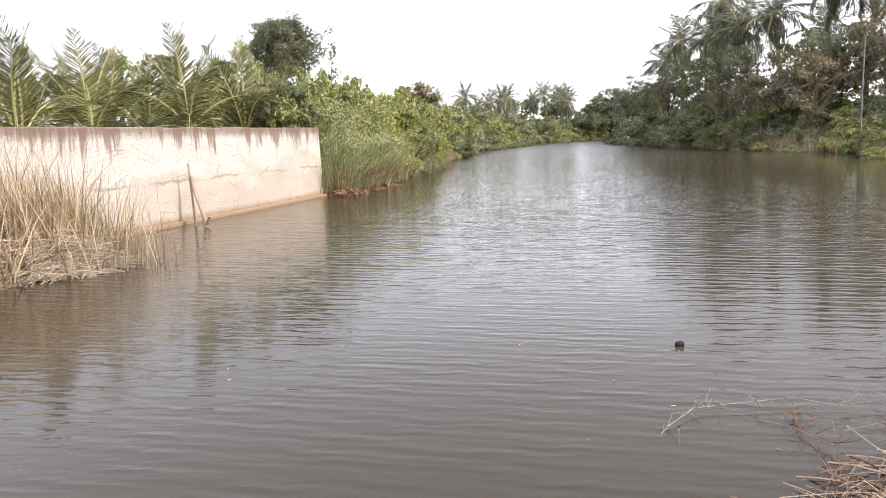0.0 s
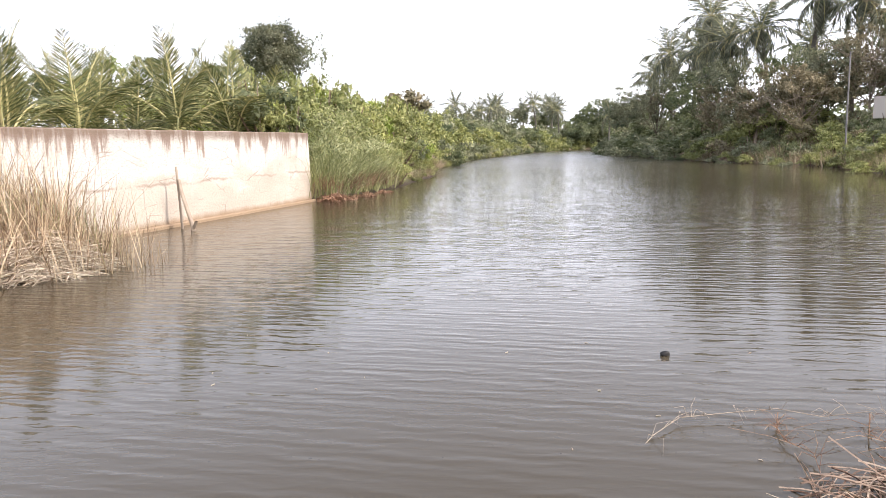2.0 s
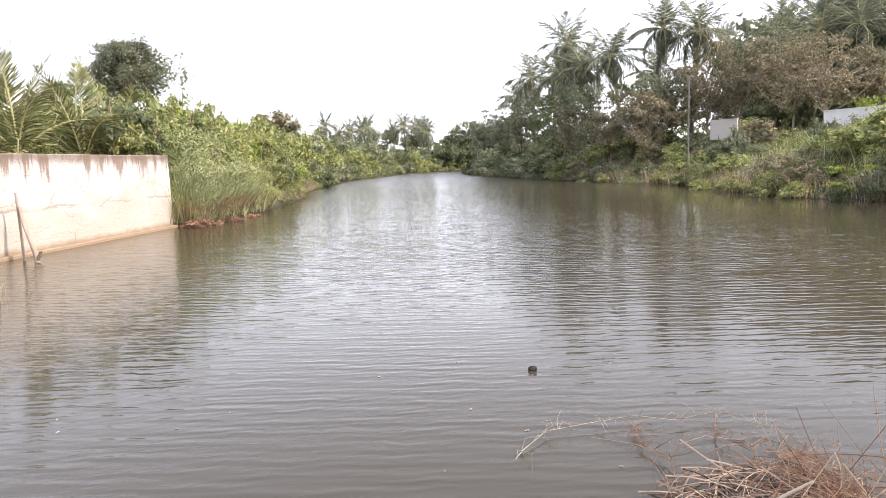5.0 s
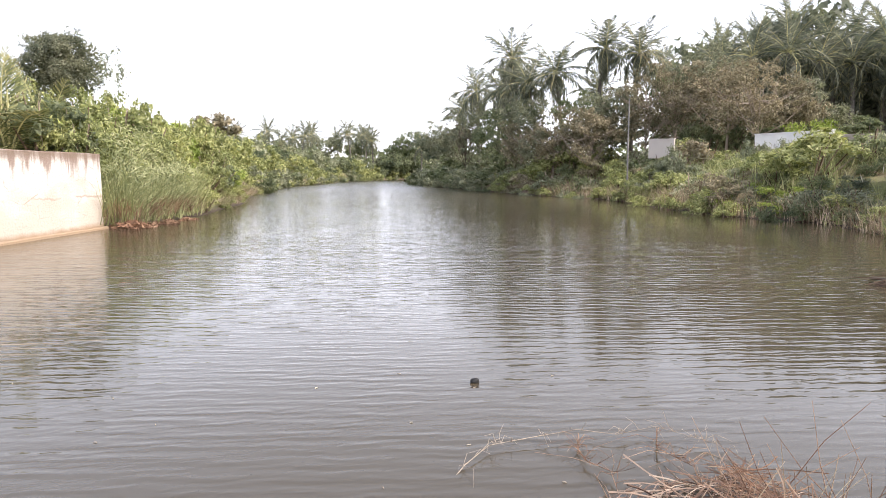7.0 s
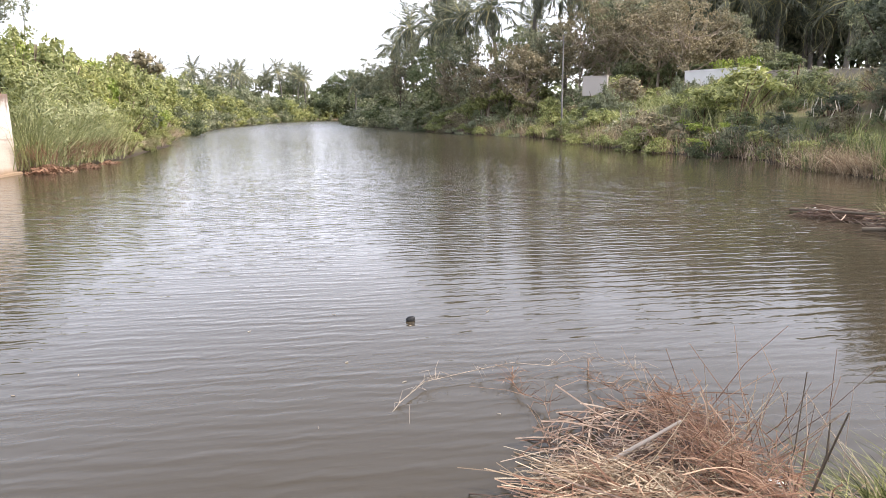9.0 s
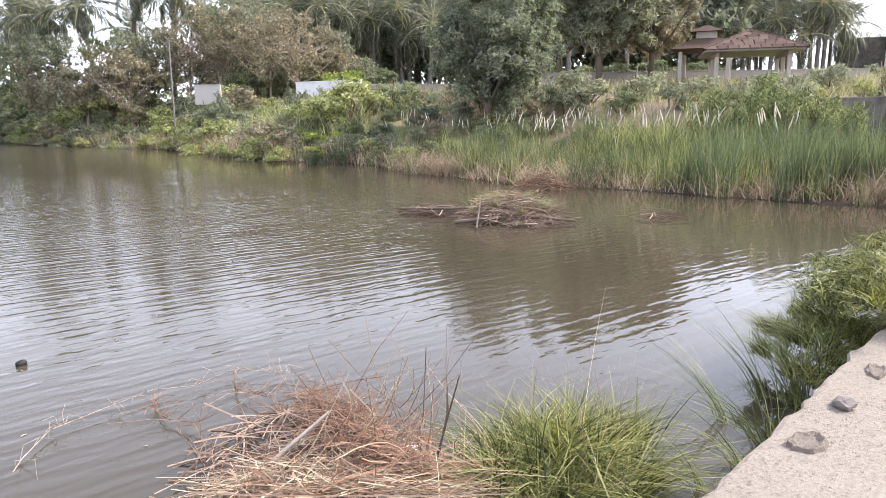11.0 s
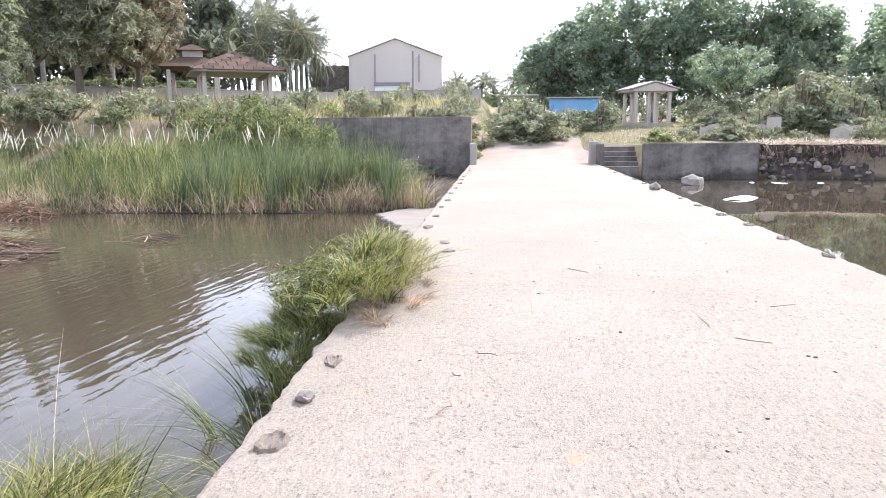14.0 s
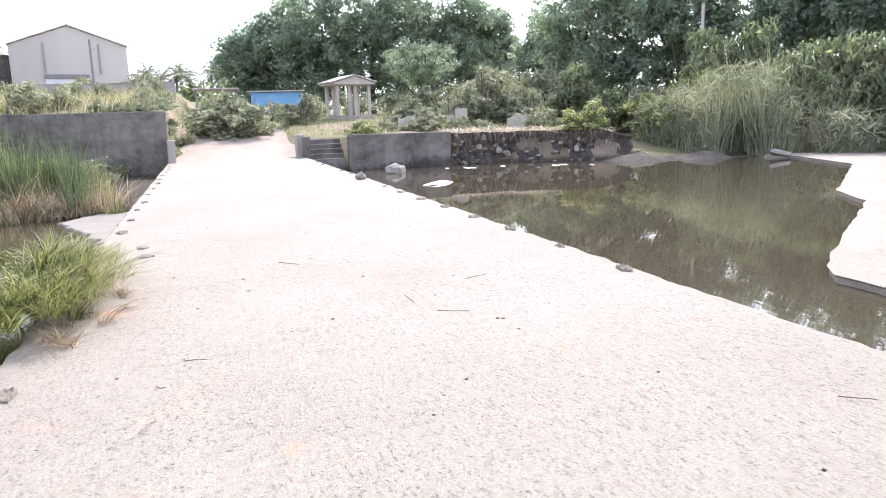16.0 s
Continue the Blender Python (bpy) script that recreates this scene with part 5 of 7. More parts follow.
def reed_area(px, py):
    if px is None:
        return 15.5, 26.0, 1.7, 24.0
    front = np.interp(py, [1.7, 3.0, 5.8, 8.3, 12.0, 18.0, 24.0], [18.0, 17.4, 16.8, 17.0, 16.3, 17.4, 19.2])
    front = front + 0.35 * np.sin(py * 2.7) + 0.25 * np.sin(py * 6.1)
    return (px > front) & (px < front + 7.5) & (px + py * 0.25 < 27.5) & (py < 18.6 + 0.8 * np.sin(px * 2.0)) & (py > 1.7 + 0.42 * (px - 18.0))


def mud_z(p):
    return land(p[:, 0], p[:, 1]) - 0.05


def vigour(p):
    """How tall the reeds stand: patches of taller and lower growth."""
    return 0.8 + 0.22 * np.sin(p[:, 0] * 1.9 + p[:, 1] * 0.8) + 0.2 * np.sin(p[:, 1] * 1.45 + 1.0) + 0.14 * np.sin(p[:, 0] * 4.1 - p[:, 1] * 3.3)


def clumped(p, keep):
    """Thins points out between clumps."""
    return p[np.sin(p[:, 0] * 3.3 + 0.9 * p[:, 1]) * np.sin(p[:, 1] * 2.9 - 0.6 * p[:, 0]) > keep]


p = clumped(scatter(1800, reed_area), 0.02)
tall_ = vigour(p)
v, f = joined(*[tufted(p[(tall_ >= lo) & (tall_ < hi)], 25, mud_z, 0.7 * (lo + hi) / 2, 1.6 * (lo + hi) / 2, 0.13, (0.01, 0.024), 0.8, 3, 0.13) for lo, hi in ((0.1, 0.6), (0.6, 0.8), (0.8, 1.0), (1.0, 1.4))])
tagged(new("reed_bed", fast_mesh("reed_bed", v, f, LEAF_REED)), "dense bed of tall green reeds standing in shallow water", "reeds", kind="stuff")
p = scatter(300, reed_area)
v, f = tufted(p, 9, mud_z, 0.5, 1.25, 0.4, (0.012, 0.03), 0.9, 3, 0.15)
py = np.concatenate([rng.uniform(1.8, 4.2, 70), rng.uniform(4.6, 9.0, 14), rng.uniform(10.5, 15.5, 80), rng.uniform(15.5, 19.0, 130)])
px = np.interp(py, [1.7, 3.0, 5.8, 8.3, 12.0, 18.0, 24.0], [18.0, 17.4, 16.8, 17.0, 16.3, 17.4, 19.2]) + rng.uniform(-0.1, 1.0, len(py))
v, f = joined((v, f), tufted(np.stack([px, py], 1), 13, mud_z, 0.4, 1.05, 0.55, (0.012, 0.028), 0.9, 3, 0.12))
tagged(new("withered_reeds", fast_mesh("withered_reeds", v, f, LEAF_STRAW)), "withered brown blades among the green reeds", "reeds", kind="stuff")


def dark_area(px, py):
    if px is None:
        return 16.5, 24.0, 2.2, 8.0
    front = np.interp(py, [1.7, 3.0, 5.8, 8.3], [18.0, 17.4, 16.8, 17.0])
    return (px > front) & (px < front + 4) & (py > 1.9 + 0.42 * (px - 18.0)) & (np.sin(px * 1.7) * np.sin(py * 2.3) > -0.25)


p = clumped(scatter(300, dark_area), -0.1)
v, f = tufted(p, 20, mud_z, 1.1, 2.1, 0.13, (0.014, 0.034), 0.8, 3, 0.1)
q = clumped(scatter(330, reed_area), 0.0)
v, f = joined((v, f), tufted(q[q[:, 1] > 7.0], 14, mud_z, 0.8, 1.5, 0.16, (0.014, 0.03), 0.8, 3, 0.12))
tagged(new("bulrush_bed", fast_mesh("bulrush_bed", v, f, LEAF_REED_DARK)), "dark blue-green bulrushes beside the causeway's end", "reeds", kind="stuff")


def tall_weeds(px, py):
    if px is None:
        return 21.5, 27.5, 6.9, 14.0
    return (px + py * 0.3 > 25.0) & (px + 0.3 * py < 29.5)


p = scatter(190, tall_weeds)
v, f = tufted(p, 16, mud_z, 1.2, 2.5, 0.22, (0.03, 0.065), 0.9, 4, 0.12)
tagged(new("giant_reeds", fast_mesh("giant_reeds", v, f, LEAF_REED)), "leafy giant reeds on the bank behind the bulrushes", "reeds", kind="stuff")

def pond_canes(px, py):
    if px is None:
        return 14.0, 32.0, -34.0, -14.0
    az, r = np.degrees(np.arctan2(px, py)), np.hypot(px, py)
    return (az > 125.4 + 0.5 * np.sin(r)) & (az < 147) & (r > 34.2 + 0.7 * np.sin(az * 1.3)) & (r < 38)


p = scatter(430, pond_canes)
grow = 0.45 + 0.55 * smooth(125.5, 132.0, np.degrees(np.arctan2(p[:, 0], p[:, 1]))) + 0.12 * np.sin(p[:, 0] * 1.7 + p[:, 1]) - 0.45 * smooth(133.0, 136.0, np.degrees(np.arctan2(p[:, 0], p[:, 1])))
v, f = joined(*[tufted(p[(grow >= lo) & (grow < hi)], 26, mud_z, 2.0 * (lo + hi) / 2, 4.3 * (lo + hi) / 2, 0.17, (0.022, 0.045), 1.2, 4, 0.25) for lo, hi in ((0.1, 0.65), (0.65, 0.85), (0.85, 1.0), (1.0, 1.3))])
tagged(new("pond_canes", fast_mesh("pond_canes", v, f, LEAF_GREY)), "tall dense pale green canes beyond the pond", "canes", kind="stuff")
q = p[rng.integers(0, len(p), 9000)]
q_az = np.degrees(np.arctan2(q[:, 0], q[:, 1]))
up = rng.uniform(0.3, 4.0, 9000) * (0.45 + 0.55 * smooth(125.5, 132.0, q_az) - 0.45 * smooth(133.0, 136.0, q_az))
q = q + rng.normal(0, 0.3, (9000, 2))
v, f = leaves(np.column_stack([q, mud_z(q) + up]), np.tile([0.0, 0.0, 0.6], (9000, 1)), 0.07, 0.8, 9.0)
tagged(new("cane_leaves", fast_mesh("cane_leaves", v, f, LEAF_GREY)), "long narrow leaves hanging off the pond canes", "canes", kind="stuff")


def shore_strip(line, n, d0, d1, h0, h1, fan, width, material, name, label, lift=-0.05, per=7, y0=-99.0, y1=999.0, push=0.0):
    """Tufts along a stretch of shore, between d0 and d1 metres inland; push leans them towards the water."""
    total = sum(math.hypot(bx - ax, by - ay) for (ax, ay), (bx, by) in zip(line, line[1:]))
    at = [along(line, k) for k in rng.uniform(0.01, total - 0.01, n)]
    d = rng.uniform(d0, d1, n)
    c = np.array([(x + lx * q, y + ly * q) for (x, y, lx, ly), q in zip(at, d)])
    out = np.array([(-lx, -ly) for x, y, lx, ly in at])
    keep = (c[:, 1] > y0) & (c[:, 1] < y1)
    c, out = np.repeat(c[keep], per, 0), np.repeat(out[keep], per, 0)
    c = c + rng.normal(0, 0.12, c.shape)
    lean = rng.normal(0, fan, c.shape) + out * push
    z = np.maximum(land(c[:, 0], c[:, 1]), 0.0) + lift * rng.uniform(0.4, 1.2, len(c))
    v, f = blades(np.column_stack([c, z]), rng.uniform(h0, h1, len(c)), lean, rng.uniform(*width, len(c)), 0.9, 3)
    tagged(new(name, fast_mesh(name, v, f, material)), label, "grass", kind="stuff")


WEST_NEAR = LEFT_SHORE[2:8]
shore_strip(WEST_NEAR, 420, -0.35, 0.3, 0.3, 0.75, 0.35, (0.012, 0.03), LEAF_RUST, "hanging_grass", "dead rusty-brown grass hanging from the west bank", 0.6, 9, 28.0, 34.5, push=0.7)
shore_strip(WEST_NEAR, 110, -0.3, 0.5, 0.3, 0.7, 0.5, (0.012, 0.028), LEAF_STRAW, "hanging_grass", "pale dry grass hanging over the water's edge", 0.4, 8, push=0.7)
shore_strip(WEST_NEAR, 620, -0.1, 2.2, 1.0, 2.3, 0.28, (0.022, 0.05), LEAF_CANE, "bank_canes", "pale green canes standing at the bank wall's end", 0.1, 8, 28.0, 37.5, push=0.15)
c = np.stack([rng.uniform(-8.4, -5.5, 3600), rng.uniform(28.4, 37.0, 3600)], 1)
c = c[(shore_distance(c[:, 0], c[:, 1]) > -0.1) & (shore_distance(c[:, 0], c[:, 1]) < 2.4)]
v, f = leaves(np.column_stack([c, land(c[:, 0], c[:, 1]) + 0.3 + 2.0 * rng.random(len(c)) ** 0.8]), np.tile([0.5, -0.5, 0.5], (len(c), 1)), 0.055, 0.7, 6.5)
tagged(new("cane_leaves", fast_mesh("cane_leaves", v, f, LEAF_CANE)), "broad pale leaves of the canes at the wall's end", "canes", kind="stuff")
EAST_NEAR = RIGHT_SHORE[6:13]
shore_strip(EAST_NEAR, 330, -0.2, 1.3, 0.5, 1.35, 0.3, (0.012, 0.03), LEAF_STRAW, "bank_stalks", "dry brown stalks standing along the east bank", -0.05, 8, 19.0, 60.0)
shore_strip(EAST_NEAR, 300, 0.0, 2.6, 0.5, 1.3, 0.35, (0.016, 0.036), LEAF_REED, "bank_grass", "long green grass growing along the east bank", -0.05, 8, 19.0, 60.0)
shore_strip(EAST_NEAR, 420, 2.2, 8.0, 0.7, 1.7, 0.32, (0.02, 0.05), LEAF_CANE, "bank_canes", "pale weedy canes on top of the east bank", -0.05, 8, 26.0, 62.0)

# fallen dry straw along the foot of the reeds
py = rng.uniform(1.9, 20, 1500)
front = np.interp(py, [1.7, 3.0, 5.8, 8.3, 12.0, 18.0, 24.0], [18.0, 17.4, 16.8, 17.0, 16.3, 17.4, 19.2])
p = np.stack([front + rng.normal(0.05, 0.28, 1500), py], 1)
lean = rng.normal(0, 0.9, (1500, 2))
v, f = blades(np.column_stack([p, np.full(1500, 0.03)]), rng.uniform(0.25, 0.75, 1500), lean, rng.uniform(0.012, 0.025, 1500))
tagged(new("reed_litter", fast_mesh("reed_litter", v, f, LEAF_STRAW)), "pale broken straw lying at the reeds' foot", "straw", kind="stuff")

# feathery seed plumes over the reeds
ph = rng.uniform(0, 0.36, 110)
pa = rng.uniform(0, 2 * np.pi, 110)
strand = np.stack([np.cos(pa) * 0.2 + 0.14, np.sin(pa) * 0.2, np.full(110, 1.0)], 1) * (0.1 * (1.1 - ph / 0.4) + 0.035)[:, None]
foot = np.stack([0.05 * ph, 0 * ph, ph], 1)
wide_ = np.stack([-np.sin(pa), np.cos(pa), 0 * pa], 1) * 0.0045
pv = np.stack([foot - wide_, foot + wide_, foot + strand], 1).reshape(-1, 3)
pf = np.arange(110)[:, None] * 3 + np.array([[0, 1, 2]])
plume_me = fast_mesh("plume", pv, pf, PLUME)
sv, sf = tubes([[(0, 0, -1.75), (0.01, 0, -0.8), (0, 0, 0.02)]], [(0.007, 0.004)], 4)
stalk_me = fast_mesh("stalk", sv, sf, LEAF_REED)
for i in range(95):
    y = rng.uniform(6.0, 15.5) if i < 78 else rng.uniform(15.5, 22.0)
    x = np.interp(y, [1.7, 5.8, 8.3, 12.0, 18.0, 24.0], [18.0, 16.8, 17.0, 16.3, 17.4, 19.2]) + rng.uniform(0.6, 4.2)
    ob = root("reed_plume", pose(x, y, 1.62 + rng.uniform(-0.15, 0.3), rng.uniform(-24, 24), rng.uniform(-14, 26), 0), "white feathery seed plume on a reed stalk", "plume", "reed plumes")
    part("stalk", stalk_me, ob)
    part("plume", plume_me, ob)

# dead reeds against the bank wall
p = np.stack([rng.normal(-9.5, 1.0, 420), rng.normal(12.2, 1.0, 420)], 1)
p = p[(p[:, 0] + 13.6) * 27.9 - (p[:, 1] - 0.2) * 5.9 > 14]
v1, f1 = tufted(p[:130], 6, lambda q: land(q[:, 0], q[:, 1]) - 0.05, 1.0, 2.2, 0.2, (0.014, 0.032), 0.5, 3, 0.08)
q = p[rng.integers(0, len(p), 2600)] + rng.normal(0, 0.3, (2600, 2)) + [0.15, -0.2]
v2, f2 = blades(rooted(q, 0.02), rng.uniform(0.3, 0.8, 2600), rng.normal(0.15, 0.9, (2600, 2)), rng.uniform(0.012, 0.03, 2600), 0.9)
q = np.stack([rng.normal(-8.5, 0.75, 110), rng.normal(12.3, 0.7, 110)], 1)
v3, f3 = tufted(q, 6, lambda w: land(w[:, 0], w[:, 1]) - 0.05, 1.1, 2.3, 0.16, (0.012, 0.028), 0.5, 3, 0.1)
v, f = joined((v1, f1), (v2, f2), (v3, f3))
tagged(new("dead_reeds", fast_mesh("dead_reeds", v, f, LEAF_STRAW)), "clump of dry straw-coloured reeds against the bank wall", "reeds", kind="stuff")
p = np.stack([rng.normal(-8.8, 0.6, 260), rng.normal(12.9, 0.8, 260)], 1)
v, f = blades(rooted(p, -0.05), rng.uniform(0.9, 1.75, 260), rng.normal(0, 0.12, (260, 2)), rng.uniform(0.008, 0.016, 260))
tagged(new("green_reeds", fast_mesh("green_reeds", v, f, LEAF_REED)), "few green reed stems among the dead ones", "reeds", kind="stuff")


def tuft(name, cx, cy, rx, ry, n, h0, h1, lean, material, label, zlift=0.0, wide=(0.006, 0.014), group="", push=(0, 0), wild=0.3):
    """A thick grass clump: blades that lean outward from its middle."""
    k = max(12, n // 26)
    a, r = rng.uniform(0, 2 * np.pi, k), np.sqrt(rng.uniform(0, 1, k))
    own = rng.integers(0, k, n)
    lead = rng.normal(0, wild * 0.6, (k, 2))[own]
    vigour = rng.uniform(0.65, 1.2, k)[own]
    a, r = a[own], r[own]
    px = r * np.cos(a) * rx + rng.normal(0, 0.035, n)
    py = r * np.sin(a) * ry + rng.normal(0, 0.035, n)
    z = np.maximum(land(px + cx, py + cy), 0.0)
    z = np.where((py + cy < DECK_N) & (py + cy > DECK_S), DECK_Z, z) + zlift * (1 - 0.6 * r) - 0.02
    out = np.stack([np.cos(a), np.sin(a)], 1) * r[:, None] * lean + lead + rng.normal(0, wild * 0.6, (n, 2)) + np.array(push)
    h = rng.uniform(h0, h1, n) * (1.1 - 0.4 * r) * vigour
    v, f = blades(np.stack([px, py, z], 1), h, out, rng.uniform(*wide, n), 0.8, 4)
    ob = new(name, fast_mesh(name, v, f, material))
    ob.location = (cx, cy, 0)
    return tagged(ob, label, "grass", group, "stuff")


tuft("grass_clump", 3.0, 2.12, 0.66, 0.46, 3000, 0.14, 0.42, 0.3, LEAF_GRASS, "lush green grass clump growing against the causeway", 0.16, (0.006, 0.016), wild=0.9)
tuft("arching_grass", 3.08, 2.05, 0.6, 0.45, 110, 0.38, 0.68, 0.7, LEAF_GRASS, "long pale arching grass blades over the green clump", 0.0, (0.008, 0.017), wild=0.6)
tuft("grass_clump", 6.75, 1.0, 1.15, 0.5, 3000, 0.1, 0.3, 0.5, LEAF_FIELD, "greyish seeding grass mixed into the grass bush", 0.42, (0.004, 0.01), wild=0.9)
tuft("grass_clump", 6.35, 1.35, 1.6, 0.72, 5200, 0.1, 0.3, 0.3, LEAF_GRASS, "thick yellow-green grass bush spilling over the causeway's edge", 0.6, (0.006, 0.014), wild=0.8)
tuft("grass_clump", 5.5, 1.46, 0.65, 0.36, 1000, 0.12, 0.34, 0.35, LEAF_GRASS, "green grass running along the causeway's edge to the bush", 0.55, (0.006, 0.013), wild=0.85)
tuft("arching_grass", 6.2, 1.4, 1.5, 0.7, 160, 0.4, 0.72, 0.6, LEAF_GRASS, "long pale arching grass blades over the grass bush", 0.1, (0.008, 0.016), wild=0.5)
tuft("dry_fringe", 6.4, 0.8, 1.4, 0.26, 1300, 0.08, 0.24, 0.9, LEAF_STRAW, "dry rusty grass fringe lying on the concrete edge", 0.0, (0.003, 0.008), wild=0.8)
for nm, cx, cy, cz, sz, n in (("grass_clump", 3.06, 2.1, 0.1, (0.56, 0.4, 0.14), 36), ("grass_clump", 6.3, 1.28, 0.72, (1.45, 0.6, 0.34), 300)):
    ob = new(nm, crown_mesh(nm, LEAF_GRASS, sz, n, 34, 0.01, 0.12, 10.0, -0.6))
    ob.location = (cx, cy, cz)
    tagged(ob, "short tangled grass filling the green clump", "grass", kind="stuff")
tuft("tall_grass", 4.6, 1.5, 1.2, 0.3, 250, 0.3, 0.9, 0.4, LEAF_REED, "thin dark grass stalks standing beside the causeway", 0.0, (0.005, 0.01), push=(-0.05, 0.3))
tuft("tall_grass", 3.2, 2.2, 0.7, 0.45, 60, 0.6, 1.0, 0.4, LEAF_STRAW, "few dry grass stalks rising over the clump", 0.0, (0.004, 0.008))

def field(px, py):
    if px is None:
        return 20.5, 62.0, 1.6, 52.0
    on_wall = (px > 28.6) & (px < 29.6) & (py < 10.6)
    return (shore_distance(px, py) > 2.6) & (px > np.where(py > 26, 20.5, 25.0)) & ~on_wall & ~((py < 10) & (px < 29)) & (np.hypot(px - gaz_x, py - gaz_y) > 2.5)


gaz_x, gaz_y = 37.2, 14.6
p = scatter(21000, field)
v, f = blades(rooted(p, -0.05), rng.uniform(0.35, 1.05, len(p)), rng.normal(0, 0.35, (len(p), 2)), rng.uniform(0.02, 0.05, len(p)), 0.7, 2)
tagged(new("dry_field", fast_mesh("dry_field", v, f, LEAF_FIELD)), "pale dry grass and weeds covering the terrace", "grass", kind="stuff")


def verge(px, py):
    if px is None:
        return 28.8, 62.0, -24.0, 1.6
    lane_y = -1.5 + 1.2 * smooth(36, 60, px)
    half = 2.6 - 1.0 * smooth(34, 55, px)
    patchy = np.sin(px * 0.9 + 1.0) * np.sin(py * 1.1) + 0.5 * np.sin(px * 2.3 + py) > -0.15
    return (np.abs(py - lane_y) > half) & patchy & ((py > -4) | (px > 30.5))


p = scatter(6000, verge)
v, f = blades(rooted(p, -0.05), rng.uniform(0.12, 0.5, len(p)), rng.normal(0, 0.4, (len(p), 2)), rng.uniform(0.015, 0.045, len(p)), 0.7, 2)
tagged(new("verge_weeds", fast_mesh("verge_weeds", v, f, LEAF_FIELD)), "patchy dry weeds along the lane and terrace", "grass", kind="stuff")

# ---- heaps and drift in the water ----


def rock(name, x, y, z, s, material, label, category="stone", group="", seed=0.0):
    bm = bmesh.new()
    bmesh.ops.create_icosphere(bm, subdivisions=2, radius=1.0)
    for w in bm.verts:
        w.co += Vector(noise.noise_vector(w.co * 1.3 + Vector((seed, 0, 0)))) * 0.45
        w.co.z = max(w.co.z, -0.5)
    bmesh.ops.scale(bm, verts=bm.verts, vec=s)
    ob = new(name, bm_mesh(name, bm, material))
    ob.matrix_basis = pose(x, y, z + 0.5 * s[2], 0, 0, seed * 77)
    return tagged(ob, label, category, group)


def stick_heap(name, cx, cy, n, ln, rx, ry, top, radius, material, label, category, way=None, loops=0.25, base_z=0.02):
    """A tangled heap of thin bent stems."""
    paths, radii = [], []
    for i in range(n):
        a, r = rng.uniform(0, 2 * np.pi), math.sqrt(rng.random())
        x, y = r * math.cos(a) * rx, r * math.sin(a) * ry
        z = base_z + top * (1 - r * r) * rng.random() ** 0.5
        t = rng.uniform(0, 2 * np.pi) if way is None else radians(way) + rng.normal(0, 0.7)
        L = ln * rng.uniform(0.4, 1.2)
        u = np.linspace(-0.5, 0.5, 6)
        bend = rng.normal(0, loops)
        px = x + math.cos(t) * u * L - math.sin(t) * bend * L * (u * u - 0.1)
        py = y + math.sin(t) * u * L + math.cos(t) * bend * L * (u * u - 0.1)
        pz = z + u * rng.normal(0, 0.2) * L - 0.35 * u * u * L
        paths.append(np.stack([px, py, np.maximum(pz, -0.04)], 1))
        k = radius * rng.uniform(0.6, 1.5)
        radii.append((k, k * 0.5))
    v, f = tubes(paths, radii, 3)
    ob = new(name, fast_mesh(name, v, f, material))
    ob.location = (cx, cy, 0)
    return tagged(ob, label, category, "", "stuff")


stick_heap("fallen_reeds", -9.0, 12.1, 700, 0.9, 1.5, 1.6, 0.75, 0.009, LEAF_STRAW, "brown fallen reeds heaped at the dead clump's foot", "straw heap", None, 0.25)
stick_heap("fallen_reeds", -8.5, 11.8, 1100, 0.8, 1.25, 1.1, 0.85, 0.006, LEAF_BLEACH, "bleached fallen reeds heaped at the dead clump's foot", "straw heap", None, 0.3)
stick_heap("fallen_reeds", -8.8, 12.0, 800, 0.9, 1.4, 1.5, 0.6, 0.009, LEAF_BLEACH, "bleached fallen reeds heaped at the dead clump's foot", "straw heap", None, 0.25)

def bundle(name, line, n, length, spread, radius, material, label, category, curl=0.15):
    """Stems drifted together along a line: each follows it for a while, bent and loose."""
    line = np.array(line, float)
    s = np.linspace(0, 1, len(line))
    paths, radii = [], []
    for i in range(n):
        mid, half = rng.uniform(0.05, 0.95), length * rng.uniform(0.25, 0.6)
        u = np.linspace(mid - half, mid + half, 6)
        q = np.stack([np.interp(u, s, line[:, k]) for k in range(3)], 1)
        ends = np.clip(np.abs(u - np.clip(u, 0, 1)), 0, 1)[:, None]
        q = q + ends * (line[-1] - line[0]) * np.sign(u - 0.5)[:, None]
        off = rng.normal(0, 1, 3) * np.array([1, 1, 0.4]) * spread
        q = q + off + np.outer(np.linspace(-1, 1, 6), rng.normal(0, 1, 3) * np.array([1, 1, 0.3]) * spread * 0.9) + np.outer(np.linspace(-1, 1, 6) ** 2, rng.normal(0, curl, 3) * np.array([1, 1, 0.4]) * length)
        q[:, 2] = np.maximum(q[:, 2], -0.03)
        paths.append(q)
        k = radius * rng.uniform(0.6, 1.5)
        radii.append((k, k * 0.5))
    v, f = tubes(paths, radii, 3)
    return tagged(new(name, fast_mesh(name, v, f, material)), label, category, "", "stuff")


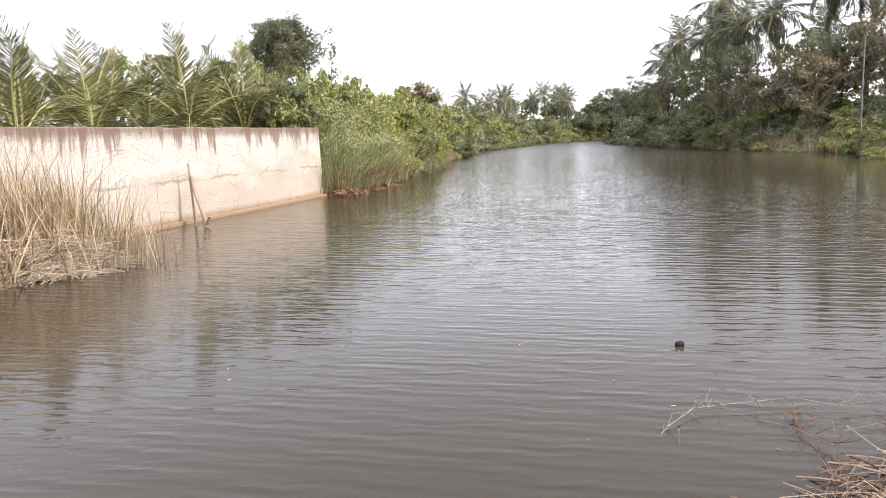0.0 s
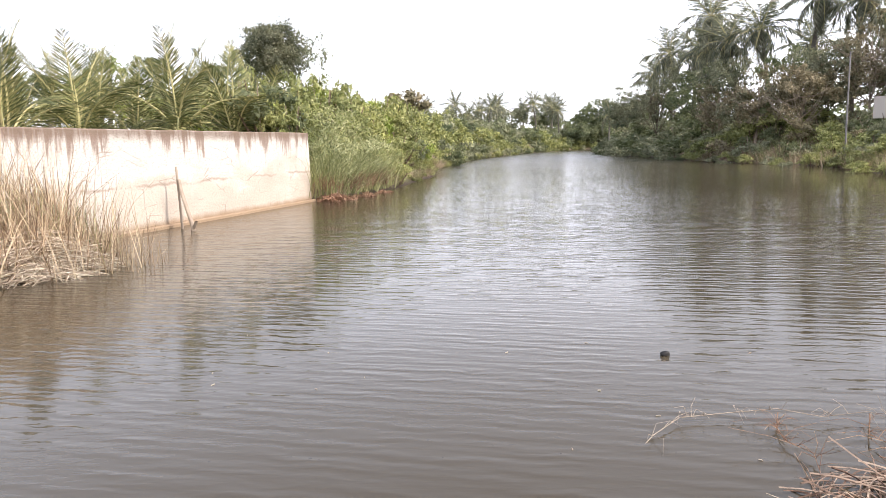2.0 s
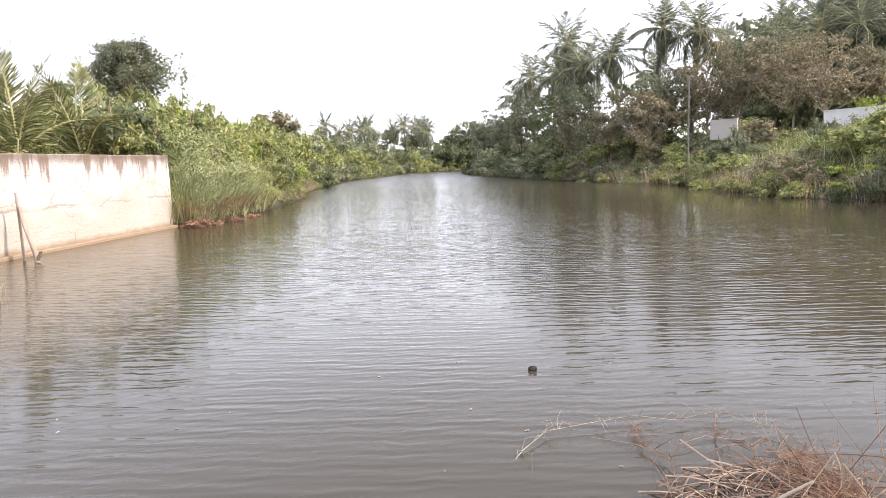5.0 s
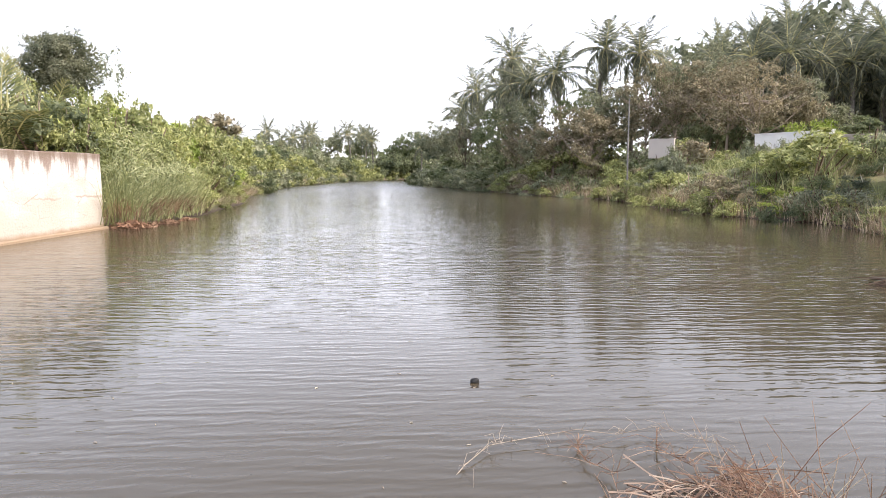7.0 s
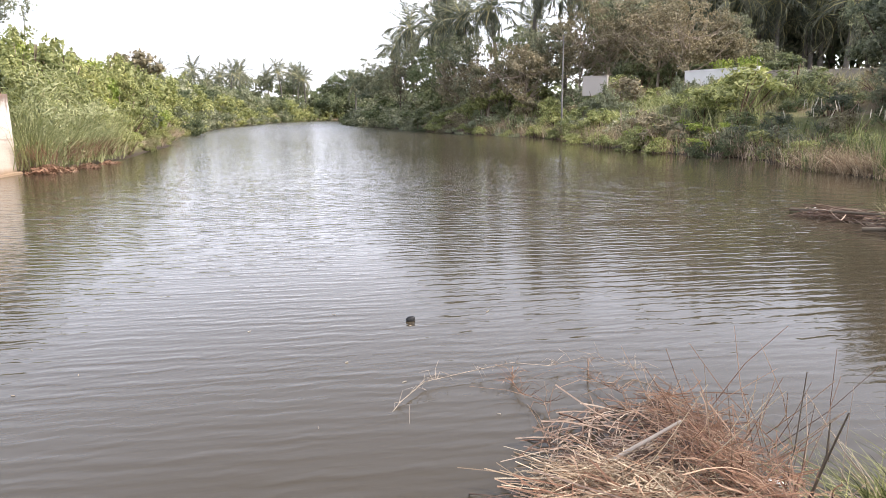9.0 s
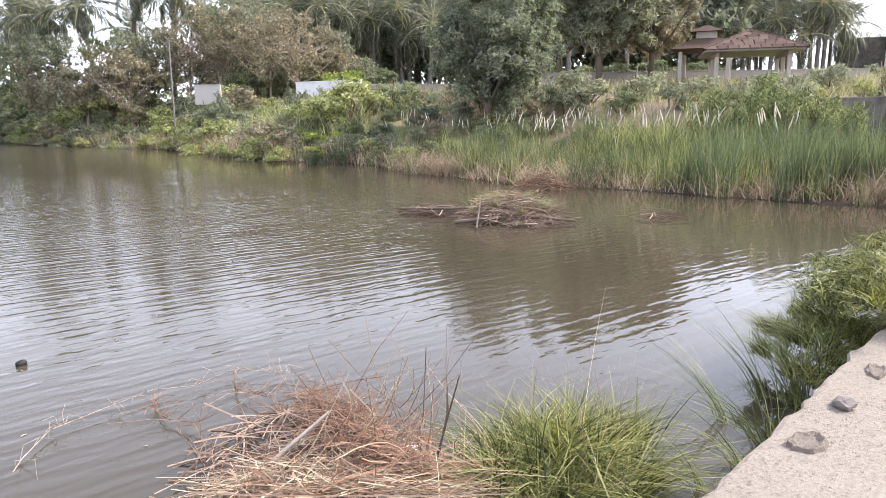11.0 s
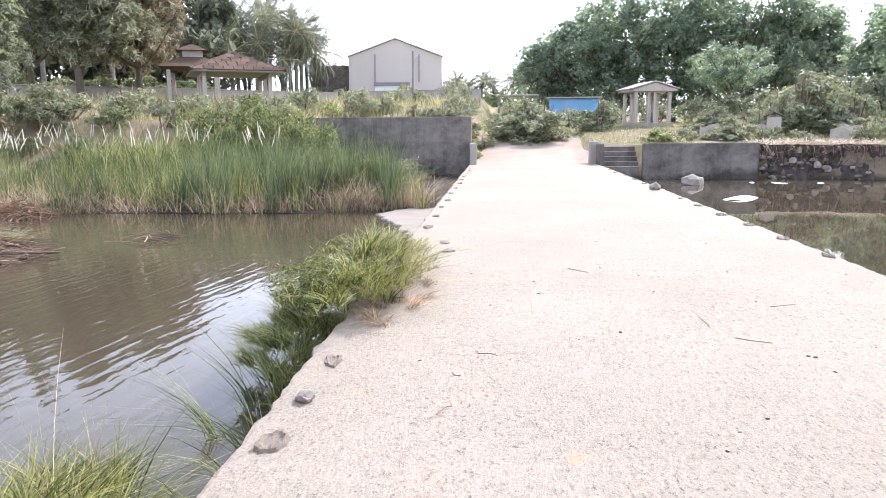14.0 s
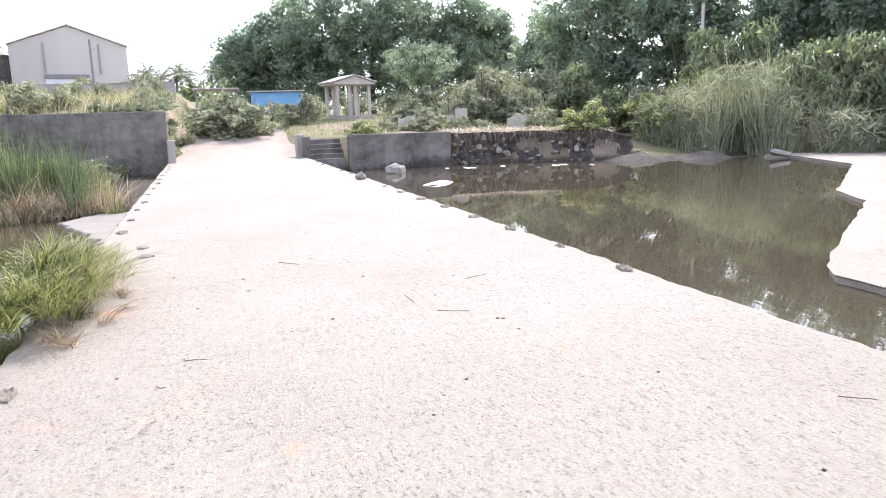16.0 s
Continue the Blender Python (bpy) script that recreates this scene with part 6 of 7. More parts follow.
bundle("straw_heap", [(1.5, 3.3, 0.04), (1.66, 3.12, 0.13), (1.92, 2.85, 0.18), (2.3, 2.55, 0.15)], 700, 0.3, 0.09, 0.0028, LEAF_STRAW, "mat of pale dry straw washed up against the causeway", "straw heap", 0.28)
bundle("straw_heap", [(1.62, 2.95, 0.02), (1.78, 2.75, 0.15), (2.0, 2.5, 0.2), (2.4, 2.2, 0.16)], 620, 0.3, 0.09, 0.0028, LEAF_STRAW, "mat of pale dry straw washed up against the causeway", "straw heap", 0.28)
bundle("straw_heap", [(1.55, 3.1, 0.05), (1.75, 2.85, 0.14), (2.0, 2.6, 0.18), (2.4, 2.3, 0.14)], 380, 0.36, 0.11, 0.0035, LEAF_RUST, "reddish stems lying through the dry straw", "straw heap", 0.35)
bundle("brush_heap", [(2.75, 4.1, 0.04), (2.5, 3.65, 0.16), (2.25, 3.05, 0.32), (2.25, 2.7, 0.28), (2.3, 2.4, 0.18)], 400, 0.24, 0.11, 0.003, LEAF_RUST, "tangled reddish-brown brushwood heap in shallow water", "brush heap", 0.3)
bundle("brush_heap", [(1.75, 3.5, 0.02), (1.95, 3.3, 0.14), (2.2, 3.15, 0.2), (2.5, 3.0, 0.14)], 320, 0.32, 0.08, 0.003, TWIG, "tangled dark brushwood heap in shallow water", "brush heap", 0.3)
bundle("drift_stems", [(0.95, 3.4, 0.04), (1.3, 3.0, 0.12), (1.8, 2.5, 0.22), (2.4, 2.0, 0.2)], 16, 0.55, 0.07, 0.0045, TWIG, "long thin bent stems trailing from the straw", "stems", 0.12)
for pts, r, lab, mat in (([(1.82, 3.2, 0.2), (1.95, 3.12, 0.32), (2.1, 3.05, 0.44)], 0.014, "pale broken stick lying across the brush", BLEACHED), ([(2.42, 2.6, 0.05), (2.4, 2.5, 0.3), (2.36, 2.4, 0.52), (2.33, 2.29, 0.78)], 0.008, "dark forked stalk standing in the heap", BARK),
                         ([(2.4, 2.5, 0.28), (2.42, 2.46, 0.5), (2.4, 2.44, 0.66)], 0.007, "dark forked stalk standing in the heap", BARK), ([(2.48, 2.75, 0.05), (2.5, 2.72, 0.4), (2.47, 2.66, 0.8)], 0.005, "dark forked stalk standing in the heap", BARK)):
    v, f = tubes([pts], [(r, r * 0.5)], 6)
    tagged(new("stalk", fast_mesh("stalk", v, f, mat, True)), lab, "stalk")
rock("litter_scrap", 2.5, 2.75, 0.12, (0.08, 0.05, 0.018), SILT, "crumpled pale scrap of rubbish in the heap", "litter", "floating litter", 5.2)
rock("litter_scrap", 2.62, 2.95, 0.05, (0.06, 0.04, 0.016), PLASTIC, "crumpled pale scrap of rubbish in the heap", "litter", "floating litter", 6.4)
for k, (n, hx, hy, mat) in enumerate(((26, 2.6, 3.3, LEAF_RUST), (9, 2.75, 2.75, TWIG), (14, 2.1, 3.0, LEAF_STRAW))):
    paths, radii = [], []
    for i in range(n):
        q = np.array([hx + rng.normal(0, 0.22), hy + rng.normal(0, 0.2), 0.12])
        w = np.array([rng.normal(0, 0.22), rng.normal(0, 0.22), rng.uniform(0.25, 0.6)])
        paths.append(np.array([q, q + w * 0.5 + rng.normal(0, 0.02, 3), q + w]))
        radii.append((0.0034, 0.0015))
    v, f = tubes(paths, radii, 4)
    tagged(new("twig_spray", fast_mesh("twig_spray", v, f, mat)), "thin dry twigs sticking up from the heap", "twigs", "twig sprays on the heap", "stuff")
stick_heap("drift_twigs", 2.2, 3.75, 110, 0.6, 0.6, 0.35, 0.12, 0.005, TWIG, "loose thin twigs floating beside the heap", "twigs", 20, 0.5)
raft = root("brush_raft", pose(10.35, 8.7, 0), "floating raft of dead branches and dry grass", "brush raft")
for k, (n, ln, rx, ry, top, rad, mat, way, cx, cy) in enumerate(((620, 0.8, 0.8, 1.05, 0.52, 0.007, TWIG, None, 0.3, -0.2), (140, 0.9, 0.45, 0.7, 0.2, 0.008, TWIG, 110, -0.1, 1.5), (620, 0.5, 0.75, 0.95, 0.55, 0.005, LEAF_STRAW, None, 0.4, 0.0))):
    ob = stick_heap(("branch_tangle", "twig_tangle", "straw")[k], cx, cy, n, ln, rx, ry, top, rad, mat, "", "", way, 0.35)
    ob.parent = raft
v, f = tubes([[(-0.9, 0.2, 0.05), (0.0, -0.7, 0.14), (0.6, -1.5, 0.06)], [(-0.3, 2.4, 0.05), (-0.3, 1.2, 0.16), (0.2, 0.0, 0.2)], [(-1.1, -0.5, 0.02), (-0.3, 0.1, 0.3), (0.1, 0.4, 0.42)]], [(0.04, 0.022), (0.03, 0.02), (0.02, 0.01)], 7)
part("log", fast_mesh("log", v, f, BARK, True), raft)
rock("litter_scrap", 10.15, 10.6, 0.02, (0.12, 0.09, 0.08), PLASTIC, "pale scrap of rubbish caught on the brush raft", "litter", "floating litter", 2.2)
tuft("raft_grass", 10.7, 8.6, 0.7, 0.8, 1500, 0.14, 0.4, 0.6, LEAF_FIELD, "pale dry grass growing on the floating brush", 0.42, (0.008, 0.02), wild=0.6)
stick_heap("reed_debris", 15.8, 11.4, 170, 0.7, 0.5, 0.9, 0.4, 0.008, LEAF_RUST, "reddish-brown dead stems heaped at the reeds' foot", "straw heap", None, 0.3)
stick_heap("drift_branch", 12.6, 6.4, 26, 1.0, 0.7, 0.3, 0.12, 0.008, TWIG, "dead twiggy branch floating off the reeds", "branch", 100, 0.4)

def branch(name, pts, r, label, twigs=0, spread=0.3, mat=None):
    paths, radii = [np.array(pts, float)], [(r, r * 0.4)]
    pts = np.array(pts, float)
    for i in range(twigs):
        k = rng.uniform(0.1, 0.95) * (len(pts) - 1)
        a = pts[int(k)] + (pts[min(int(k) + 1, len(pts) - 1)] - pts[int(k)]) * (k % 1)
        d = rng.normal(0, spread, 3)
        d[2] = abs(d[2]) * 0.4
        paths.append(np.array([a, a + d * 0.5 + [0, 0, 0.03], a + d + rng.normal(0, 0.04, 3)]))
        radii.append((r * 0.5, r * 0.25))
    v, f = tubes(paths, radii, 5)
    return tagged(new(name, fast_mesh(name, v, f, mat or DEAD_WOOD, True)), label, "branch")


branch("floating_branch", [(0.86, 4.49, -0.02), (0.99, 4.65, 0.02), (1.23, 4.91, 0.04), (1.61, 4.98, 0.05), (1.96, 5.03, 0.06), (2.23, 4.9, 0.05), (2.58, 4.97, 0.06), (2.85, 4.6, 0.05), (2.95, 4.2, 0.02)], 0.0042, "thin bleached branch floating on the water", 40, 0.1)
branch("floating_branch", [(1.96, 5.0, 0.04), (1.86, 4.76, 0.03), (1.82, 4.52, 0.04), (1.91, 4.3, 0.05), (1.82, 3.96, 0.03), (1.67, 3.7, 0.0)], 0.004, "thin reddish branch floating on the water", 44, 0.12, LEAF_RUST)
branch("floating_branch", [(2.58, 4.95, 0.05), (2.4, 4.6, 0.05), (2.45, 4.2, 0.08), (2.3, 3.8, 0.05)], 0.0045, "thin reddish branch floating on the water", 44, 0.14, LEAF_RUST)
bits = []
for i in range(15):
    x, y, a = rng.uniform(-3.2, 2.4), rng.uniform(3.2, 7.5), rng.uniform(0, 3.14)
    n = rng.uniform(0.006, 0.022)
    bits.append([(x, y, 0.003), (x + n * math.cos(a), y + n * math.sin(a), 0.006), (x + 2 * n * math.cos(a), y + 2 * n * math.sin(a), 0.003)])
v, f = tubes(bits, [(0.0035, 0.003)] * len(bits), 4)
tagged(new("floating_straw", fast_mesh("floating_straw", v, f, LEAF_BLEACH)), "tiny pale bits of straw floating on the water", "straw", kind="stuff")

# posts by the bank wall
v, f = tubes([[(-8.92, 18.75, -0.5), (-9.0, 18.9, 0.7), (-9.05, 18.95, 1.75)]], [(0.042, 0.032)], 8)
tagged(new("timber_post", fast_mesh("timber_post", v, f, DEAD_WOOD, True)), "thin brown upright timber post standing by the bank wall", "post")
v, f = tubes([[(-8.35, 18.3, -0.4), (-8.5, 18.45, 0.2), (-8.85, 18.75, 1.0), (-8.97, 18.9, 1.38)], [(-8.45, 18.4, 0.02), (-8.3, 18.3, 0.25)]], [(0.07, 0.045), (0.05, 0.04)], 8)
tagged(new("leaning_log", fast_mesh("leaning_log", v, f, DEAD_WOOD, True)), "weathered log leaning against the timber post", "log")

# a dark lump in the water
bm = bmesh.new()
bmesh.ops.create_icosphere(bm, subdivisions=2, radius=0.05, matrix=Matrix.Diagonal((1.0, 0.7, 0.7, 1)))
for w in bm.verts:
    w.co += Vector(noise.noise_vector(w.co * 22)) * 0.014
lump = new("floating_lump", bm_mesh("floating_lump", bm, BLACK, True))
lump.location = (1.51, 6.55, 0.012)
tagged(lump, "small black lump of drift floating on the water", "drift")


rock("loose_stone", 3.75, 0.95, DECK_Z, (0.06, 0.05, 0.035), STONE, "dark loose stone lying on the concrete", seed=1.0)
rock("loose_stone", 17.1, -3.85, DECK_Z, (0.16, 0.14, 0.12), STONE, "grey stone lying at the causeway's edge", seed=2.0)


def stub(x, y, seed):
    """A rail post broken off at the deck: a ragged crust of concrete round a hollow."""
    bm = bmesh.new()
    bmesh.ops.create_circle(bm, cap_ends=False, segments=22, radius=1.0)
    ring = bm.verts[:]
    for w in ring:
        w.co *= 0.9 + 0.5 * noise.noise((w.co.x * 1.3 + seed * 5, w.co.y * 1.3, 5.0)) + 0.14 * noise.noise((w.co.x * 4 + seed, w.co.y * 4, 9.0))
    rows = [ring]
    for r, h in ((0.86, 0.01), (0.66, 0.016), (0.5, 0.004), (0.15, 0.0018)):
        row = []
        for w in ring:
            q = w.co * r
            j = noise.noise((q.x * 2.6 + seed * 3, q.y * 2.6, seed)) + 0.6 * noise.noise((q.x * 6, q.y * 6 + seed, 2.0))
            row.append(bm.verts.new((q.x * (1 + 0.12 * j), q.y * (1 + 0.12 * j), max(0.0015, h * (1.0 + 1.3 * j)))))
        rows.append(row)
    for a, b in zip(rows, rows[1:]):
        for i in range(22):
            bm.faces.new((a[i], a[(i + 1) % 22], b[(i + 1) % 22], b[i]))
    bm.faces.new(rows[-1])
    for w in ring:
        w.co.z = -0.02
    for w in bm.verts:
        w.co.x *= 0.135
        w.co.y *= 0.075
    ob = new("post_stub", bm_mesh("post_stub", bm, CRUMBLED))
    ob.matrix_basis = pose(x, y, DECK_Z + 0.008, 0, 0, rng.uniform(-12, 12)) @ Matrix.Scale(1.05 if x < 4 else rng.uniform(0.75, 1.15), 4)
    return tagged(ob, "broken stub of a concrete rail post set in the edge", "post stub", "post stubs along the causeway")


# broken stubs of rail posts along both edges
k = 0
for side, xs in ((DECK_N - 0.16, (3.2, 4.4, 10.65, 12.0, 13.4, 14.6, 16.2, 17.6, 19.0, 20.4, 21.9, 23.3, 24.8, 26.2)), (DECK_S + 0.14, (5.73, 7.05, 8.44, 9.7, 11.04, 12.3, 13.7, 15.1, 17.5, 19.0, 20.5, 22.0, 23.5, 25.0))):
    for x in xs:
        k += 1
        stub(x, side + rng.uniform(-0.03, 0.03), float(k))

for x, y in ((8.55, 0.5), (9.2, 0.58)):
    rock("concrete_crumb", x, y, DECK_Z - 0.01, (0.09, 0.07, 0.03), STONE, "crumbled bit of concrete on the causeway", "stone", "crumbs on the causeway", x)
# twigs, chips and leaves scattered on the concrete
for x0, y0, x1, y1 in ((5.06, -1.85, 4.95, -2.09), (5.98, -2.43, 6.07, -2.67), (2.66, -3.25, 2.55, -3.4), (5.32, -1.74, 5.71, -1.76), (4.63, 0.0, 4.57, -0.15), (4.19, 0.14, 4.14, 0.07), (7.5, -0.9, 7.3, -1.1), (3.6, 0.2, 3.75, 0.1), (2.1, -1.3, 2.3, -1.25)):
    k = np.linspace(0, 1, 5)[:, None]
    line = np.array([x0, y0, DECK_Z + 0.012]) * (1 - k) + np.array([x1, y1, DECK_Z + 0.012]) * k
    line[:, :2] += rng.normal(0, 0.012, (5, 2))
    v, f = tubes([line], [(0.004, 0.002)], 5)
    tagged(new("twig", fast_mesh("twig", v, f, TWIG, True)), "thin dry twig lying on the concrete", "twig", "twigs on the causeway")
for i in range(60):
    x, y = 1.6 + 9 * rng.random() ** 1.2, rng.uniform(-3.7, 0.7)
    s1 = rng.uniform(0.005, 0.015)
    rock("chip", x, y, DECK_Z - 0.002, (s1, s1 * rng.uniform(0.5, 1.0), s1 * 0.5), (STONE, BARK, CLAY)[i % 3], "tiny dark chip of grit on the concrete", "grit", "chips on the causeway", i * 0.9)
# pale silt bar at the reeds' foot
tagged(rough_slab("silt_bar", [(12.6, 1.15), (17.6, 1.15), (17.5, 2.2), (16.4, 2.8), (15.2, 2.3), (13.8, 1.9)], 0.05, -0.4, SILT, 0.2, 0.22), "pale dry silt bar beside the causeway", "silt bar")

# ---- buildings ----


def hip_roof(name, w, d, h, z, tiles, parent):
    """A pyramid roof on a slab, with rows of tiles."""
    bm = bmesh.new()
    vs = [bm.verts.new(c) for c in ((-w / 2, -d / 2, z), (w / 2, -d / 2, z), (w / 2, d / 2, z), (-w / 2, d / 2, z), (0, 0, z + h))]
    for a, b in ((0, 1), (1, 2), (2, 3), (3, 0)):
        bm.faces.new((vs[a], vs[b], vs[4]))
    bm.faces.new((vs[3], vs[2], vs[1], vs[0]))
    roof = part(name, bm_mesh(name, bm, CLAY), parent, None, "hipped roof of red-brown clay tiles")
    part("fascia", box_mesh("fascia", (0, 0, z - 0.05), (w * 0.97, d * 0.97, 0.1), GREY, 0.02), parent)
    # tile rows on the four slopes
    row = 0.34
    n = int(math.hypot(w / 2, h) / row)
    tile = box_mesh("tile", (0, 0, 0.02), (0.44, row * 1.15, 0.035), CLAY, 0.012)
    for q in range(4):
        span, run = (w, d) if q % 2 == 0 else (d, w)
        slope = math.degrees(math.atan2(h, run / 2))
        for i in range(n):
            u = (i + 0.4) / n
            half = span / 2 * (1 - u)
            cnt = int(2 * half / 0.46)
            for j in range(cnt):
                xx = -half + (j + 0.5) * 2 * half / cnt
                m = pose(0, 0, 0, 0, 0, 90 * q) @ pose(xx, -run / 2 * (1 - u), z + h * u + 0.012, slope + 4, 0, rng.uniform(-1.5, 1.5))
                part("tile", tile, roof, m)
    for q in range(4):
        a = Vector(((-1 if q in (0, 3) else 1) * w / 2, (-1 if q < 2 else 1) * d / 2, z))
        b = Vector((0, 0, z + h))
        v, f = tubes([[a, (a + b) / 2, b]], [(0.09, 0.09)], 6)
        part("ridge", fast_mesh("ridge", v, f, CLAY), parent)


gx0, gy0 = 40 * math.sin(radians(69.2)), 40 * math.cos(radians(69.2))
gz0 = ground_z(gx0, gy0)
gaz = root("gazebo", pose(gx0, gy0, gz0, 0, 0, 28), "open pavilion with white pillars and a red tiled hip roof", "gazebo")
eave = 2.05 + 40 * math.tan(radians(4.25)) - gz0
for px in (-1.65, 0.0, 1.65):
    for py in (-1.65, 1.65):
        part("pillar", box_mesh("pillar", (px, py, eave / 2 - 0.1), (0.2, 0.2, eave - 0.1), CREAM, 0.02), gaz)
part("beam", box_mesh("beam", (0, -1.65, eave - 0.2), (3.6, 0.2, 0.22), GREY, 0.02), gaz)
part("beam", box_mesh("beam", (0, 1.65, eave - 0.2), (3.6, 0.2, 0.22), GREY, 0.02), gaz)
hip_roof("roof", 4.7, 4.7, 1.05, eave, True, gaz)
x2, y2 = 47 * math.sin(radians(66.3)), 47 * math.cos(radians(66.3))
g2 = ground_z(x2, y2)
hut = root("pavilion", pose(x2, y2, g2, 0, 0, 20), "smaller two-tiered pavilion with a dark roof behind the gazebo", "pavilion")
e2 = 2.05 + 47 * math.tan(radians(4.5)) - g2
for px in (-1.35, 1.35):
    for py in (-1.35, 1.35):
        part("pillar", box_mesh("pillar", (px, py, e2 / 2 - 0.1), (0.22, 0.22, e2 - 0.1), CREAM, 0.02), hut)
bm = bmesh.new()
for w0, w1, z0, z1 in ((3.8, 1.5, e2, e2 + 0.65), (1.9, 0.3, e2 + 1.05, e2 + 1.45)):
    a = [bm.verts.new((sx * w0 / 2, sy * w0 / 2, z0)) for sx, sy in ((-1, -1), (1, -1), (1, 1), (-1, 1))]
    b = [bm.verts.new((sx * w1 / 2, sy * w1 / 2, z1)) for sx, sy in ((-1, -1), (1, -1), (1, 1), (-1, 1))]
    for i in range(4):
        bm.faces.new((a[i], a[(i + 1) % 4], b[(i + 1) % 4], b[i]))
    bm.faces.new(a[::-1])
    bm.faces.new(b)
part("roof", bm_mesh("roof", bm, CLAY), hut, None, "two-tiered dark sheet roof")
part("turret", box_mesh("turret", (0, 0, e2 + 0.84), (1.15, 1.15, 0.55), CREAM, 0.02), hut)

# warehouse on the rise
br = 92.0
b0, b1 = radians(77.9), radians(85.35)
bw = 2 * br * math.tan((b1 - b0) / 2)
bx, by = br * math.sin((b0 + b1) / 2), br * math.cos((b0 + b1) / 2)
bg = ground_z(bx, by) - 0.3
eh, ah = 2.05 + br * math.tan(radians(5.55)) - bg, 2.05 + br * math.tan(radians(6.9)) - bg
ware = root("warehouse", pose(bx, by, bg, 0, 0, -math.degrees((b0 + b1) / 2)), "pale grey gabled warehouse with plain stained walls", "warehouse")
bm = bmesh.new()
prof = [(-bw / 2, 0), (bw / 2, 0), (bw / 2, eh), (0, ah), (-bw / 2, eh)]
fr = [bm.verts.new((x, 0, z)) for x, z in prof]
bk = [bm.verts.new((x, 22, z)) for x, z in prof]
bm.faces.new(fr)
bm.faces.new(bk[::-1])
for i in range(5):
    bm.faces.new((fr[i], bk[i], bk[(i + 1) % 5], fr[(i + 1) % 5]))
part("wall", bm_mesh("wall", bm, PLASTER), ware)
for sgn in (-1, 1):
    ang = math.degrees(math.atan2(ah - eh, bw / 2))
    ln = math.hypot(bw / 2, ah - eh) + 0.3
    part("roof", box_mesh("roof", (0, 0, 0), (ln, 22.6, 0.12), PLASTER, 0.02), ware, pose(sgn * bw / 4, 11, (eh + ah) / 2 + 0.1, 0, sgn * ang, 0))
part("lintel", box_mesh("lintel", (-0.5, -0.12, eh - 3.4), (4.6, 0.24, 0.45), METAL, 0.02), ware, None, "dark sheet canopy over the shutter")
part("shutter", box_mesh("shutter", (-0.5, -0.03, eh - 5.0), (4.4, 0.1, 2.8), WHITE, 0.02), ware, None, "pale closed shutter")
for px in (-2.6, 3.0):
    part("downpipe", box_mesh("downpipe", (px, -0.08, eh - 1.4), (0.22, 0.16, 3.4), GREY, 0.02), ware)
part("annex", box_mesh("annex", (-bw / 2 - 2.4, 6, eh - 3.4), (4.4, 8, 5.0), DARK_CONCRETE, 0.03), ware)


def run_wall(name, x0, y0, x1, y1, top, height, thick, material, label):
    ln, an = math.hypot(x1 - x0, y1 - y0), math.degrees(math.atan2(y1 - y0, x1 - x0))
    bm = bmesh.new()
    box(bm, (ln / 2, 0, -height / 2), (ln, thick, height), 0.02)
    box(bm, (ln / 2, 0, 0.03), (ln + 0.04, thick + 0.08, 0.06), 0.01)
    ob = new(name, bm_mesh(name, bm, material))
    ob.matrix_basis = pose(x0, y0, top, 0, 0, an)
    return tagged(ob, label, "wall")


def polar(az, r):
    return r * math.sin(radians(az)), r * math.cos(radians(az))


run_wall("compound_wall", *polar(27.0, 52), *polar(28.9, 51.4), 4.2, 1.3, 0.2, PLASTER, "white painted compound wall above the river bank")
run_wall("compound_wall", *polar(34.6, 50), *polar(39.7, 47), 4.3, 0.95, 0.2, WHITE, "white painted compound wall above the river bank")
run_wall("compound_wall", *polar(39.8, 50), *polar(50, 52), 4.15, 1.6, 0.2, GREY, "long grey compound wall behind the weeds")
run_wall("compound_wall", *polar(54, 50), *polar(77, 56), 4.75, 1.7, 0.2, GREY, "long grey compound wall behind the pavilion")
run_wall("compound_wall", *polar(77.2, 72), *polar(88.5, 68), 5.6, 2.0, 0.2, GREY, "long grey compound wall below the warehouse")

# poles and wire
def pole(x, y, z0, z1, r, label, arm=0.0, mat=None):
    ob = root("utility_pole", pose(x, y, z0 - 0.3), label, "pole", "utility poles")
    v, f = tubes([[(0, 0, 0), (0, 0, (z1 - z0) / 2), (0.03, 0, z1 - z0 + 0.3)]], [(r, r * 0.7)], 8)
    part("shaft", fast_mesh("shaft", v, f, mat or METAL, True), ob)
    if arm:
        v, f = tubes([[(0, 0, z1 - z0 - 0.4), (arm * 0.5, -arm * 0.3, z1 - z0 - 0.1), (arm, -arm * 0.5, z1 - z0)]], [(0.03, 0.02)], 6)
        part("bracket", fast_mesh("bracket", v, f, METAL, True), ob)
    return ob


px, py = polar(83.1, 50)
pole(px, py, ground_z(px, py), 2.05 + 50 * math.tan(radians(6.0)), 0.1, "slim dark utility pole in the dry field", 0.9)
px, py = polar(25.4, 50)
pole(px, py, ground_z(px, py), 2.05 + 50 * math.tan(radians(5.6)), 0.06, "slim pale pole on the east bank")
ex, ey = polar(128.9, 44)
pole(ex, ey, ground_z(ex, ey), 2.05 + 44 * math.tan(radians(7.6)), 0.13, "tapered concrete electricity pole among trees", 0.0, CREAM)
a, b = np.array([ex, ey, 7.1]), np.array([*polar(110, 95), 9.5])
u = np.linspace(0, 1, 16)[:, None]
line = a + (b - a) * u + np.array([0, 0, -1.2]) * 4 * u * (1 - u)
v, f = tubes([line, line + [0.0, 0.3, -0.25]], [(0.02, 0.02), (0.02, 0.02)], 4)
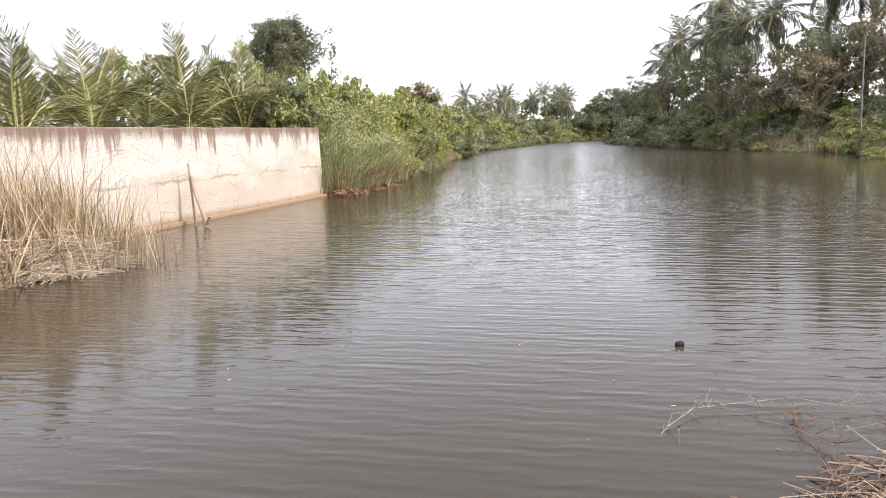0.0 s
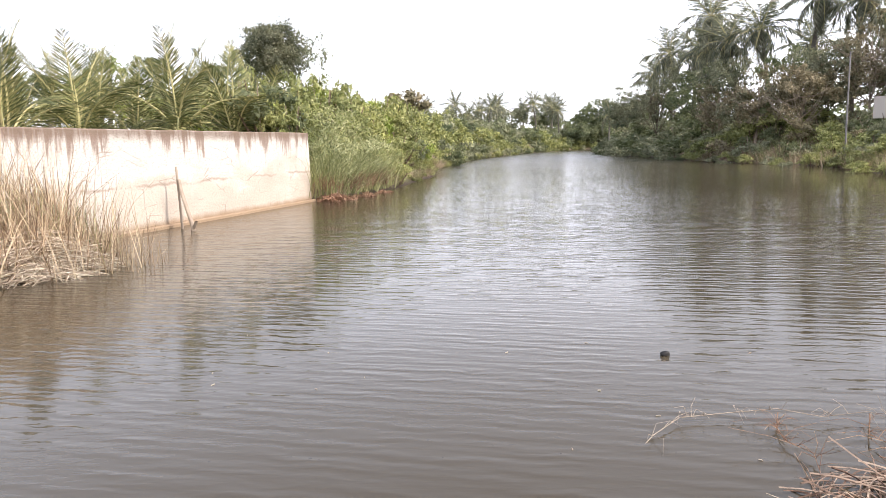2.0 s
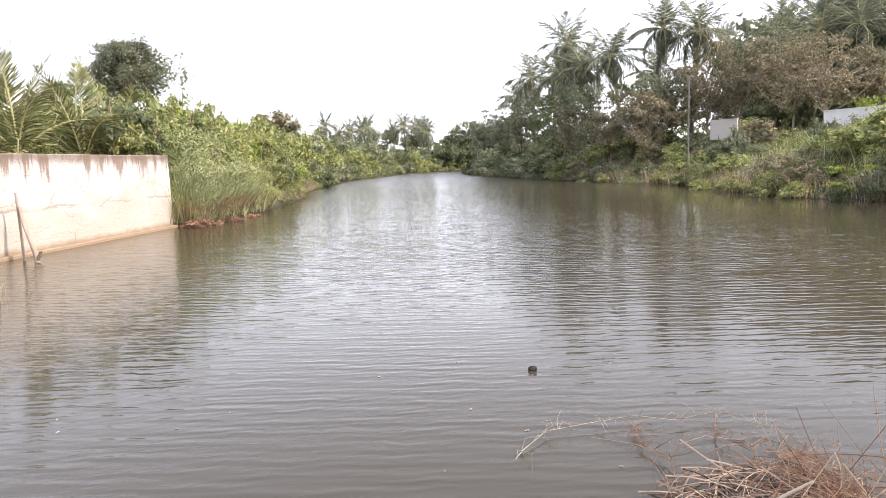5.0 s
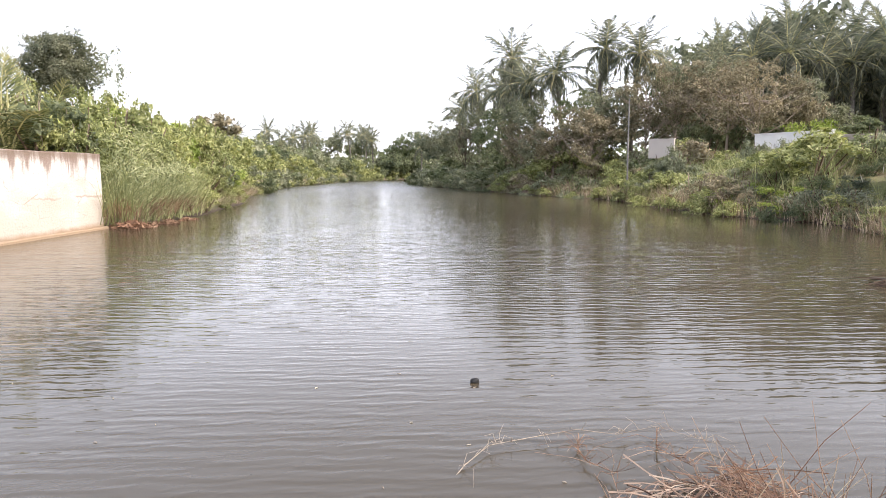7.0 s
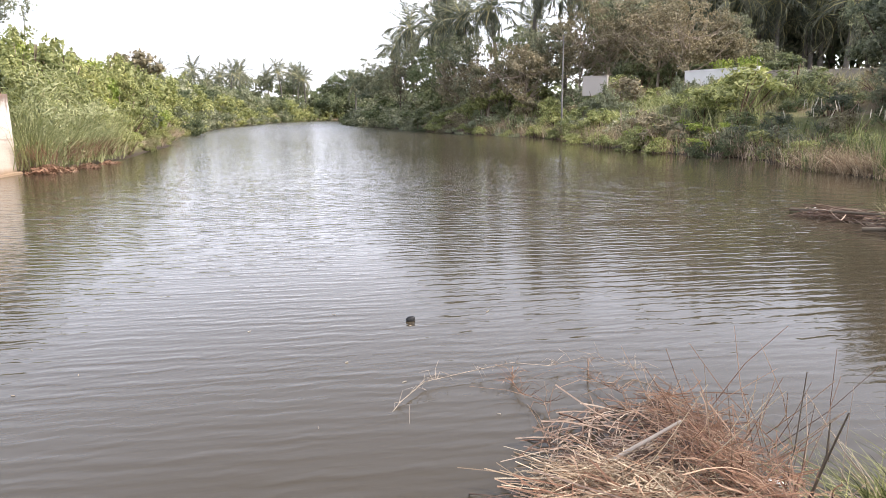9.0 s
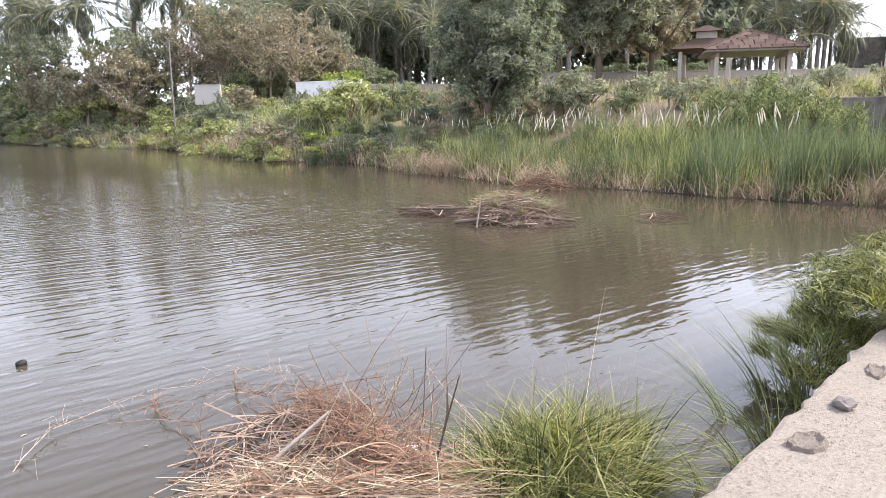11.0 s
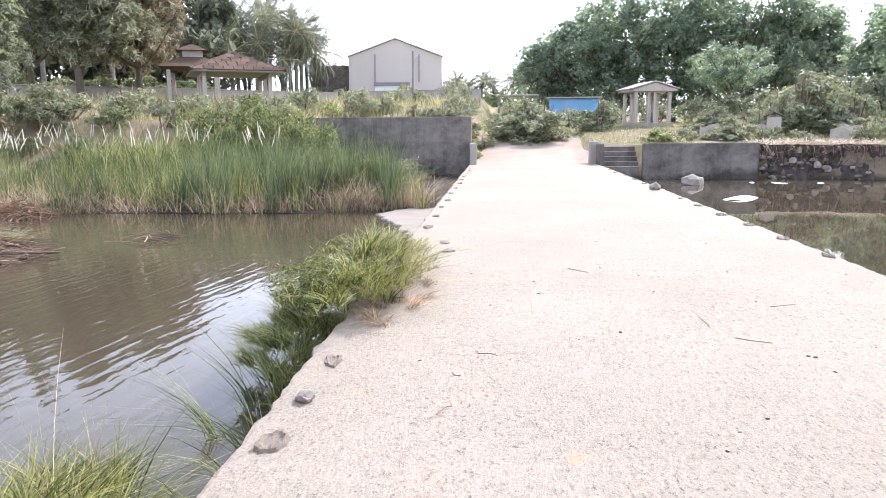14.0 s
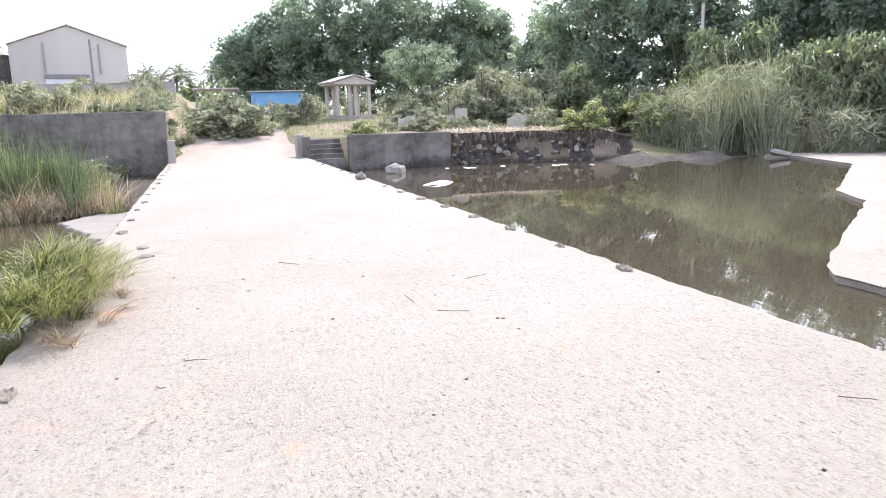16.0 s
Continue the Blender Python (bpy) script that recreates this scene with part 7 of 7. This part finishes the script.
tagged(new("overhead_wire", fast_mesh("overhead_wire", v, f, METAL)), "sagging overhead power line between trees", "wire")

# white shrine and ruins on the terrace
wx, wy = polar(101.5, 46)
wz = ground_z(wx, wy)
shrine = root("shrine", pose(wx, wy, wz, 0, 0, -80) @ Matrix.Diagonal((0.78, 0.95, 1, 1)), "small white shrine with square pillars and a low gable roof", "shrine")
e3 = 2.05 + 46 * math.tan(radians(2.6)) - wz
for qx, qy in ((-1.35, -1.0), (-0.35, -1.0), (0.15, -1.0), (0.6, 0.8), (1.35, -1.0), (-1.35, 1.0), (1.35, 1.0), (-0.8, 0.9)):
    part("pillar", box_mesh("pillar", (qx, qy, e3 / 2 - 0.1), (0.24, 0.24, e3 + 0.1), CREAM, 0.02), shrine)
bm = bmesh.new()
prof = [(-1.75, e3), (1.75, e3), (1.75, e3 + 0.1), (0, e3 + 0.5), (-1.75, e3 + 0.1)]
fr = [bm.verts.new((x, -1.4, z)) for x, z in prof]
bk = [bm.verts.new((x, 1.5, z)) for x, z in prof]
bm.faces.new(fr)
bm.faces.new(bk[::-1])
for i in range(5):
    bm.faces.new((fr[i], bk[i], bk[(i + 1) % 5], fr[(i + 1) % 5]))
part("roof", bm_mesh("roof", bm, CREAM), shrine)
for sgn in (-1, 1):
    part("roof_slab", box_mesh("roof_slab", (0, 0, 0), (1.95, 3.1, 0.07), SHEET, 0.01), shrine, pose(sgn * 0.93, 0.05, e3 + 0.36, 0, sgn * 12.9, 0))
part("plinth", box_mesh("plinth", (0, 0, 0.0), (3.2, 2.6, 0.4), GREY, 0.02), shrine)

for az, r, w, h, mat in ((106.2, 37, 0.9, 1.0, PLASTER), (109.0, 38, 1.5, 0.75, GREY), (115.2, 37, 1.2, 0.9, PLASTER)):
    x, y = polar(az, r)
    rz = ground_z(x, y)
    bm = bmesh.new()
    box(bm, (0, 0, 0), (0.35, w, h * 0.75 + 0.2))
    bmesh.ops.subdivide_edges(bm, edges=bm.edges[:], cuts=7, use_grid_fill=True)
    for q in bm.verts:
        top_ = max(0.0, q.co.z / h)
        q.co.z += top_ * 0.7 * noise.noise((q.co.y * 2.2 + az, 0.3, 0.7)) * h
        q.co.x += 0.05 * noise.noise((q.co.y * 4, q.co.z * 4, az))
    ob = new("ruined_wall", bm_mesh("ruined_wall", bm, CREAM))
    ob.matrix_basis = pose(x, y, rz + h * 0.375 - 0.1, 0, 0, 90 - az)
    tagged(ob, "crumbling plastered wall fragment among bushes", "wall", "ruined walls")
    bush(SHADE[1], place(x - 0.9, y + rng.uniform(-0.7, 0.7), 0.55, 0.8, -0.1), "dusty grey-green scrub bush on dry ground", "scrub beyond the causeway", "scrub_bush")
x, y = polar(110.6, 36.8)
rz = ground_z(x, y)
box_shrine = root("wayside_shrine", pose(x, y, rz, 0, 0, -110) @ Matrix.Scale(0.66, 4), "little box shrine with a pitched tile roof", "shrine")
part("body", box_mesh("body", (0, 0, 0.75), (0.95, 0.8, 1.7), CREAM, 0.03), box_shrine)
for sgn in (-1, 1):
    part("roof", box_mesh("roof", (0, 0, 0), (0.8, 1.1, 0.07), CLAY, 0.01), box_shrine, pose(sgn * 0.33, 0, 1.75, 0, sgn * 24, 0))

for az, r, w, h, top, mat, nm, lab in ((95.9, 60, 4.0, 1.2, 2.15, BLUE, "shed", "low blue sheet-metal shed behind the scrub"), (91.4, 66, 3.4, 1.0, 2.4, SHEET, "shed", "low grey open shed behind the scrub")):
    x, y = polar(az, r)
    tz = 2.05 + r * math.tan(radians(top))
    g3 = ground_z(x, y)
    shed = root(nm, pose(x, y, g3, 0, 0, -az), lab, "shed", "low sheds")
    if mat is SHEET:
        for qx in (-w / 2, w / 2):
            for qy in (-1.1, 1.1):
                part("post", box_mesh("post", (qx, qy, (tz - g3) / 2), (0.14, 0.14, tz - g3), METAL, 0.02), shed)
    else:
        part("wall", box_mesh("wall", (0, 0, (tz - g3) / 2), (w, 2.5, tz - g3), mat, 0.03), shed)
    part("roof", box_mesh("roof", (0, 0, tz - g3 + 0.06), (w + 0.5, 3.1, 0.1), SHEET, 0.02), shed)

# roots and dead stems hanging down the pond bank
hy = rng.uniform(-17.4, -9.9, 200)
hx = np.interp(-hy, [9.8, 13.0, 15.0, 17.2, 18.2], [28.3, 28.2, 27.5, 27.0, 26.2]) + rng.uniform(-0.02, 0.3, 200)
hang = []
for x, y in zip(hx, hy):
    drop = rng.uniform(0.15, 0.8)
    hang.append([(x + 0.1, y, 1.3), (x - 0.12, y + rng.normal(0, 0.05), 1.22), (x - 0.2, y + rng.normal(0, 0.1), 1.2 - drop * 0.5), (x - 0.2 + rng.normal(0, 0.06), y + rng.normal(0, 0.15), 1.2 - drop)])
v, f = tubes(hang, [(0.012, 0.005)] * len(hang), 3)
tagged(new("hanging_roots", fast_mesh("hanging_roots", v, f, TWIG)), "dead roots and stems hanging down the pond bank", "roots", kind="stuff")

# rubble bank and litter by the pond
us, ts = np.linspace(0, 1, 150), np.linspace(0, 1, 26)
U, T = np.meshgrid(us, ts)
by_ = -9.8 - 8.2 * U
bx_ = np.interp(-by_, [9.8, 13.0, 15.0, 17.2, 18.2], [28.3, 28.2, 27.5, 27.0, 26.2])
rag = np.array([[noise.noise((y * 1.6, t * 2.2, 3.0)) + 0.7 * noise.noise((y * 4.5, t * 4.0, 8.0)) + 0.4 * noise.noise((y * 11, t * 9, 1.0)) for y, t in zip(ry, rt)] for ry, rt in zip(by_, T)])
bulge = np.sin(T * np.pi) * 0.1 - 0.22 * T ** 6
bank_x = bx_ + 0.28 * T + bulge + 0.34 * rag * (0.4 + 0.6 * np.sin(T * np.pi))
bank_z = -0.2 + (1.5 - 0.35 * smooth(0.85, 1.0, U)) * T + 0.06 * rag
ii, jj = np.meshgrid(np.arange(25), np.arange(149), indexing="ij")
earth = fast_mesh("earth_bank", np.stack([bank_x.ravel(), by_.ravel(), bank_z.ravel()], 1), np.stack([ii * 150 + jj, ii * 150 + jj + 1, (ii + 1) * 150 + jj + 1, (ii + 1) * 150 + jj], -1).reshape(-1, 4), EARTH)
tagged(new("earth_bank", earth), "dark crumbling earth bank with rubble above the pond", "bank", kind="structure")
for i in range(70):
    y = -9.9 - 7.6 * rng.random()
    z = rng.uniform(-0.05, 1.1)
    x = float(np.interp(y, [-17.5, -15.0, -13.0, -9.9], [27.0, 27.5, 28.2, 28.25])) + 0.3 * z + rng.uniform(-0.15, 0.2)
    k = rng.uniform(0.04, 0.12)
    rock("rubble_stone", x - 0.1, y, z - 0.1, (k, k * rng.uniform(0.8, 1.5), k * rng.uniform(0.6, 0.95)), CRUMBLED, "dark rough stone in the broken pond bank", "stone", "rubble of the pond bank", i * 1.7)
y = rng.uniform(-17.5, -9.8, 1600)
x = np.interp(y, [-17.5, -15.0, -13.0, -9.9], [27.3, 27.8, 28.5, 28.55]) + rng.uniform(-0.05, 1.1, 1600)
z = 1.22 + 0.1 * rng.random(1600) - np.where(x < 28.2, 0.12, 0)
v, f = blades(np.column_stack([x, y, z]), rng.uniform(0.12, 0.4, 1600), rng.normal(-0.3, 1.1, (1600, 2)), rng.uniform(0.02, 0.05, 1600), 0.9, 2)
tagged(new("bank_litter", fast_mesh("bank_litter", v, f, LEAF_BLEACH)), "pale straw and rubbish strewn along the pond bank's top", "straw", kind="stuff")
for i in range(16):
    y = -10.2 - 7.0 * rng.random()
    z = rng.uniform(0.1, 1.15)
    x = float(np.interp(y, [-17.5, -15.0, -13.0, -9.9], [27.0, 27.5, 28.2, 28.25])) + 0.3 * z - 0.12
    rock("rag", x, y, z, (0.04, rng.uniform(0.05, 0.14), rng.uniform(0.06, 0.2)), GREY, "pale torn rag or bag caught in the bank", "litter", "rubbish in the pond bank", i * 2.3)
for i in range(11):
    a = rng.uniform(0, 1)
    x, y = 27.3 - 2.5 * a + rng.uniform(-0.6, 0.2), -7.0 - 8.5 * a + rng.uniform(-0.3, 0.3)
    rock("litter_scrap", x, y, -0.01, (rng.uniform(0.06, 0.22), rng.uniform(0.04, 0.1), 0.025), PLASTIC, "pale scrap of rubbish floating by the pond bank", "litter", "floating litter", i * 3.1)
rock("pale_rock", 25.6, -7.0, -0.1, (0.5, 0.4, 0.28), STONE, "rough pale rock standing out of the pond", seed=9.0)
rock("flat_rock", 20.5, -7.0, -0.06, (0.75, 0.28, 0.09), PLASTIC, "flat pale slab of concrete lying in the pond", seed=11.0)
bm = bmesh.new()
box(bm, (0, 0, 0), (1.1, 0.8, 0.35), 0.04)
bmesh.ops.subdivide_edges(bm, edges=bm.edges[:], cuts=4, use_grid_fill=True)
for w in bm.verts:
    w.co += Vector(noise.noise_vector(w.co * 3.0)) * 0.06
ob = new("tilted_block", bm_mesh("tilted_block", bm, GREY))
ob.matrix_basis = pose(22.9, -22.7, 0.16, 16, -12, 40) @ Matrix.Diagonal((0.7, 0.8, 0.5, 1))
tagged(ob, "pale broken concrete block tilted at the slab's end", "block")
for x, y, k in ((25.6, -17.6, 1.5), (24.9, -20.4, 1.4)):
    bm = bmesh.new()
    bmesh.ops.create_grid(bm, x_segments=24, y_segments=24, size=1.5)
    for w in bm.verts:
        q = w.co.copy()
        w.co.z = 0.62 * math.exp(-(q.x * q.x + q.y * q.y) * 1.3) - 0.25 + 0.18 * noise.noise((q.x * 2 + x, q.y * 2, 0)) + 0.06 * noise.noise((q.x * 7, q.y * 7, x))
    ob = new("mud_mound", bm_mesh("mud_mound", bm, EARTH, True))
    ob.matrix_basis = pose(x, y, -0.08) @ Matrix.Diagonal((k * 1.1, k * 1.3, 0.95, 1))
    tagged(ob, "low mound of dried mud at the pond's edge", "mound", "mud mounds")
    bush(SCRUBBY[0], place(x + 0.7, y - 0.5, 0.5, 0.7, -0.05), "dusty grey-green scrub bush on dry ground", "scrub beyond the causeway", "scrub_bush")
